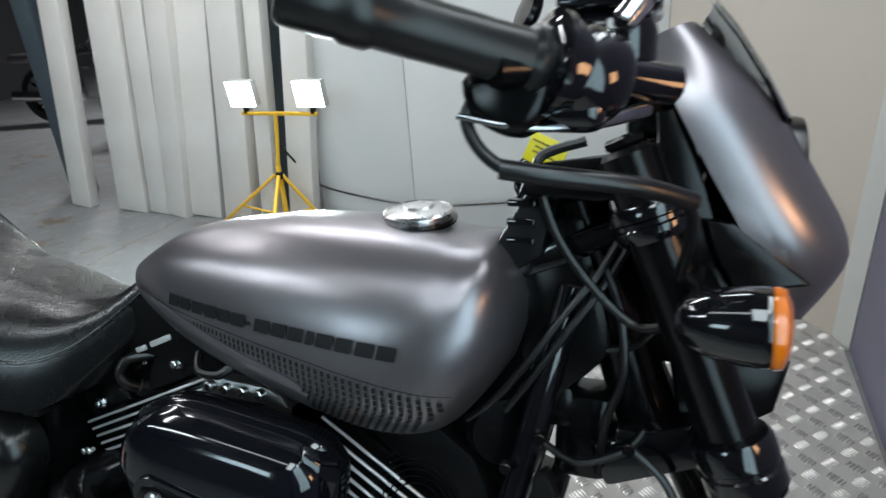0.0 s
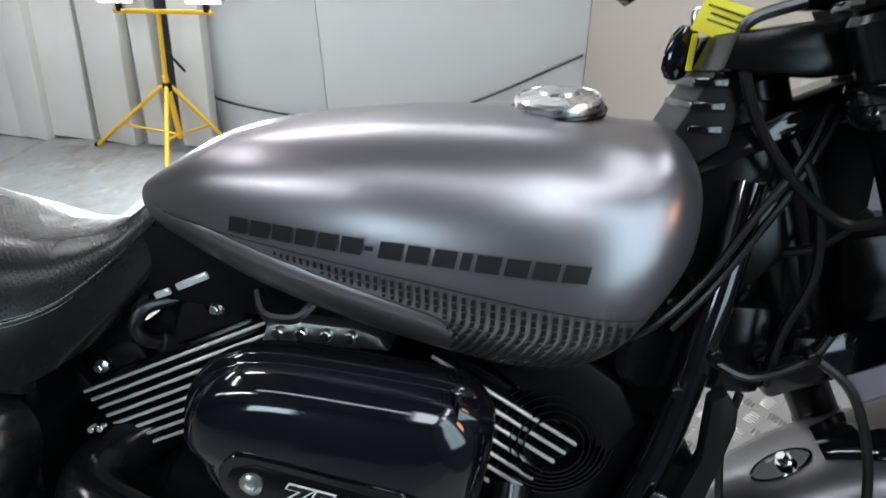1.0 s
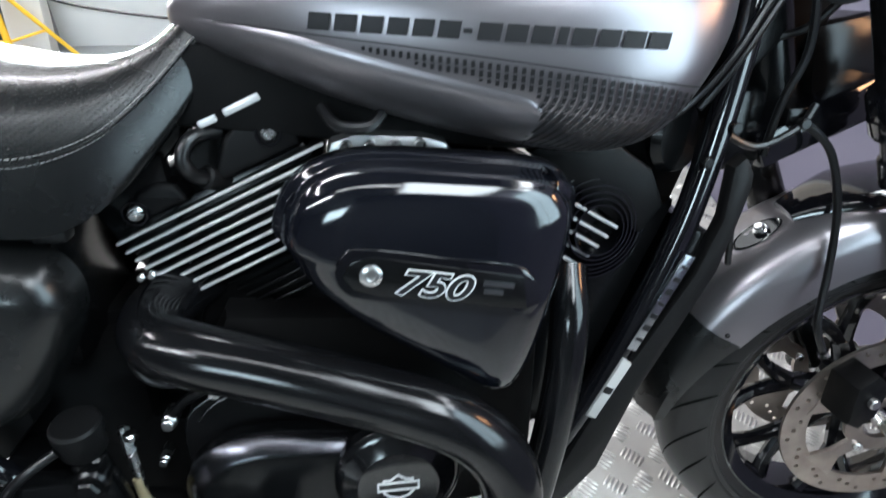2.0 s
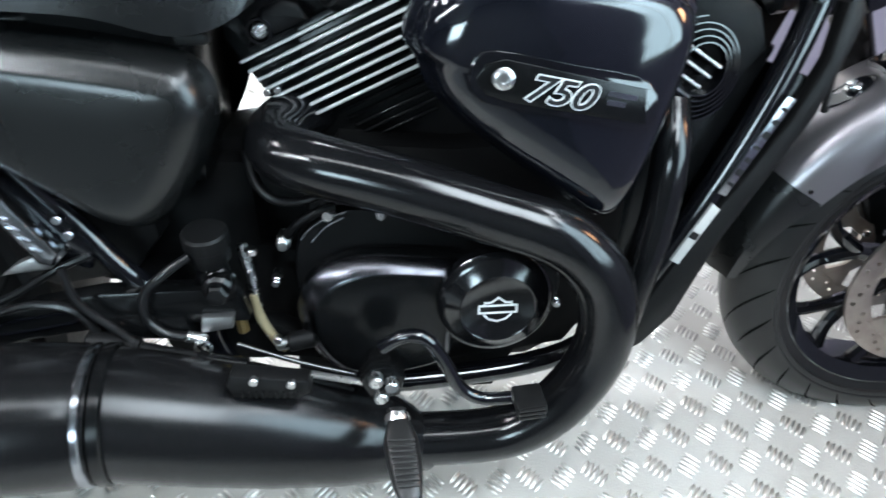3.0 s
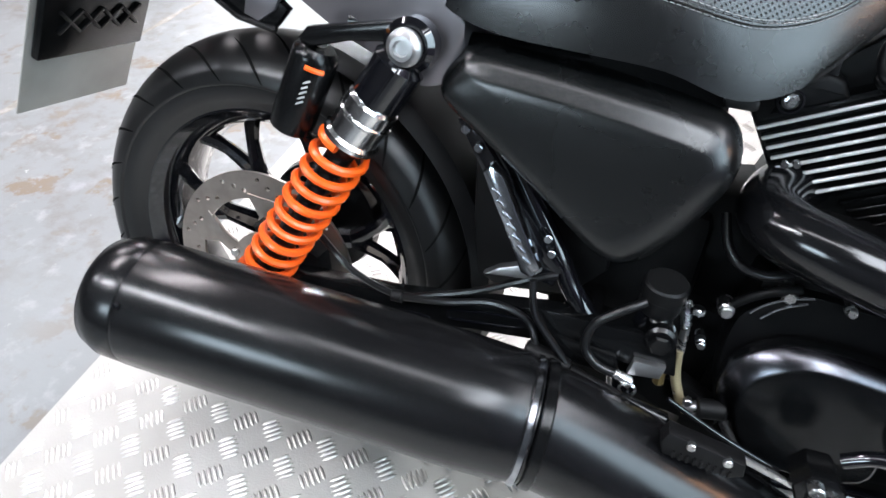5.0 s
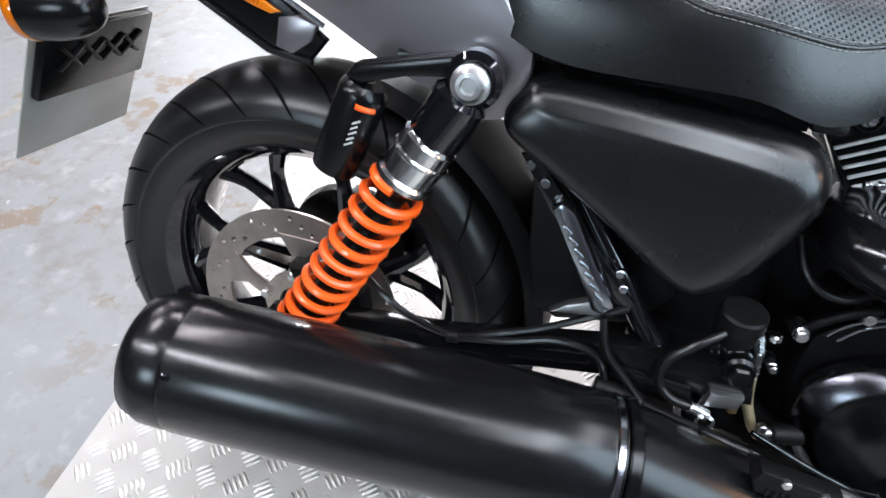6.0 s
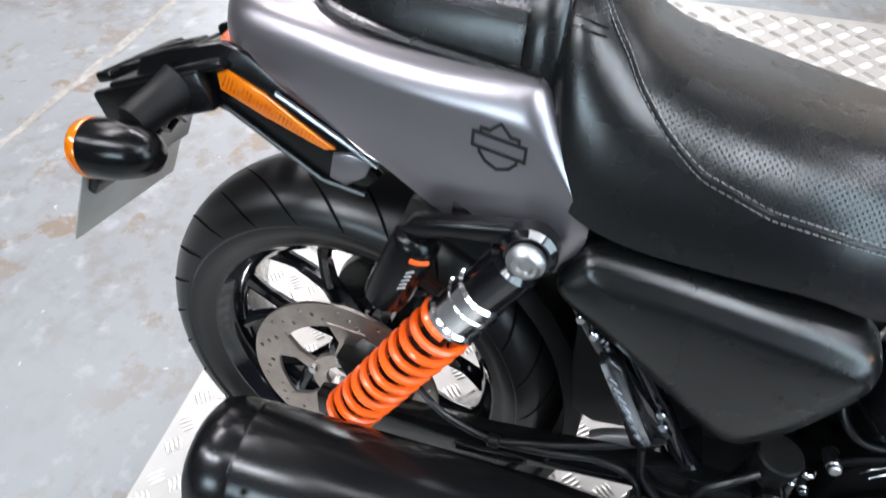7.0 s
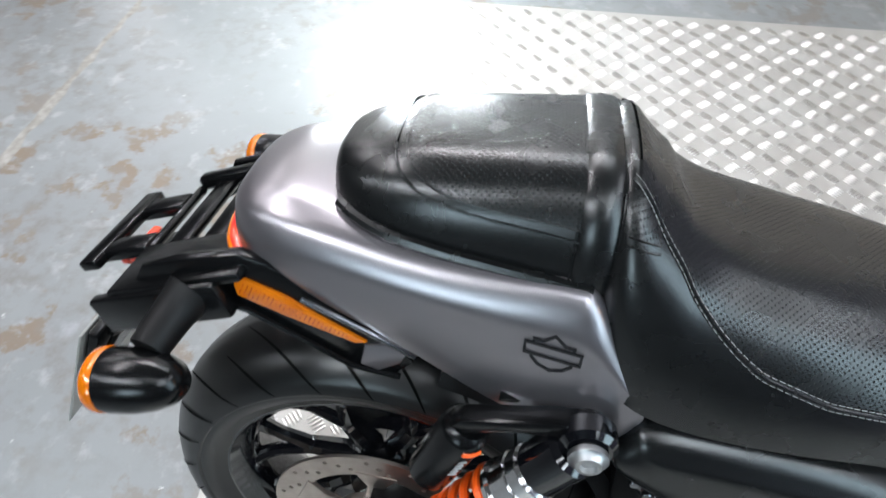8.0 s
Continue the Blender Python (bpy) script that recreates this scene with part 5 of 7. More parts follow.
def tail_ring(x, w, zm, zl, wt, zt, zc):
    half = [(0.93 * w, zl), (0.97 * w, zl + (zm - zl) * 0.30), (0.995 * w, zl + (zm - zl) * 0.75), (w, zm + (zt - zm) * 0.12), (0.97 * w + 0.03 * wt, zm + (zt - zm) * 0.45), (0.55 * w + 0.45 * wt, zm + (zt - zm) * 0.85), (wt, zt), (0.8 * wt, zt + (zc - zt) * 0.5), (0.4 * wt, zt + (zc - zt) * 0.9)]
    pts = [Vector((x, -y, z)) for y, z in half] + [Vector((x, 0, zc))] + [Vector((x, y, z)) for y, z in reversed(half)]
    return spline(pts, 3)


tail = part("tail_cowl", skin([tail_ring(*r) for r in TAIL]), PAINT, bike, "satin charcoal tail cowl with a dark emblem outline", 55)
settle(0, 0, 0)
em = shield_mark((0, 0, 0), 0.054, INK, tail, None, 0.0026, 0.0012)
settle(-0.001, 0.012, 0.027)
for v in em.data.vertices:
    x, z = 0.166 + v.co.x * 0.95, 0.743 + v.co.z * 1.15 - v.co.x * 0.12
    w, zm, zl, wt, zt, zc = interp(x, TAIL)
    k = (z - zm) / (zt - zm)
    y = w * (1 - 0.02 * max(0, -k)) if k < 0.12 else (w + (0.97 * w + 0.03 * wt - w) * (k - 0.12) / 0.33 if k < 0.45 else 0.97 * w + 0.03 * wt + (0.55 * w + 0.45 * wt - 0.97 * w - 0.03 * wt) * (k - 0.45) / 0.40)
    v.co = Vector((x, -y - 0.0012 + v.co.y, z)) + SETTLED
settle(-0.001, 0.012, 0.027)
rim_line = [(-0.118, -0.106, 0.752), (-0.146, -0.093, 0.758), (-0.165, -0.069, 0.763), (-0.174, -0.036, 0.766), (-0.176, 0.0, 0.767), (-0.174, 0.036, 0.766), (-0.165, 0.069, 0.763), (-0.146, 0.093, 0.758), (-0.118, 0.106, 0.752)]
lens = part("tail_light", tube(rim_line, [0.0025, 0.0062, 0.0075, 0.0080, 0.0080, 0.0080, 0.0075, 0.0062, 0.0025], 12, 5), RED, bike, "curved red tail light lens under the cowl edge")
# the warm highlight along the red lens, put in as an amber strip
part("lens_highlight_strip", tube([(x - 0.0055, y * 1.05, z + 0.001) for x, y, z in rim_line[1:-1]], 0.0034, 8, 5), AMBER, lens, "amber strip standing in for the lens highlight")
settle(0.001, 0.010, 0.034)
part("pad_gasket", tube([(x, -(interp(x, PILLION)[2] + 0.003), interp(x, PILLION)[1] + 0.020) for x in (0.19, 0.15, 0.10, 0.05, 0.0, -0.03, -0.048)], 0.0065, 8), LEATHER, bike)

# ---- rear bracket, lamps, plate ----
settle(-0.014, 0.022, 0.022)
rb = part("rear_bracket", slab([(0.046, 0.664), (0.02, 0.634), (-0.022, 0.642), (-0.130, 0.706), (-0.150, 0.714), (-0.225, 0.702), (-0.262, 0.658), (-0.288, 0.655), (-0.250, 0.735), (-0.240, 0.752), (-0.20, 0.766), (-0.132, 0.784), (-0.10, 0.776)], -0.122, -0.106, 0.005), SATIN, bike, "black plastic rear number plate bracket")
part("bracket_end", slab([(-0.008, 0.684), (0.014, 0.688), (0.038, 0.680), (0.030, 0.662), (0.006, 0.646), (-0.014, 0.653)], -0.1255, -0.112, 0.003), PAINT, rb, "satin charcoal strut end")
part("bracket_rim", tube([(0.03, -0.124, 0.640), (-0.022, -0.124, 0.648), (-0.130, -0.124, 0.712), (-0.16, -0.124, 0.72)], 0.004, 8, smooth=False), SATIN, rb)
part("bracket_side", slab([(0.046, 0.664), (0.02, 0.634), (-0.022, 0.642), (-0.150, 0.716), (-0.225, 0.706), (-0.285, 0.662), (-0.246, 0.738), (-0.132, 0.776)], 0.106, 0.122, 0.005), SATIN, rb)
for s in (-1, 1):
    part("bracket_trim", tube([(-0.068, s * 0.1285, 0.743), (-0.03, s * 0.1285, 0.723), (0.006, s * 0.1285, 0.704), (0.047, s * 0.1285, 0.681)], 0.0030, 8), DARK_CHROME, rb, "satin metal edge strip")
    part("side_reflector", slab([(-0.138, 0.752), (-0.126, 0.757), (-0.084, 0.739), (-0.045, 0.714), (-0.004, 0.690), (-0.016, 0.687), (-0.031, 0.692), (-0.088, 0.713), (-0.137, 0.734)], s * 0.122, s * 0.127, 0.0015), AMBER, rb, "long amber side reflector")
    part("reflector_rib", merge(*[box((0, 0, 0), (0.0014, 0.0016, 0.015 - 0.0004 * k), 0, Matrix.Translation((-0.130 + 0.0042 * k, s * 0.1270, 0.7450 - 0.00198 * k)) @ pose(0, 0, 0, 0, 27, 0)) for k in range(26)]), REFLECTOR, rb)
settle(0.002, 0.02, 0.014)
deck = pose(-0.225, -0.02, 0.745, 0, -19, 0)
rk = part("rear_rack", box((0.006, -0.072, 0), (0.165, 0.082, 0.012), 0.004, deck), SATIN, bike, "black slotted rear rack")
part("rail", box((0.006, 0.108, 0.004), (0.165, 0.022, 0.020), 0.007, deck, 3), SATIN, rk)
for x, w in ((-0.073, 0.012), (-0.033, 0.030), (0.016, 0.030), (0.067, 0.034)):
    part("slat", box((x, 0.033, -0.001), (w, 0.132, 0.012), 0.0055, deck, 3), SATIN, rk)
for x in (-0.058, -0.009, 0.041):
    part("slot_end", box((x, -0.033, -0.0035), (0.019, 0.010, 0.010), 0.004, deck, 3), GLOSS, rk)
part("rail", box((-0.02, -0.112, -0.022), (0.160, 0.016, 0.046), 0.005, deck), SATIN, rk)
part("plate_bar", box((0, 0, 0), (0.026, 0.15, 0.014), 0.004, pose(-0.364, 0.0, 0.701, 0, -18, 0)), SATIN, rk)
for s in (-1, 1):
    part("bar_arm", box((0, 0, 0), (0.085, 0.030, 0.016), 0.004, pose(-0.335, s * 0.042, 0.708, 0, -18, 0)), SATIN, rk)
part("reflector", merge(rod((-0.340, -0.03, 0.685), (-0.352, -0.03, 0.683), 0.010, 14)), RED, rk, "small round red reflector")
part("reflector", box((-0.325, -0.02, 0.699), (0.012, 0.06, 0.012), 0.003), RED, rk, "red plate lamp strip")
settle(-0.010, -0.007, 0.023)
pl = [(-0.345, 0.635), (-0.425, 0.463)]
d = Vector((pl[1][0] - pl[0][0], 0, pl[1][1] - pl[0][1]))
pm = Matrix.Translation((pl[0][0] + d.x / 2, 0, pl[0][1] + d.z / 2)) @ pose(0, 0, 0, 0, math.degrees(math.atan2(d.x, d.z)) + 180, 0)
plate = part("number_plate", box((0, 0, 0), (0.003, 0.215, d.length + 0.01), 0.0008, pm), PLATE_BACK, bike, "worn grey back of the number plate")
part("plate_backing", box((0.010, 0.0, 0.050), (0.014, 0.20, 0.10), 0.004, pm), SATIN, plate, "ribbed black plastic plate holder")
for k in range(4):
    for s in (-1, 1):
        part("rib", box((0, 0, 0), (0.006, 0.05, 0.005), 0.001, pm @ pose(0.019, -0.055 + k * 0.037, 0.06, s * 42, 0, 0)), PLASTIC, plate)
settle(-0.014, 0.007, 0.030)
for s in (-1, 1):
    c0, c1 = Vector((-0.160, s * 0.192, 0.682 + (0.022 if s > 0 else 0))), Vector((-0.272, s * 0.200, 0.672 + (0.022 if s > 0 else 0)))
    ind = part("rear_indicator", lathe([(0, 0), (0.012, 0.002), (0.021, 0.010), (0.028, 0.026), (0.032, 0.048), (0.0325, 0.070), (0.0315, 0.078), (0, 0.078)], aim(c0, c1 - c0), 36), SATIN, bike, "black bullet indicator with an amber lens")
    part("lens", lathe([(0.032, 0.078), (0.033, 0.081), (0.0315, 0.089), (0.024, 0.096), (0, 0.099)], aim(c0, c1 - c0), 36), AMBER, ind, "amber indicator lens")
    part("stalk", tube([(-0.186, s * 0.112, 0.722), (-0.196, s * 0.135, 0.712), (-0.205, s * 0.175, 0.700)], [0.027, 0.022, 0.019], 14, 4), PLASTIC, ind)

# inner rear mudguard
settle(-0.012, 0.004, 0.014)
guard = []
for i in range(22):
    a = radians(-38 + 114 * i / 21)
    guard.append([Vector((-0.01 + (0.335 + e) * math.cos(a), y, 0.312 + (0.335 + e) * math.sin(a))) for y, e in ((-0.088, -0.02), (-0.075, 0.0), (0, 0.008), (0.075, 0.0), (0.088, -0.02), (0.08, -0.024), (0, 0.004), (-0.08, -0.024))])
part("inner_mudguard", skin(guard), PLASTIC, bike, "black plastic inner mudguard")

# ---- side cover and rear frame ----
settle(0.005, -0.003, 0.028)
def cover_shell(side):
    """A flat triangular face inside a soft crease, with a rounded shoulder along its top and front."""
    sc = [(0.246, 0.602), (0.262, 0.626), (0.280, 0.632), (0.36, 0.624), (0.45, 0.611), (0.505, 0.600), (0.526, 0.590), (0.529, 0.566), (0.508, 0.522), (0.484, 0.485), (0.466, 0.465), (0.450, 0.458), (0.424, 0.468), (0.366, 0.513), (0.30, 0.560)]
    pts = spline([(x, 0, z) for x, z in sc], 5, True)
    n = len(pts)
    mid = sum(pts, Vector()) / n
    out, wide = [], []
    for k in range(n):
        d = (pts[(k + 1) % n] - pts[k - 1]).normalized()
        v = Vector((-d.z, 0, d.x))
        v = v if v.dot(pts[k] - mid) > 0 else -v
        out.append(v)
        wide.append(0.10 + 0.90 * max(0.0, min(1.0, 0.25 + 1.2 * max(v.z * 0.9, v.x * 0.9 + 0.15 * v.z))))
    for _ in range(10):
        wide = [(wide[k - 1] + wide[k] * 2 + wide[(k + 1) % n]) / 4 for k in range(n)]
        out = [(out[k - 1] + out[k] * 2 + out[(k + 1) % n]).normalized() for k in range(n)]
    rings = []
    for f, y in ((0.35, 0.1535), (0.75, 0.1530), (0.88, 0.1520), (0.955, 0.1502)):
        rings.append([Vector((mid.x + (p.x - mid.x) * f, side * y, mid.z + (p.z - mid.z) * f)) for p in pts])
    for o, y in ((0.0, 0.1480), (0.006, 0.1450), (0.013, 0.1385), (0.018, 0.1290), (0.021, 0.1150), (0.023, 0.095)):
        rings.append([Vector((p.x + v.x * o * w, side * (0.150 - (0.150 - y) * (0.5 + 0.5 * w)), p.z + v.z * o * w * 1.25)) for p, v, w in zip(pts, out, wide)])
    return skin(rings)


for s in (-1, 1):
    part("side_cover", cover_shell(s), COVER, bike, "satin black triangular side cover", 60)
settle(0.008, 0.012, 0.012)
part("brake_rod", tube([(0.545, -0.195, 0.335), (0.612, -0.198, 0.306), (0.676, -0.200, 0.284)], 0.0030, 10), GLOSS, bike, "gloss black brake rod")
part("seat_base", slab([(0.28, 0.640), (0.28, 0.690), (0.50, 0.690), (0.525, 0.672), (0.520, 0.640)], -0.108, 0.10, 0.006), CAST, bike)
settle(0, 0, 0)
part("frame_gusset", slab([(0.556, 0.652), (0.550, 0.70), (0.63, 0.72), (0.64, 0.60), (0.600, 0.582)], -0.035, -0.012, 0.003), SATIN, bike)
part("seat_bracket", box((0.541, -0.100, 0.663), (0.032, 0.022, 0.012), 0.004), PLASTIC, bike)
settle(0.008, 0.012, 0.012)
# panel added to darken the gap between tyre and peg bracket
part("tyre_gap_filler", slab([(0.318, 0.358), (0.286, 0.372), (0.272, 0.45), (0.262, 0.585), (0.33, 0.615), (0.43, 0.55), (0.45, 0.42), (0.41, 0.372)], -0.092, 0.060, 0.006), PLASTIC, bike, "dark filler panel ahead of the tyre")
part("battery_box", box((0.40, 0, 0.58), (0.24, 0.18, 0.20), 0.02), SATIN, bike)
part("oil_tank", box((0.45, 0.03, 0.415), (0.22, 0.16, 0.17), 0.02), CAST, bike)
settle(0.002, 0.035, 0.026)
part("shock_boss", lathe([(0, 0), (0.034, 0), (0.030, 0.010), (0.023, 0.022), (0.0195, 0.032), (0.0190, 0.046), (0, 0.046)], aim((0.21, -0.132, 0.655), (0, -1, 0)), 28), SATIN, bike)
settle(0.003, 0.006, 0.022)
for s in (-1, 1):
    part("rear_frame_tube", tube([(0.285, s * 0.115, 0.590), (0.33, s * 0.122, 0.535), (0.385, s * 0.125, 0.455), (0.42, s * 0.125, 0.395), (0.47, s * 0.125, 0.335)], 0.0125, 12), GLOSS, bike, "gloss black frame tube")
    part("seat_rail", tube([(0.12, s * 0.12, 0.665), (0.30, s * 0.105, 0.655), (0.50, s * 0.06, 0.670), (0.60, s * 0.035, 0.735), (0.68, s * 0.025, 0.785)], 0.015, 12), SATIN, bike)
    part("neck_side", slab([(0.60, 0.705), (0.64, 0.765), (0.690, 0.812), (0.725, 0.80), (0.70, 0.775), (0.655, 0.72), (0.62, 0.68)], s * 0.012, s * 0.035, 0.006), SATIN, bike)
    part("lower_frame_rail", tube([(0.52, s * 0.115, 0.40), (0.50, s * 0.115, 0.28), (0.56, s * 0.11, 0.20), (0.78, s * 0.09, 0.170), (0.98, s * 0.075, 0.190), (1.07, s * 0.072, 0.29), (1.14, s * 0.072, 0.43), (1.205, s * 0.065, 0.60), (1.245, s * 0.05, 0.78), (1.262, s * 0.03, 0.87)], 0.0165, 14), GLOSS, bike, "gloss black frame down tube")
settle(0.0, 0.008, 0.020)
pegs = part("passenger_peg", slab([(0.303, 0.540), (0.313, 0.550), (0.328, 0.540), (0.372, 0.462), (0.385, 0.440), (0.376, 0.424), (0.362, 0.428), (0.345, 0.462)], -0.172, -0.146, 0.006), DARK_CHROME, bike, "folded metal passenger footpeg")
for k in range(7):
    part("peg_rib", box((0, 0, 0), (0.013, 0.003, 0.0035), 0.001, pose(0.322 + 0.0075 * k, -0.1735, 0.522 - 0.0125 * k, 0, 33, 0)), DARK_CHROME, pegs)
part("peg_bracket", slab([(0.262, 0.585), (0.278, 0.590), (0.345, 0.505), (0.408, 0.432), (0.40, 0.405), (0.372, 0.412), (0.318, 0.50)], -0.146, -0.130, 0.004), GLOSS, bike, "gloss black footpeg bracket")
for bx, bz in ((0.275, 0.578), (0.292, 0.560), (0.385, 0.470), (0.392, 0.452)):
    part("bracket_bolt", rod((bx, -0.146, bz), (bx, -0.155, bz), 0.0055, 10), DARK_CHROME, bike)
part("peg_end_plate", slab([(0.318, 0.412), (0.37, 0.418), (0.385, 0.432), (0.372, 0.440), (0.335, 0.425)], -0.165, -0.150, 0.003), ALU, bike)

# ---- rear brake hydraulics ----
settle(0.010, 0.018, 0.010)
part("fluid_reservoir", lathe([(0, 0), (0.021, 0), (0.0235, 0.004), (0.0235, 0.022), (0.0255, 0.024), (0.0255, 0.040), (0.023, 0.043), (0, 0.043)], aim((0.512, -0.135, 0.410), (0.02, -0.18, 1)), 24), PLASTIC, bike, "small black brake fluid reservoir")
part("master_cylinder", merge(rod((0.522, -0.13, 0.345), (0.516, -0.138, 0.405), 0.016, 18), rod((0.522, -0.140, 0.384), (0.522, -0.166, 0.384), 0.0185, 20), rod((0.522, -0.164, 0.384), (0.522, -0.176, 0.384), 0.0135, 6)), SATIN, bike, "black rear brake master cylinder")
settle(0.0, 0.042, 0.002)
part("wire_sleeve", tube([(0.561, -0.150, 0.362), (0.566, -0.150, 0.326), (0.580, -0.150, 0.291), (0.591, -0.150, 0.274)], [0.005, 0.0065, 0.006, 0.0045], 10), CREAM, bike, "cream plastic wire sleeve")
part("rod_nut", rod((0.5665, -0.150, 0.427), (0.5665, -0.150, 0.418), 0.0085, 8), CHROME, bike)
settle(0.010, 0.018, 0.008)
part("hose_block", slab([(0.500, 0.356), (0.536, 0.356), (0.533, 0.339), (0.496, 0.334)], -0.172, -0.158, 0.003), ALU, bike)
part("brass_fitting", rod((0.535, -0.14, 0.338), (0.537, -0.142, 0.312), 0.007, 8), BRASS, bike)
settle(-0.002, 0.042, 0.002)
part("brake_rod", merge(rod((0.555, -0.135, 0.425), (0.562, -0.145, 0.395), 0.0065, 8), rod((0.562, -0.145, 0.395), (0.566, -0.148, 0.340), 0.0055, 8), rod((0.566, -0.148, 0.34), (0.575, -0.152, 0.300), 0.0038, 8)), STEEL, bike, "bright brake push rod")
settle(0.008, 0.02, 0.010)
part("brake_hose", tube([(0.498, -0.160, 0.428), (0.472, -0.172, 0.414), (0.448, -0.175, 0.390), (0.444, -0.176, 0.358), (0.462, -0.178, 0.338), (0.488, -0.178, 0.332)], 0.0055, 10), CABLE, bike, "curved rubber brake hose")
part("hose_fitting", merge(rod((0.483, -0.178, 0.333), (0.505, -0.178, 0.325), 0.0075, 10), lathe([(0.008, 0), (0.011, 0.002), (0.008, 0.004)], aim((0.502, -0.185, 0.322), (0, -1, 0)), 16, True)), STEEL, bike)
settle(0.003, 0.004, 0.013)
for k, pts in enumerate(([(0.085, -0.135, 0.400), (0.118, -0.15, 0.386), (0.150, -0.152, 0.366), (0.205, -0.153, 0.352), (0.26, -0.152, 0.368), (0.312, -0.15, 0.388), (0.365, -0.15, 0.418), (0.40, -0.14, 0.430)],
                         [(0.205, -0.153, 0.349), (0.27, -0.156, 0.362), (0.33, -0.158, 0.380), (0.375, -0.160, 0.372), (0.392, -0.16, 0.340)],
                         [(0.375, -0.158, 0.425), (0.385, -0.165, 0.385), (0.415, -0.168, 0.350), (0.436, -0.17, 0.328)])):
    part("hydraulic_line", tube(pts, 0.0046, 8), CABLE, bike, "thin black brake line")
part("hose_clip", rod((0.198, -0.153, 0.350), (0.214, -0.153, 0.351), 0.0085, 10), PLASTIC, bike)
settle(0.008, 0.014, 0.008)
part("brake_switch", merge(rod((0.375, -0.172, 0.336), (0.432, -0.178, 0.326), 0.013, 14), rod((0.432, -0.178, 0.326), (0.498, -0.186, 0.312), 0.008, 12)), PLASTIC, bike, "black rear brake switch body")
part("linkage_rod", merge(rod((0.495, -0.186, 0.313), (0.552, -0.19, 0.302), 0.0095, 12), tube([(0.55, -0.19, 0.302), (0.60, -0.195, 0.289), (0.672, -0.203, 0.268)], 0.0055, 8, smooth=False)), SATIN, bike, "brake linkage rod")
settle(0, 0, 0)
part("linkage_plate", slab([(0.598, 0.326), (0.640, 0.316), (0.700, 0.298), (0.700, 0.290), (0.640, 0.307), (0.598, 0.317)], -0.204, -0.200, 0.0008), STEEL, bike, "flat bright linkage strip")
stub = part("hose_union", merge(rod((0.583, -0.122, 0.296), (0.599, -0.122, 0.298), 0.0085, 12), rod((0.586, -0.120, 0.306), (0.586, -0.130, 0.306), 0.0055, 8)), STEEL, bike)
part("union_sleeve", rod((0.598, -0.122, 0.298), (0.632, -0.118, 0.302), 0.0125, 16), PLASTIC, stub)

settle(0, 0, 0)
part("linkage_housing", slab([(0.50, 0.290), (0.52, 0.318), (0.585, 0.308), (0.632, 0.282), (0.632, 0.248), (0.56, 0.260)], -0.098, -0.065, 0.006), CAST, bike, "black brake linkage housing")
part("switch_bracket", slab([(0.39, 0.338), (0.40, 0.368), (0.49, 0.360), (0.50, 0.330)], -0.150, -0.120, 0.005), SATIN, bike)

# ---- rider footpeg and brake pedal ----
settle(0.012, -0.006, 0.026)
part("peg_mount", slab([(0.676, 0.285), (0.688, 0.305), (0.712, 0.306), (0.728, 0.288), (0.722, 0.262), (0.69, 0.256)], -0.215, -0.17, 0.006), SATIN, bike, "black footpeg mount")
for bx, bz in ((0.695, 0.294), (0.712, 0.286), (0.70, 0.270)):
    part("mount_bolt", rod((bx, -0.213, bz), (bx, -0.228, bz), 0.008, 8), STEEL, bike)
settle(0.012, -0.016, 0.025)
fp0, fp1 = Vector((0.716, -0.226, 0.262)), Vector((0.726, -0.324, 0.230))
pegm = aim(fp0, fp1 - fp0)
# local x of the peg runs along the motorcycle
ahead = (pegm.to_3x3().inverted() @ Vector((1, 0, 0))).normalized()
across = Vector((0, 0, 1)).cross(ahead)
rows = []
for u, w, h in ((0.0, 0.010, 0.010), (0.012, 0.0115, 0.0105), (0.024, 0.0150, 0.0110), (0.036, 0.0190, 0.0112), (0.060, 0.0185, 0.0110), (0.084, 0.0160, 0.0104), (0.098, 0.0125, 0.0090), (0.105, 0.0080, 0.0060), (0.107, 0.0030, 0.0030)):
    ring_ = []
    for k in range(24):
        a = 2 * math.pi * k / 24
        c, sn = math.cos(a), math.sin(a)
        ring_.append(pegm @ (Vector((0, 0, u)) + ahead * w * math.copysign(abs(c) ** 0.6, c) + across * h * math.copysign(abs(sn) ** 0.6, sn)))
    rows.append(ring_)
peg = part("rider_footpeg", skin(rows), RUBBER, bike, "flat ribbed rubber rider footpeg", 50)
part("peg_ferrule", lathe([(0.010, 0.004), (0.0135, 0.006), (0.0140, 0.012), (0.0125, 0.016)], pegm, 24, True), STEEL, peg)
for k in range(9):
    u, w = 0.040 + 0.0062 * k, 0.0145 - 0.0004 * k
    for side in (-1, 1):
        p = pegm @ (Vector((0, 0, u)) + across * side * 0.0108 - ahead * w)
        q = pegm @ (Vector((0, 0, u)) + across * side * 0.0108 + ahead * w)
        part("peg_rib", tube([p, q], 0.0014, 6, smooth=False), RUBBER, peg)
settle(0.010, -0.020, 0.062)
part("brake_pedal", tube([(0.705, -0.205, 0.302), (0.728, -0.208, 0.318), (0.752, -0.21, 0.315), (0.772, -0.212, 0.285), (0.790, -0.214, 0.248), (0.815, -0.216, 0.230), (0.850, -0.218, 0.230)], 0.0078, 12), GLOSS, bike, "bent gloss black brake pedal")
bpad = part("pedal_pad", box((0, 0, 0), (0.034, 0.040, 0.014), 0.003, pose(0.870, -0.222, 0.228, 0, -6, 0)), RUBBER, bike, "ridged rubber brake pedal pad")
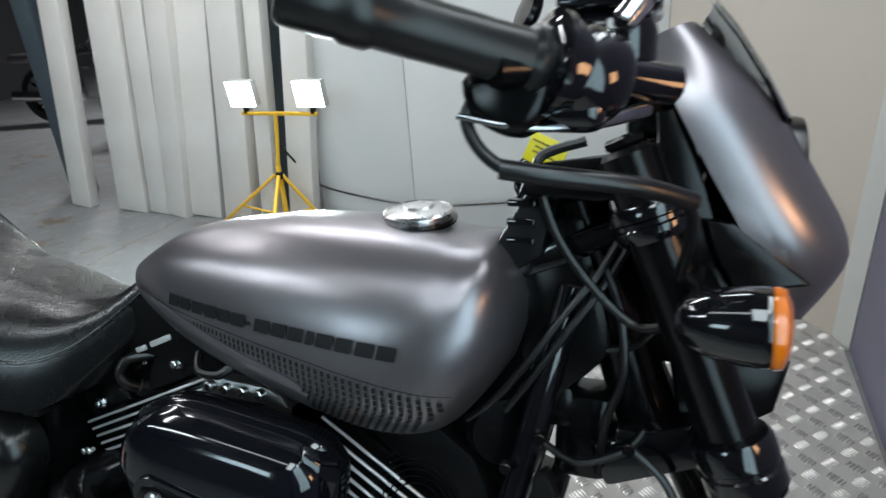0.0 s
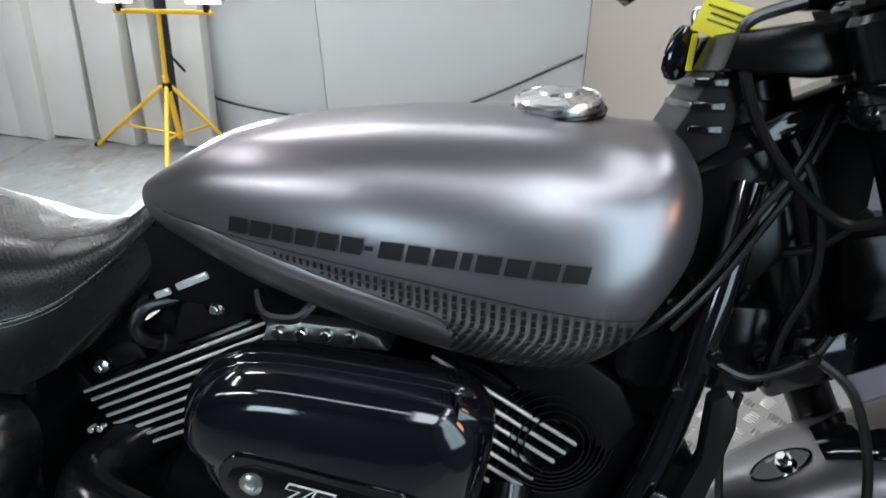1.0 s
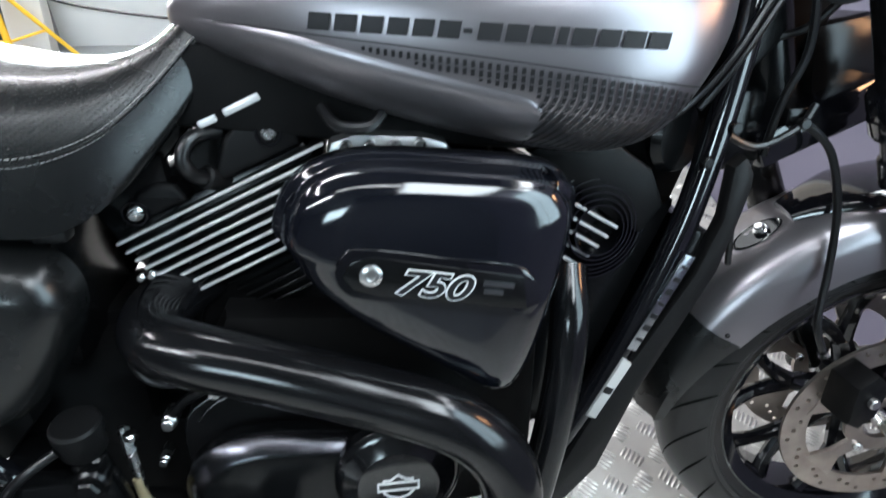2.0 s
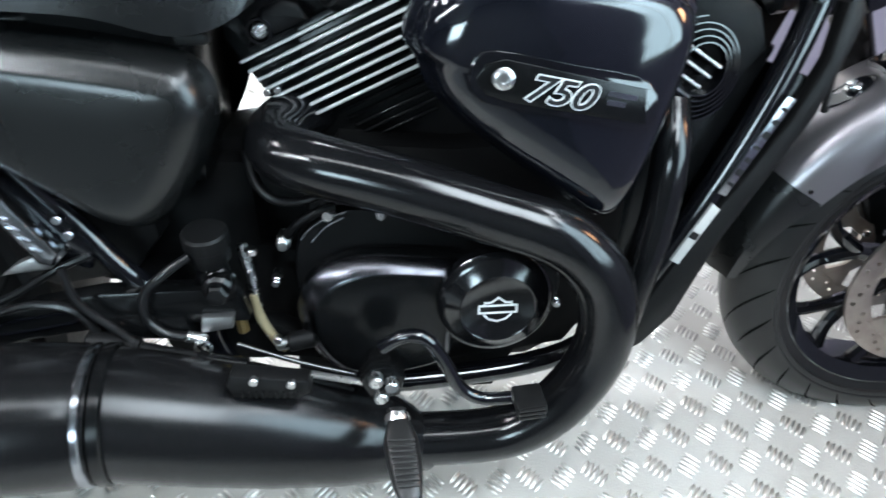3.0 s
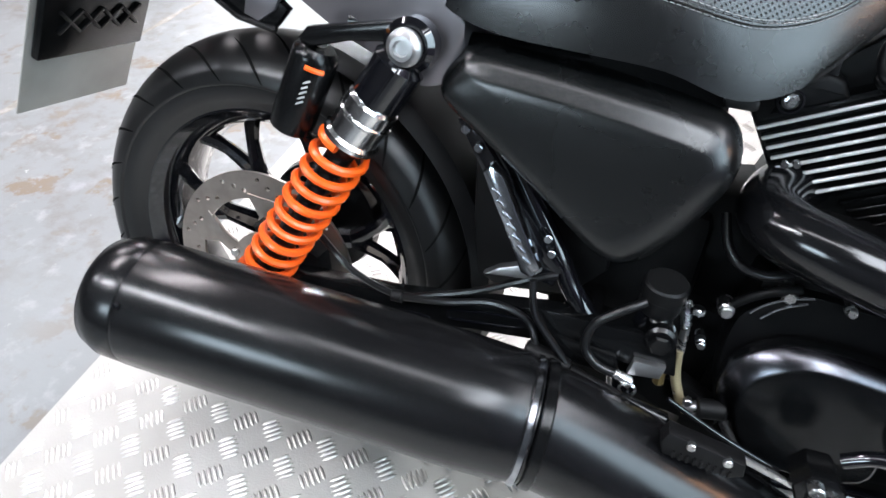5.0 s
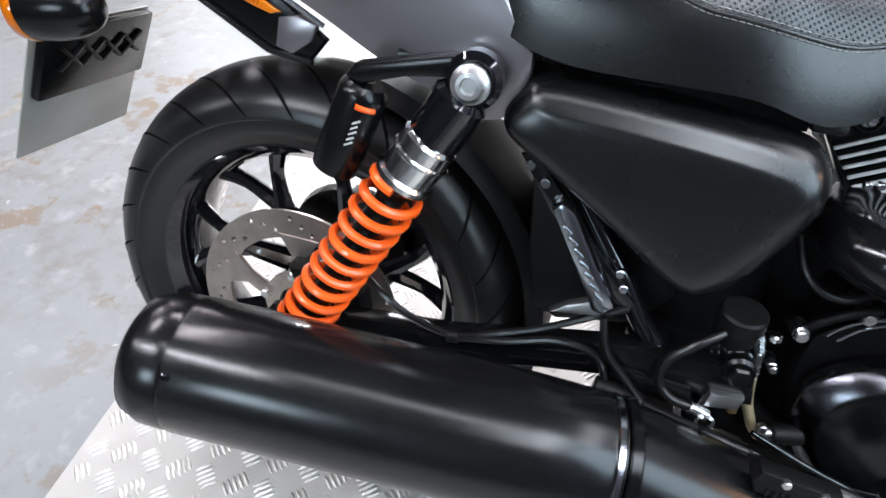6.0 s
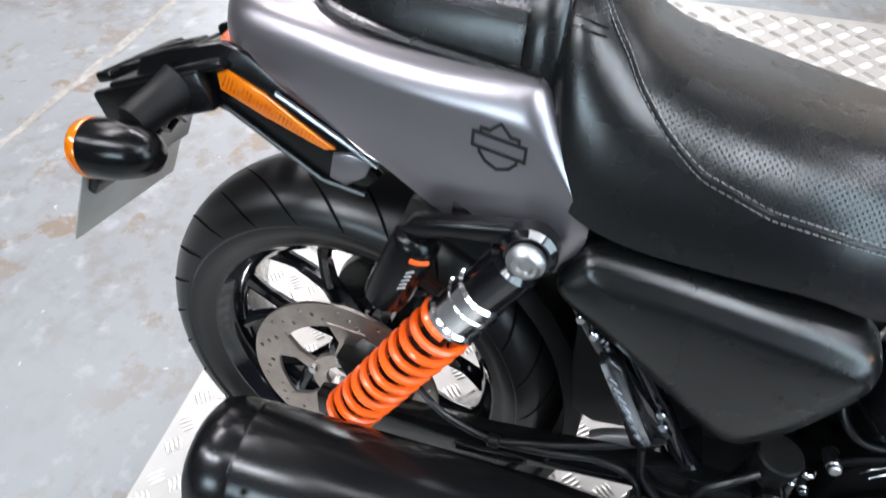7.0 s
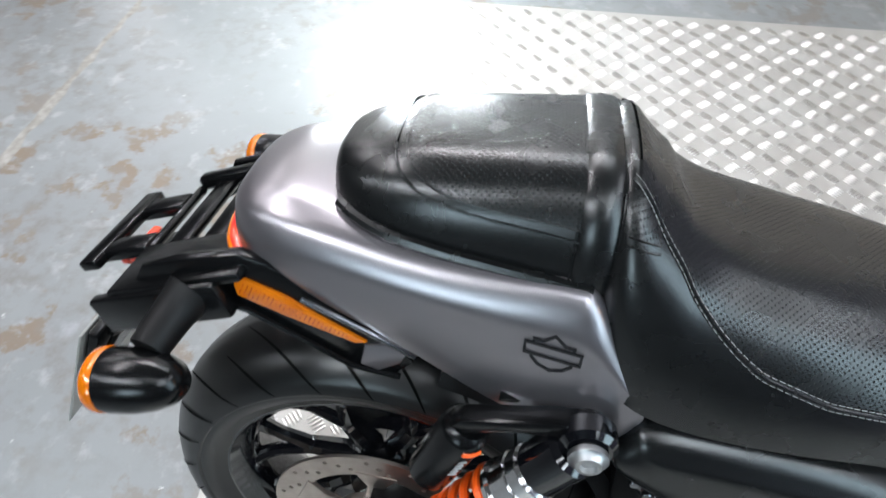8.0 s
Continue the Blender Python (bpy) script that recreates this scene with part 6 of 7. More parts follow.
for k in range(3):
    part("pad_rib", box((0, 0, 0), (0.030, 0.004, 0.004), 0.001, pose(0.870, -0.2425, 0.222 + 0.006 * k, 0, -6, 0)), RUBBER, bpad)
settle(0, 0, 0)
part("side_stand", tube([(0.78, 0.12, 0.20), (0.75, 0.20, 0.12), (0.70, 0.285, 0.085)], 0.011, 10), SATIN, bike, "black side stand")


# ---- front end ----
STEER = -7.0
FRONT = pose(1.592, 0.014, 0.290, 0, 0, STEER) @ pose(0, 0, 0, 3.5, 0, 0)
front_wheel = wheel("front_wheel", FRONT, 0.230, 0.125, 0.313, 7, "gloss black cast front wheel")
for s in (-1, 1):
    brake_disc(front_wheel, FRONT @ pose(0, s * 0.072, 0), 0.150, 0.112, 0.055, 5, "drilled steel front brake disc")


def leg_pair(s):
    """The top and bottom of one fork leg."""
    base = Vector((1.338, -0.088, 0.984)) if s < 0 else Vector((1.268, 0.105, 0.916))
    low = Vector((1.612, -0.078, 0.325)) if s < 0 else Vector((1.584, 0.109, 0.300))
    return base, low


for s in (-1, 1):
    settle(0, 0, 0)
    a, b = leg_pair(s)
    d = (b - a).normalized()
    leg = part("fork_leg", merge(rod(a - d * 0.06, a + d * (0.33 if s < 0 else 0.385), 0.0265, 28), rod(a + d * 0.30, a + d * 0.345, 0.030, 28) if s < 0 else lathe([(0.0265, 0.0), (0.028, 0.002), (0.028, 0.010), (0.022, 0.016)], aim(a + d * 0.372, d), 28)), SATIN, bike, "black upside-down fork leg")
    part("fork_slider", rod(a + d * 0.34, b, 0.0215, 24), GLOSS, leg)
    part("fork_foot", merge(rod(b - d * 0.10, b + d * 0.02, 0.028, 24), box(tuple(b), (0.06, 0.036, 0.06), 0.01)), SATIN, leg)
    part("fork_cap", rod(a - d * 0.06, a - d * 0.072, 0.020, 6), SATIN, leg)
    settle(0.055, 0, 0.016)
    cal = part("front_caliper", slab([(1.42, 0.31), (1.42, 0.37), (1.445, 0.39), (1.47, 0.37), (1.462, 0.32), (1.44, 0.30)], (-0.105 if s < 0 else 0.115), (-0.045 if s < 0 else 0.175), 0.008), WRINKLE, bike, "black front brake caliper")
    part("caliper_bolt", rod((1.443, -0.105 if s < 0 else 0.175, 0.35), (1.443, -0.114 if s < 0 else 0.184, 0.35), 0.008, 8), STEEL, cal)
settle(0, 0, 0)
part("front_axle", rod(FRONT @ Vector((0, -0.105, 0)), FRONT @ Vector((0, 0.105, 0)), 0.012, 16), STEEL, bike)
for t, h, nm in ((0.01, 0.034, "upper_triple_clamp"), (0.345, 0.056, "lower_triple_clamp")):
    (a, b), (c, d) = leg_pair(-1), leg_pair(1)
    p, q = a.lerp(b, t), c.lerp(d, t)
    axis = (b - a).normalized()
    mid = (p + q) / 2 - Vector((0.045, 0, 0))
    bits = [lathe([(0.026, -h / 2), (0.034, -h / 2), (0.037, -h / 2 + 0.006), (0.037, -0.004), (0.035, -0.002), (0.035, 0.002), (0.037, 0.004), (0.037, h / 2 - 0.006), (0.034, h / 2), (0.026, h / 2)], aim(v, axis), 28, True) for v in (p, q)]
    m = aim(mid + Vector((0.02, 0, 0)), axis)
    bits.append(box((0, 0, 0), (0.085, 0.17, h * 0.9), 0.008, m))
    part(nm, merge(*bits), GLOSS, bike, "glossy black fork clamp")
settle(-0.010, 0, 0.037)
part("headlamp_bracket", slab([(1.395, 0.70), (1.375, 0.80), (1.45, 0.815), (1.495, 0.79), (1.485, 0.735), (1.43, 0.695)], 0.0, 0.09, 0.012), SATIN, bike, "black lower headlamp bracket")
part("steering_head", rod((1.268, 0.012, 0.955), (1.362, 0.03, 0.70), 0.034, 24), SATIN, bike, "black steering head")
part("neck_gusset", slab([(1.20, 0.88), (1.262, 0.935), (1.285, 0.93), (1.325, 0.79), (1.26, 0.72), (1.215, 0.78)], -0.028, 0.045, 0.01), SATIN, bike)
part("neck_cover", slab([(1.195, 0.90), (1.225, 0.955), (1.255, 0.945), (1.245, 0.89), (1.215, 0.87)], -0.045, 0.055, 0.006), PLASTIC, bike)
for bz in (0.905, 0.925, 0.945):
    part("neck_rib", box((1.222, 0.0, bz), (0.03, 0.10, 0.008), 0.002), GLOSS, bike)
part("neck_bolt", rod((1.236, -0.03, 0.966), (1.236, -0.046, 0.966), 0.010, 12), STEEL, bike)
part("top_yoke_cover", slab([(1.222, 0.955), (1.23, 0.985), (1.36, 1.005), (1.40, 0.995), (1.385, 0.965), (1.30, 0.95)], -0.07, 0.10, 0.008), SATIN, bike, "black upper yoke")
for k in range(3):
    part("indicator_lamp_housing", box((1.335 + 0.018 * k, -0.02, 1.009 + 0.002 * k), (0.012, 0.05, 0.01), 0.003), GLOSS, bike)

# handlebar with right controls
settle(-0.004, 0, 0.054)
HB = [(1.312, 0.30, 1.075), (1.325, 0.20, 1.060), (1.340, 0.08, 1.045), (1.340, -0.06, 1.045), (1.325, -0.17, 1.045), (1.290, -0.255, 1.036), (1.250, -0.30, 1.030)]
part("handlebar", tube(HB, 0.0115, 14), SATIN, bike, "black drag handlebar")
for s in (-0.04, 0.06):
    part("bar_riser", box((1.338, s, 1.025), (0.045, 0.035, 0.06), 0.008), SATIN, bike)
g0, g1 = Vector((1.274, -0.272, 1.036)), Vector((1.148, -0.372, 1.066))
grip = part("right_grip", lathe([(0, 0), (0.020, 0), (0.0225, 0.004), (0.0225, 0.010), (0.0185, 0.014), (0.0178, 0.04), (0.0182, 0.085), (0.0182, 0.108), (0.0205, 0.112), (0.0205, 0.126), (0.0185, 0.130), (0.0190, 0.138), (0.0190, 0.160), (0.016, 0.164), (0, 0.165)], aim(g0, g1 - g0), 32), RUBBER, bike, "black rubber throttle grip")
gd = (g1 - g0).normalized()
sw = part("right_switch_housing", merge(lathe([(0, 0), (0.026, 0), (0.031, 0.003), (0.032, 0.012), (0.030, 0.018), (0.0305, 0.022), (0.032, 0.026), (0.031, 0.046), (0.026, 0.054), (0, 0.056)], aim(g0 + gd * 0.002, -gd), 32), lathe([(0.030, 0), (0.0345, 0.001), (0.0345, 0.006), (0.030, 0.007)], aim(g0, -gd), 32, True), box(tuple(g0 - gd * 0.025 + Vector((0, 0.0, -0.020))), (0.044, 0.038, 0.035), 0.013, None, 4)), GLOSS, bike, "black throttle and switch housing")
part("lower_housing", slab([(1.228, 1.032), (1.227, 1.008), (1.240, 0.996), (1.262, 0.990), (1.278, 1.004), (1.282, 1.03)], -0.288, -0.25, 0.010, 3, 3), SATIN, sw)
part("switch_button", box(tuple(g0 - gd * 0.03 + Vector((-0.03, -0.012, -0.01))), (0.012, 0.012, 0.008), 0.002), PLASTIC, sw)
mcyl = part("front_master_cylinder", merge(box((1.308, -0.20, 1.046), (0.066, 0.06, 0.072), 0.020, None, 4), rod((1.285, -0.25, 1.035), (1.355, -0.205, 1.028), 0.014, 16)), GLOSS, bike, "gloss black brake master cylinder")
part("reservoir_lid", box((1.308, -0.20, 1.082), (0.07, 0.064, 0.010), 0.004), GLOSS, mcyl)
part("gauge_housing", lathe([(0, 0), (0.028, 0), (0.042, 0.012), (0.046, 0.03), (0.044, 0.04), (0.040, 0.042), (0, 0.040)], aim((1.372, -0.01, 1.045), (-0.75, 0, 0.66)), 32), GLOSS, bike, "round black speedometer housing")
part("brake_lever", tube([(1.335, -0.215, 1.012), (1.305, -0.255, 1.000), (1.266, -0.282, 0.996), (1.224, -0.290, 1.003)], [0.007, 0.004, 0.0022, 0.0022], 10), DARK_CHROME, bike, "slim black brake lever")
part("throttle_cable", tube([(1.236, -0.275, 1.022), (1.227, -0.28, 1.004), (1.236, -0.28, 0.983), (1.256, -0.278, 0.969), (1.281, -0.27, 0.966), (1.335, -0.245, 0.960), (1.368, -0.215, 0.947), (1.374, -0.18, 0.92), (1.37, -0.13, 0.88)], 0.0045, 10), CABLE, bike, "bent black throttle cable")
part("cable_elbow", tube([(1.250, -0.279, 0.970), (1.281, -0.27, 0.966), (1.335, -0.245, 0.960), (1.372, -0.215, 0.949)], 0.0068, 12), CABLE, bike)
part("mirror_stem", merge(rod((1.318, -0.235, 1.065), (1.335, -0.225, 1.090), 0.009, 14), rod((1.335, -0.225, 1.090), (1.365, -0.21, 1.118), 0.008, 14)), CHROME, bike, "bright mirror stem clamp")
# left controls, seen over the tank
settle(-0.018, 0, 0.030)
part("left_switch_housing", slab([(1.181, 1.120), (1.214, 1.143), (1.250, 1.138), (1.262, 1.080), (1.216, 1.050), (1.185, 1.072)], 0.335, 0.385, 0.008), SATIN, bike, "black left switch housing")
part("switch_ring", lathe([(0.020, -0.004), (0.026, -0.003), (0.026, 0.003), (0.020, 0.004)], aim((1.236, 0.345, 1.10), (-0.6, 0.75, 0.25)), 24, True), SATIN, bike)
part("left_grip", rod((1.255, 0.36, 1.095), (1.29, 0.31, 1.08), 0.017, 20), RUBBER, bike, "black rubber left grip")
part("clutch_lever", tube([(1.205, 0.41, 1.108), (1.172, 0.42, 1.112), (1.150, 0.42, 1.117)], [0.0075, 0.0075, 0.0085], 12), ALU, bike, "aluminium clutch lever end")
part("mirror_arm", tube([(1.152, 0.42, 1.121), (1.170, 0.42, 1.140), (1.184, 0.42, 1.165), (1.187, 0.42, 1.192), (1.178, 0.42, 1.205)], 0.0065, 10), SATIN, bike, "black left mirror arm")
part("left_mirror", lathe([(0, 0), (0.030, 0.0), (0.040, 0.006), (0.042, 0.014), (0.036, 0.022), (0, 0.026)], aim((1.140, 0.42, 1.235), (-0.7, -0.5, 0.3)), 28), SATIN, bike, "round black left mirror")

# key with fob and tag hangs from the lock
key = tagged(new("ignition_key"), "ignition key with black fob and yellow paper tag", "key")
key.matrix_world = LEANED
settle(-0.018, 0, 0.026)
part("key_blade", box((1.230, 0.025, 1.012), (0.006, 0.004, 0.022), 0.001), STEEL, key)
part("key_fob", lathe([(0, 0), (0.008, 0.002), (0.0135, 0.012), (0.0145, 0.028), (0.0125, 0.044), (0.006, 0.052), (0, 0.053)], pose(1.226, 0.030, 1.007, 0, 180 + 14, 0) @ Matrix.Diagonal((1, 0.42, 1, 1)), 24), GLOSS, key, "glossy black oval fob")
part("paper_tag", box((0, 0, 0), (0.050, 0.0012, 0.032), 0.0004, pose(1.246, -0.010, 1.008, -8, 20, -25)), TAG, key, "bright yellow paper tag")
for k in range(4):
    part("print_bar", box((0, 0, 0), (0.034 - 0.006 * (k % 2), 0.0004, 0.0016), 0, pose(1.2456, -0.0109, 1.0165 - 0.0062 * k, -8, 20, -25)), INK, key)
part("tag_tail", box((0, 0, 0), (0.006, 0.0012, 0.034), 0.0004, pose(1.228, 0.020, 0.982, 0, 4, 0)), TAG, key)
part("tag_loop", tube([(1.228, 0.028, 1.006), (1.224, 0.02, 1.018), (1.232, 0.010, 1.020)], 0.0012, 6), STEEL, key)

# headlamp cowl
settle(-0.014, 0, 0.042)
def cowl_point(u, v):
    """u runs down the cowl, v round it from the right side to the left."""
    spine = interp(u, smooth_table([(0.0, 1.385, 1.118), (0.25, 1.450, 1.050), (0.5, 1.500, 0.975), (0.75, 1.532, 0.905), (1.0, 1.500, 0.838)]))
    back = interp(u, smooth_table([(0.0, 1.345, 1.098), (0.25, 1.366, 1.050), (0.5, 1.402, 0.985), (0.75, 1.440, 0.920), (1.0, 1.462, 0.858)]))
    half = interp(u, smooth_table([(0.0, 0.085), (0.25, 0.118), (0.5, 0.125), (0.75, 0.118), (1.0, 0.085)]))[0]
    a = math.pi * v
    c, s = math.cos(a), math.sin(a)
    return Vector((back[0] + (spine[0] - back[0]) * s ** 0.75, 0.025 - half * math.copysign(abs(c) ** 0.8, c), back[1] + (spine[1] - back[1]) * s ** 0.75))


outer = [[cowl_point(i / 20, j / 28) for j in range(29)] for i in range(21)]
inner = [[p + Vector((-0.006, 0, -0.002)) for p in row] for row in outer]
co = skin([o + i[::-1] for o, i in zip(outer, inner)])
cowl = part("headlamp_cowl", co, PAINT, bike, "satin charcoal headlamp cowl", 50)
part("cowl_cheek", slab([(1.399, 0.938), (1.42, 0.936), (1.484, 0.888), (1.428, 0.876), (1.408, 0.911)], -0.108, -0.07, 0.004), SATIN, cowl)
lip = [[cowl_point(u, v) + Vector((0.004 + h * 0.5, 0, 0.003 + h)) for v in arc(0.30, 0.70, 12)] for u, h in ((0.0, 0.020), (0.10, 0.016), (0.22, 0.008), (0.34, 0.0), (0.34, -0.004), (0.22, 0.003), (0.10, 0.011), (0.0, 0.015))]
part("wind_deflector", skin(lip, False, False), GLOSS, cowl, "dark deflector lip")
part("headlamp", lathe([(0, 0), (0.05, 0), (0.075, 0.02), (0.082, 0.06), (0.080, 0.08), (0, 0.08)], aim((1.40, 0.02, 0.955), (1, 0, -0.05)), 36), SATIN, bike, "black headlamp shell")
part("cowl_bracket", slab([(1.352, 1.03), (1.375, 1.035), (1.43, 0.87), (1.41, 0.84), (1.375, 0.86), (1.36, 0.95)], -0.088, -0.070, 0.006), SATIN, bike, "black cowl bracket")
settle(-0.010, 0, 0.053)
for s in (-1, 1):
    c0, c1 = Vector((1.372, 0.0 + s * 0.185, 0.858)), Vector((1.46, 0.0 + s * 0.195, 0.862))
    ind = part("front_indicator", lathe([(0, 0), (0.012, 0.002), (0.020, 0.010), (0.026, 0.026), (0.0295, 0.048), (0.030, 0.062), (0.029, 0.066), (0, 0.066)], aim(c0, c1 - c0), 36), GLOSS, bike, "black bullet indicator with an amber lens")
    part("lens", lathe([(0.0295, 0.066), (0.0305, 0.068), (0.0290, 0.074), (0.02, 0.078), (0, 0.080)], aim(c0, c1 - c0), 36), AMBER, ind, "amber indicator lens")
    part("stalk", tube([(1.395, s * 0.10, 0.872), (1.398, s * 0.14, 0.866), (1.400, s * 0.17, 0.862)], 0.014, 12, 4), SATIN, ind)

# front fender
settle(0, 0, 0)


def fender(a0, a1, n, r, mat, name, label, extra=0.0):
    rings = []
    for i in range(n + 1):
        a = radians(a0 + (a1 - a0) * i / n)
        row = []
        dp = interp(math.degrees(a), ((48, 0.080), (130, 0.088), (150, 0.080), (165, 0.055), (178, 0.032)))[0]
        for y, e in ((-0.076, -dp), (-0.079, -dp * 0.5), (-0.071, -0.016), (-0.044, -0.002), (0, 0.003), (0.044, -0.002), (0.071, -0.016), (0.079, -dp * 0.5), (0.076, -dp), (0.072, -dp), (0.067, -0.020), (0, -0.002), (-0.067, -0.020), (-0.072, -dp)):
            rr = r + e + extra
            row.append(FRONT @ Vector((rr * math.cos(a), y * (1 + extra * 4), rr * math.sin(a))))
        rings.append(row)
    return part(name, skin(rings), mat, bike, label, 50)


fen = fender(151, 48, 30, 0.362, PAINT, "front_fender", "satin charcoal front fender")
fender(178, 150.4, 8, 0.363, COVER, "fender_tip", "black rear fender extension", 0.001)
part("fender_screw", rod(FRONT @ Vector((-0.272, -0.077, 0.162)), FRONT @ Vector((-0.272, -0.0815, 0.162)), 0.0035, 10), SATIN, fen)
recess = []
for f in (1.0, 0.93, 0.80, 0.45):
    ring_ = []
    for k in range(28):
        a = 2 * math.pi * k / 28
        th = radians(129 + 5.6 * f * math.cos(a))
        h = -0.012 + 0.019 * f * math.sin(a)
        rr = 0.362 + (0.0035 if f == 1.0 else 0.0045 if f > 0.9 else 0.0015) - 0.006 * (abs(h) / 0.044) ** 2
        ring_.append(FRONT @ Vector((rr * math.cos(th), h, rr * math.sin(th))))
    recess.append(ring_)
boss = part("fender_boss", skin(recess), GLOSS, fen, "gloss black oval recess round a bright bolt", 50)
q = FRONT @ Vector((0.364 * math.cos(radians(128)), -0.013, 0.364 * math.sin(radians(128))))
up_ = FRONT.to_3x3() @ Vector((math.cos(radians(128)), -0.1, math.sin(radians(128))))
part("fender_bolt", merge(rod(q, q + up_ * 0.006, 0.0105, 20), rod(q + up_ * 0.004, q + up_ * 0.012, 0.007, 6)), CHROME, boss)

# fork brace over the crown of the fender
brace = []
for i in range(23):
    a = radians(122 - 74 * i / 22)
    k = min(1.0, i / 4.0)
    brace.append([FRONT @ Vector(((0.362 + e) * math.cos(a), y * (0.45 + 0.55 * k), (0.362 + e) * math.sin(a))) for y, e in ((-0.058, -0.004), (-0.054, 0.006), (-0.040, 0.011), (0, 0.013), (0.040, 0.011), (0.054, 0.006), (0.058, -0.004), (0, 0.004))])
part("fork_brace", skin(brace), GLOSS, bike, "gloss black fork brace over the fender", 50)

# radiator and shrouds
settle(0.010, 0.013, 0.010)
part("regulator", slab([(1.03, 0.32), (1.03, 0.50), (1.08, 0.60), (1.14, 0.64), (1.20, 0.63), (1.12, 0.42), (1.07, 0.30)], -0.05, 0.09, 0.015), SATIN, bike, "black electrical box ahead of the engine")
part("radiator", box((0, 0, 0), (0.035, 0.20, 0.30), 0.006, pose(1.175, 0.02, 0.46, 0, 20, 0)), SATIN, bike, "black radiator between the frame tubes")
for s in (-1, 1):
    part("radiator_shroud", slab([(1.232, 0.686), (1.245, 0.698), (1.258, 0.679), (1.259, 0.660), (1.249, 0.610), (1.237, 0.558), (1.200, 0.478), (1.160, 0.393), (1.139, 0.332), (1.118, 0.270), (1.080, 0.222), (1.03, 0.190), (1.035, 0.222), (1.064, 0.270), (1.093, 0.338), (1.123, 0.398), (1.166, 0.474), (1.208, 0.554), (1.231, 0.624)], s * 0.085 if s > 0 else -0.098, s * 0.065 if s > 0 else -0.075, 0.005), PLASTIC, bike, "matt dark grey radiator side shroud")
stk = part("warning_label", slab([(1.133, 0.446), (1.145, 0.437), (1.106, 0.357), (1.094, 0.363)], -0.0995, -0.094, 0.0004), WHITE_INK, bike, "white warning label with a dark outline mark")
part("label_mark", box((0, 0, 0), (0.010, 0.0006, 0.012), 0, Matrix.Translation((1.118, -0.0998, 0.400)) @ pose(0, 0, 0, 0, -64, 0)), INK, stk)
worn = part("worn_label", slab([(1.192, 0.583), (1.205, 0.579), (1.148, 0.455), (1.136, 0.460)], -0.0985, -0.094, 0.0004), DARK_CHROME, bike, "worn silver label with scraped print")
for k in range(7):
    part("print_bar", box((0, 0, 0), (0.004 + 0.002 * (k % 3), 0.0006, 0.009), 0, Matrix.Translation((1.193 - 0.0072 * k, -0.0988, 0.567 - 0.0158 * k)) @ pose(0, 0, 0, 0, -64, 0)), INK, worn)
settle(0.014, 0.015, 0.02)
part("sump", slab([(0.62, 0.20), (0.66, 0.165), (0.92, 0.16), (0.99, 0.20), (0.97, 0.25), (0.64, 0.25)], -0.05, 0.08, 0.015), WRINKLE, bike)
part("horn", lathe([(0, 0), (0.04, 0), (0.046, 0.012), (0.04, 0.022), (0, 0.024)], aim((1.18, -0.03, 0.70), (0.5, -1, 0)), 28), SATIN, bike)
part("ignition_coil", box((1.225, 0.0, 0.735), (0.07, 0.08, 0.05), 0.01), SATIN, bike)
part("wiring_block", box((1.27, 0.0, 0.70), (0.06, 0.07, 0.10), 0.012), SATIN, bike)

part("front_engine_cover", slab([(1.10, 0.52), (1.12, 0.70), (1.17, 0.80), (1.235, 0.82), (1.245, 0.76), (1.20, 0.62), (1.15, 0.50)], -0.03, 0.05, 0.008), CAST, bike, "rough black cover behind the down tubes")
# block added to hide the far indicator and darken gaps round the fork
part("steering_gap_filler", box((1.345, 0.06, 0.865), (0.08, 0.13, 0.16), 0.02), CAST, bike, "dark filler block behind the headlamp")
# loose cables round the steering head
settle(-0.010, 0, 0.036)
for pts, r in (([(1.285, -0.05, 1.01), (1.243, -0.055, 0.995), (1.241, -0.055, 0.970), (1.262, -0.055, 0.915), (1.30, -0.055, 0.865), (1.342, -0.06, 0.832), (1.372, -0.075, 0.838), (1.395, -0.085, 0.846)], 0.0052),
               ([(1.33, -0.03, 0.93), (1.305, -0.05, 0.88), (1.27, -0.06, 0.83), (1.235, -0.068, 0.775), (1.20, -0.065, 0.73), (1.17, -0.05, 0.70)], 0.0042),
               ([(1.338, -0.03, 0.92), (1.312, -0.045, 0.87), (1.28, -0.055, 0.82), (1.245, -0.06, 0.765), (1.215, -0.055, 0.72)], 0.0042),
               ([(1.30, -0.04, 0.90), (1.325, -0.05, 0.85), (1.335, -0.05, 0.78), (1.32, -0.045, 0.72), (1.315, -0.04, 0.66)], 0.0048),
               ([(1.345, -0.055, 0.702), (1.385, -0.06, 0.668), (1.41, -0.065, 0.60), (1.418, -0.07, 0.52), (1.41, -0.085, 0.45), (1.425, -0.09, 0.41)], 0.0048),
               ([(1.37, -0.05, 0.84), (1.34, -0.03, 0.80), (1.29, -0.02, 0.79), (1.25, -0.03, 0.80)], 0.0046),
               ([(1.395, -0.10, 0.846), (1.41, -0.13, 0.858), (1.40, -0.15, 0.862)], 0.004),
               ([(1.24, -0.05, 0.70), (1.29, -0.055, 0.675), (1.34, -0.055, 0.695), (1.36, -0.05, 0.72)], 0.0045),
               ([(1.285, -0.06, 0.66), (1.275, -0.065, 0.60), (1.285, -0.06, 0.53)], 0.0042)):
    part("control_cable", tube(pts, r, 8), CABLE, bike)
for p in ((1.345, -0.05, 0.70), (1.255, -0.06, 0.70), (1.222, -0.07, 0.665)):
    part("banjo_bolt", rod(p, Vector(p) + Vector((0, -0.012, 0)), 0.007, 8), SATIN, bike)
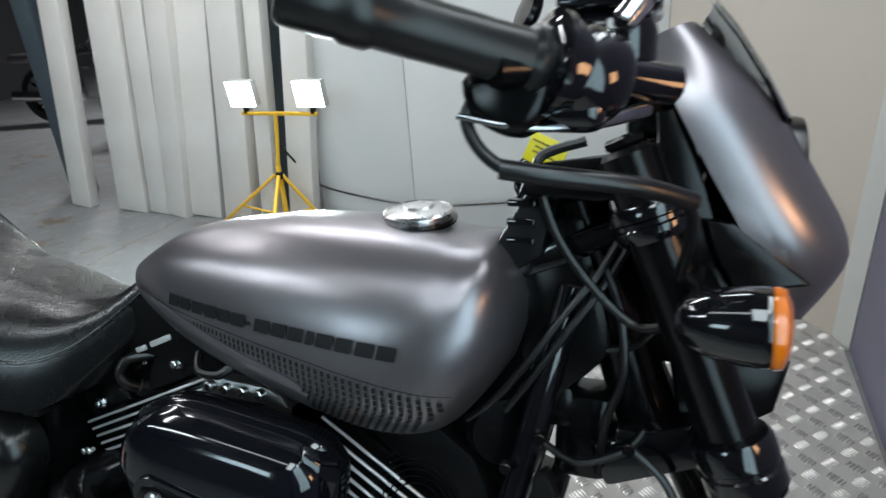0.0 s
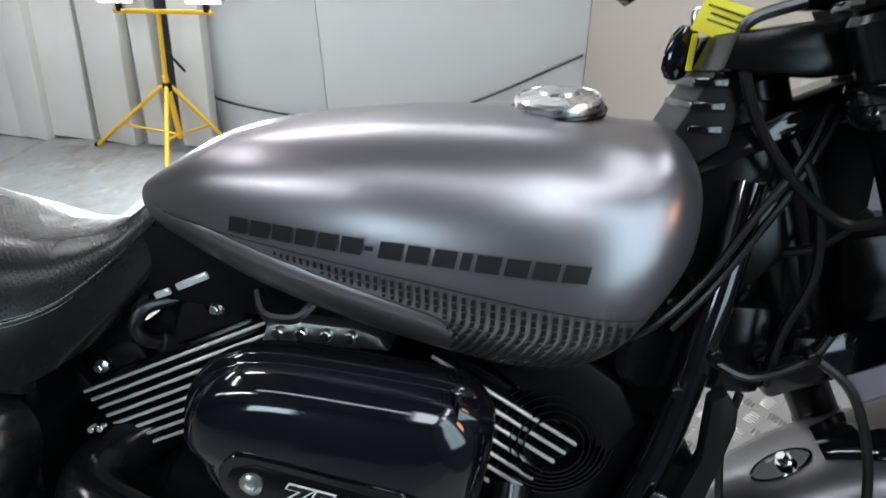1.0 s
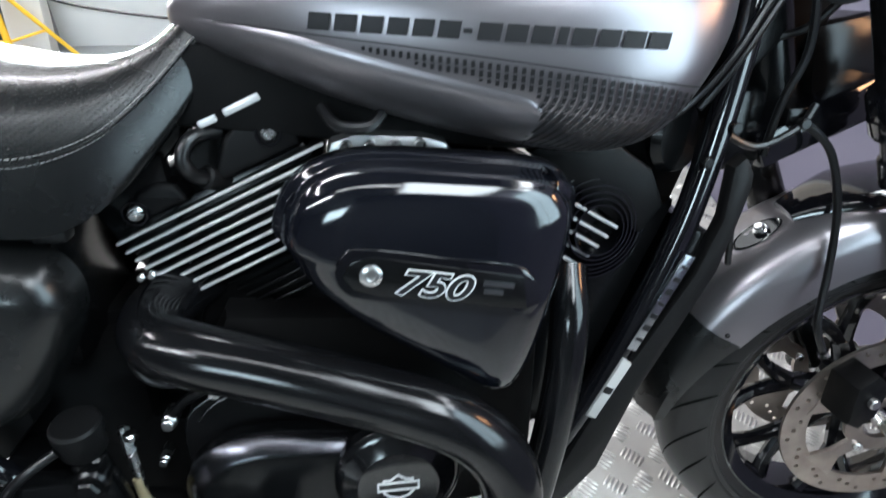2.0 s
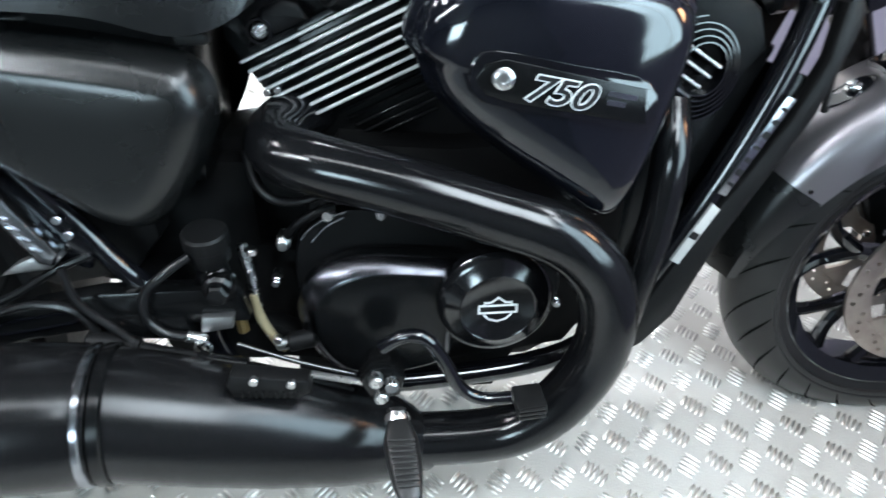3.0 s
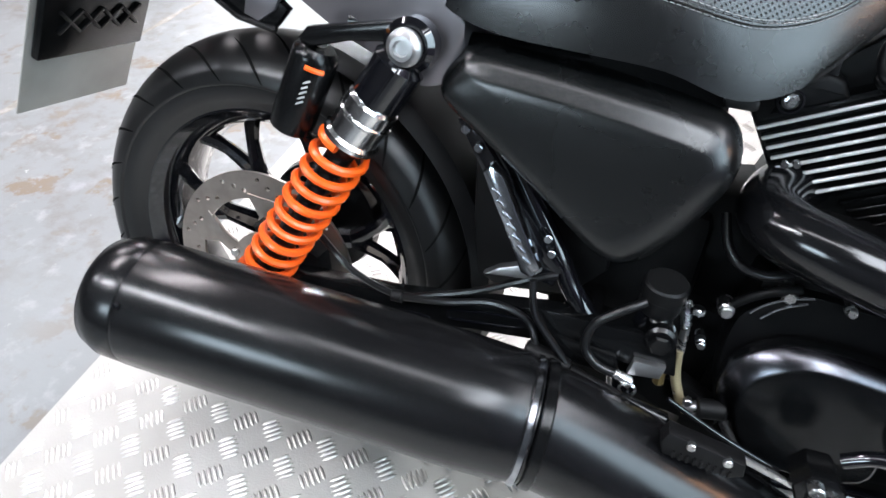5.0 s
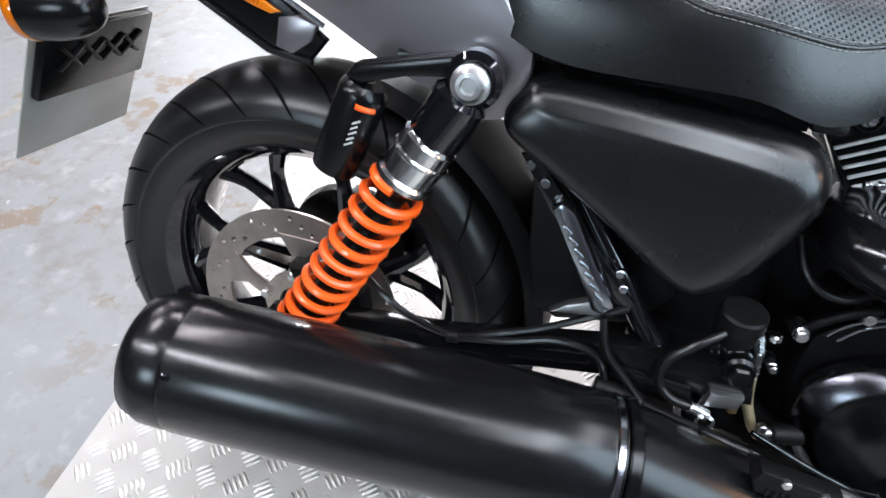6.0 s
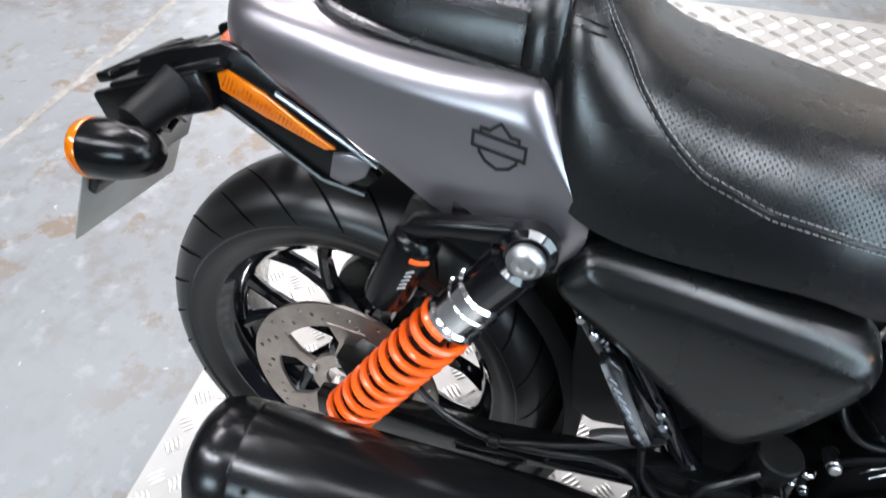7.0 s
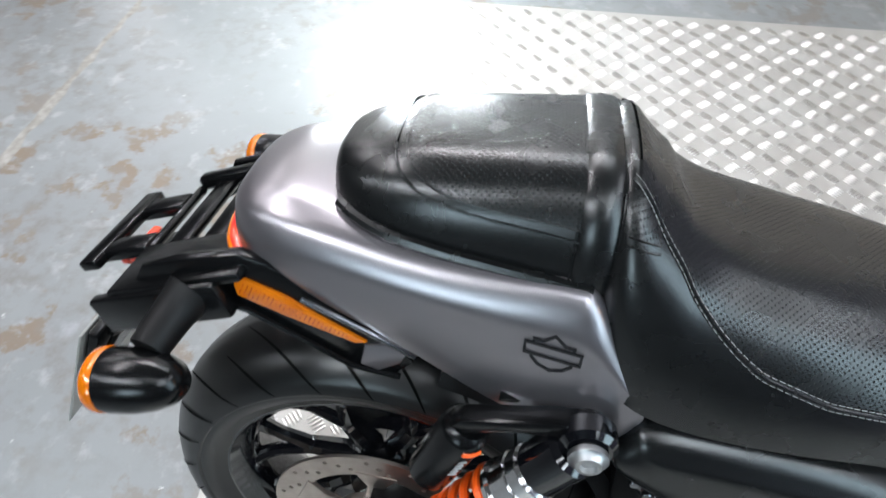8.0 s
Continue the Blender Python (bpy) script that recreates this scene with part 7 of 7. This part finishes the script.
part("brake_line_block", box((1.345, -0.035, 0.705), (0.03, 0.025, 0.022), 0.004), SATIN, bike)

settle(0, 0, 0)


# ---- parked motorcycles behind the boards ----
def parked_bike(m):
    ob = tagged(new("parked_motorcycle"), "dark parked motorcycle standing in the unlit storage area", "motorcycle", "parked motorcycles")
    for x in (0.0, 1.45):
        w = part("wheel", lathe([(0.24, -0.05), (0.31, -0.045), (0.33, 0.0), (0.31, 0.045), (0.24, 0.05)], pose(x, 0, 0.33, 90, 0, 0), 40, True), RUBBER, ob)
        part("rim", merge(*[box((0, 0, 0), (0.46, 0.03, 0.02), 0.004, pose(x, 0, 0.33, 0, k * 36, 0)) for k in range(5)]), SATIN, w)
    part("engine", box((0.75, 0, 0.45), (0.5, 0.3, 0.35), 0.05), ALU, ob)
    part("tank", skin([[Vector((x, w * math.cos(a), z + h * math.sin(a))) for a in arc(0, 2 * math.pi * 15 / 16, 15)] for x, w, z, h in ((0.6, 0.04, 0.84, 0.04), (0.75, 0.12, 0.86, 0.1), (0.95, 0.15, 0.88, 0.13), (1.1, 0.12, 0.87, 0.1), (1.15, 0.05, 0.86, 0.05))]), PAINT, ob)
    part("seat", box((0.3, 0, 0.8), (0.6, 0.26, 0.1), 0.04), LEATHER, ob)
    part("tail", box((-0.1, 0, 0.75), (0.45, 0.2, 0.1), 0.04), PAINT, ob)
    part("fork", merge(rod((1.45, -0.1, 0.33), (1.2, -0.1, 1.0), 0.03), rod((1.45, 0.1, 0.33), (1.2, 0.1, 1.0), 0.03)), CHROME, ob)
    part("handlebar", tube([(1.0, -0.38, 1.08), (1.18, -0.2, 1.05), (1.18, 0.2, 1.05), (1.0, 0.38, 1.08)], 0.014, 10), SATIN, ob)
    part("headlamp", lathe([(0, 0), (0.07, 0), (0.09, 0.06), (0.08, 0.14), (0, 0.15)], aim((1.28, 0, 0.9), (1, 0, 0)), 28), CHROME, ob)
    part("muffler", rod((-0.3, -0.2, 0.36), (0.5, -0.18, 0.3), 0.06, 24), CHROME, ob)
    ob.matrix_world = m
    return ob


pb = parked_bike(pose(-5.7, 4.5, -0.006, 0, 0, 20))
copy_thing(pb, pose(-4.4, 4.95, -0.006, 0, 0, 25))
copy_thing(pb, pose(-3.7, 4.0, -0.006, 0, 0, 30))
copy_thing(pb, pose(-2.95, 4.7, -0.006, 0, 0, 15))
copy_thing(pb, pose(-1.75, 4.85, -0.006, 0, 0, 20))
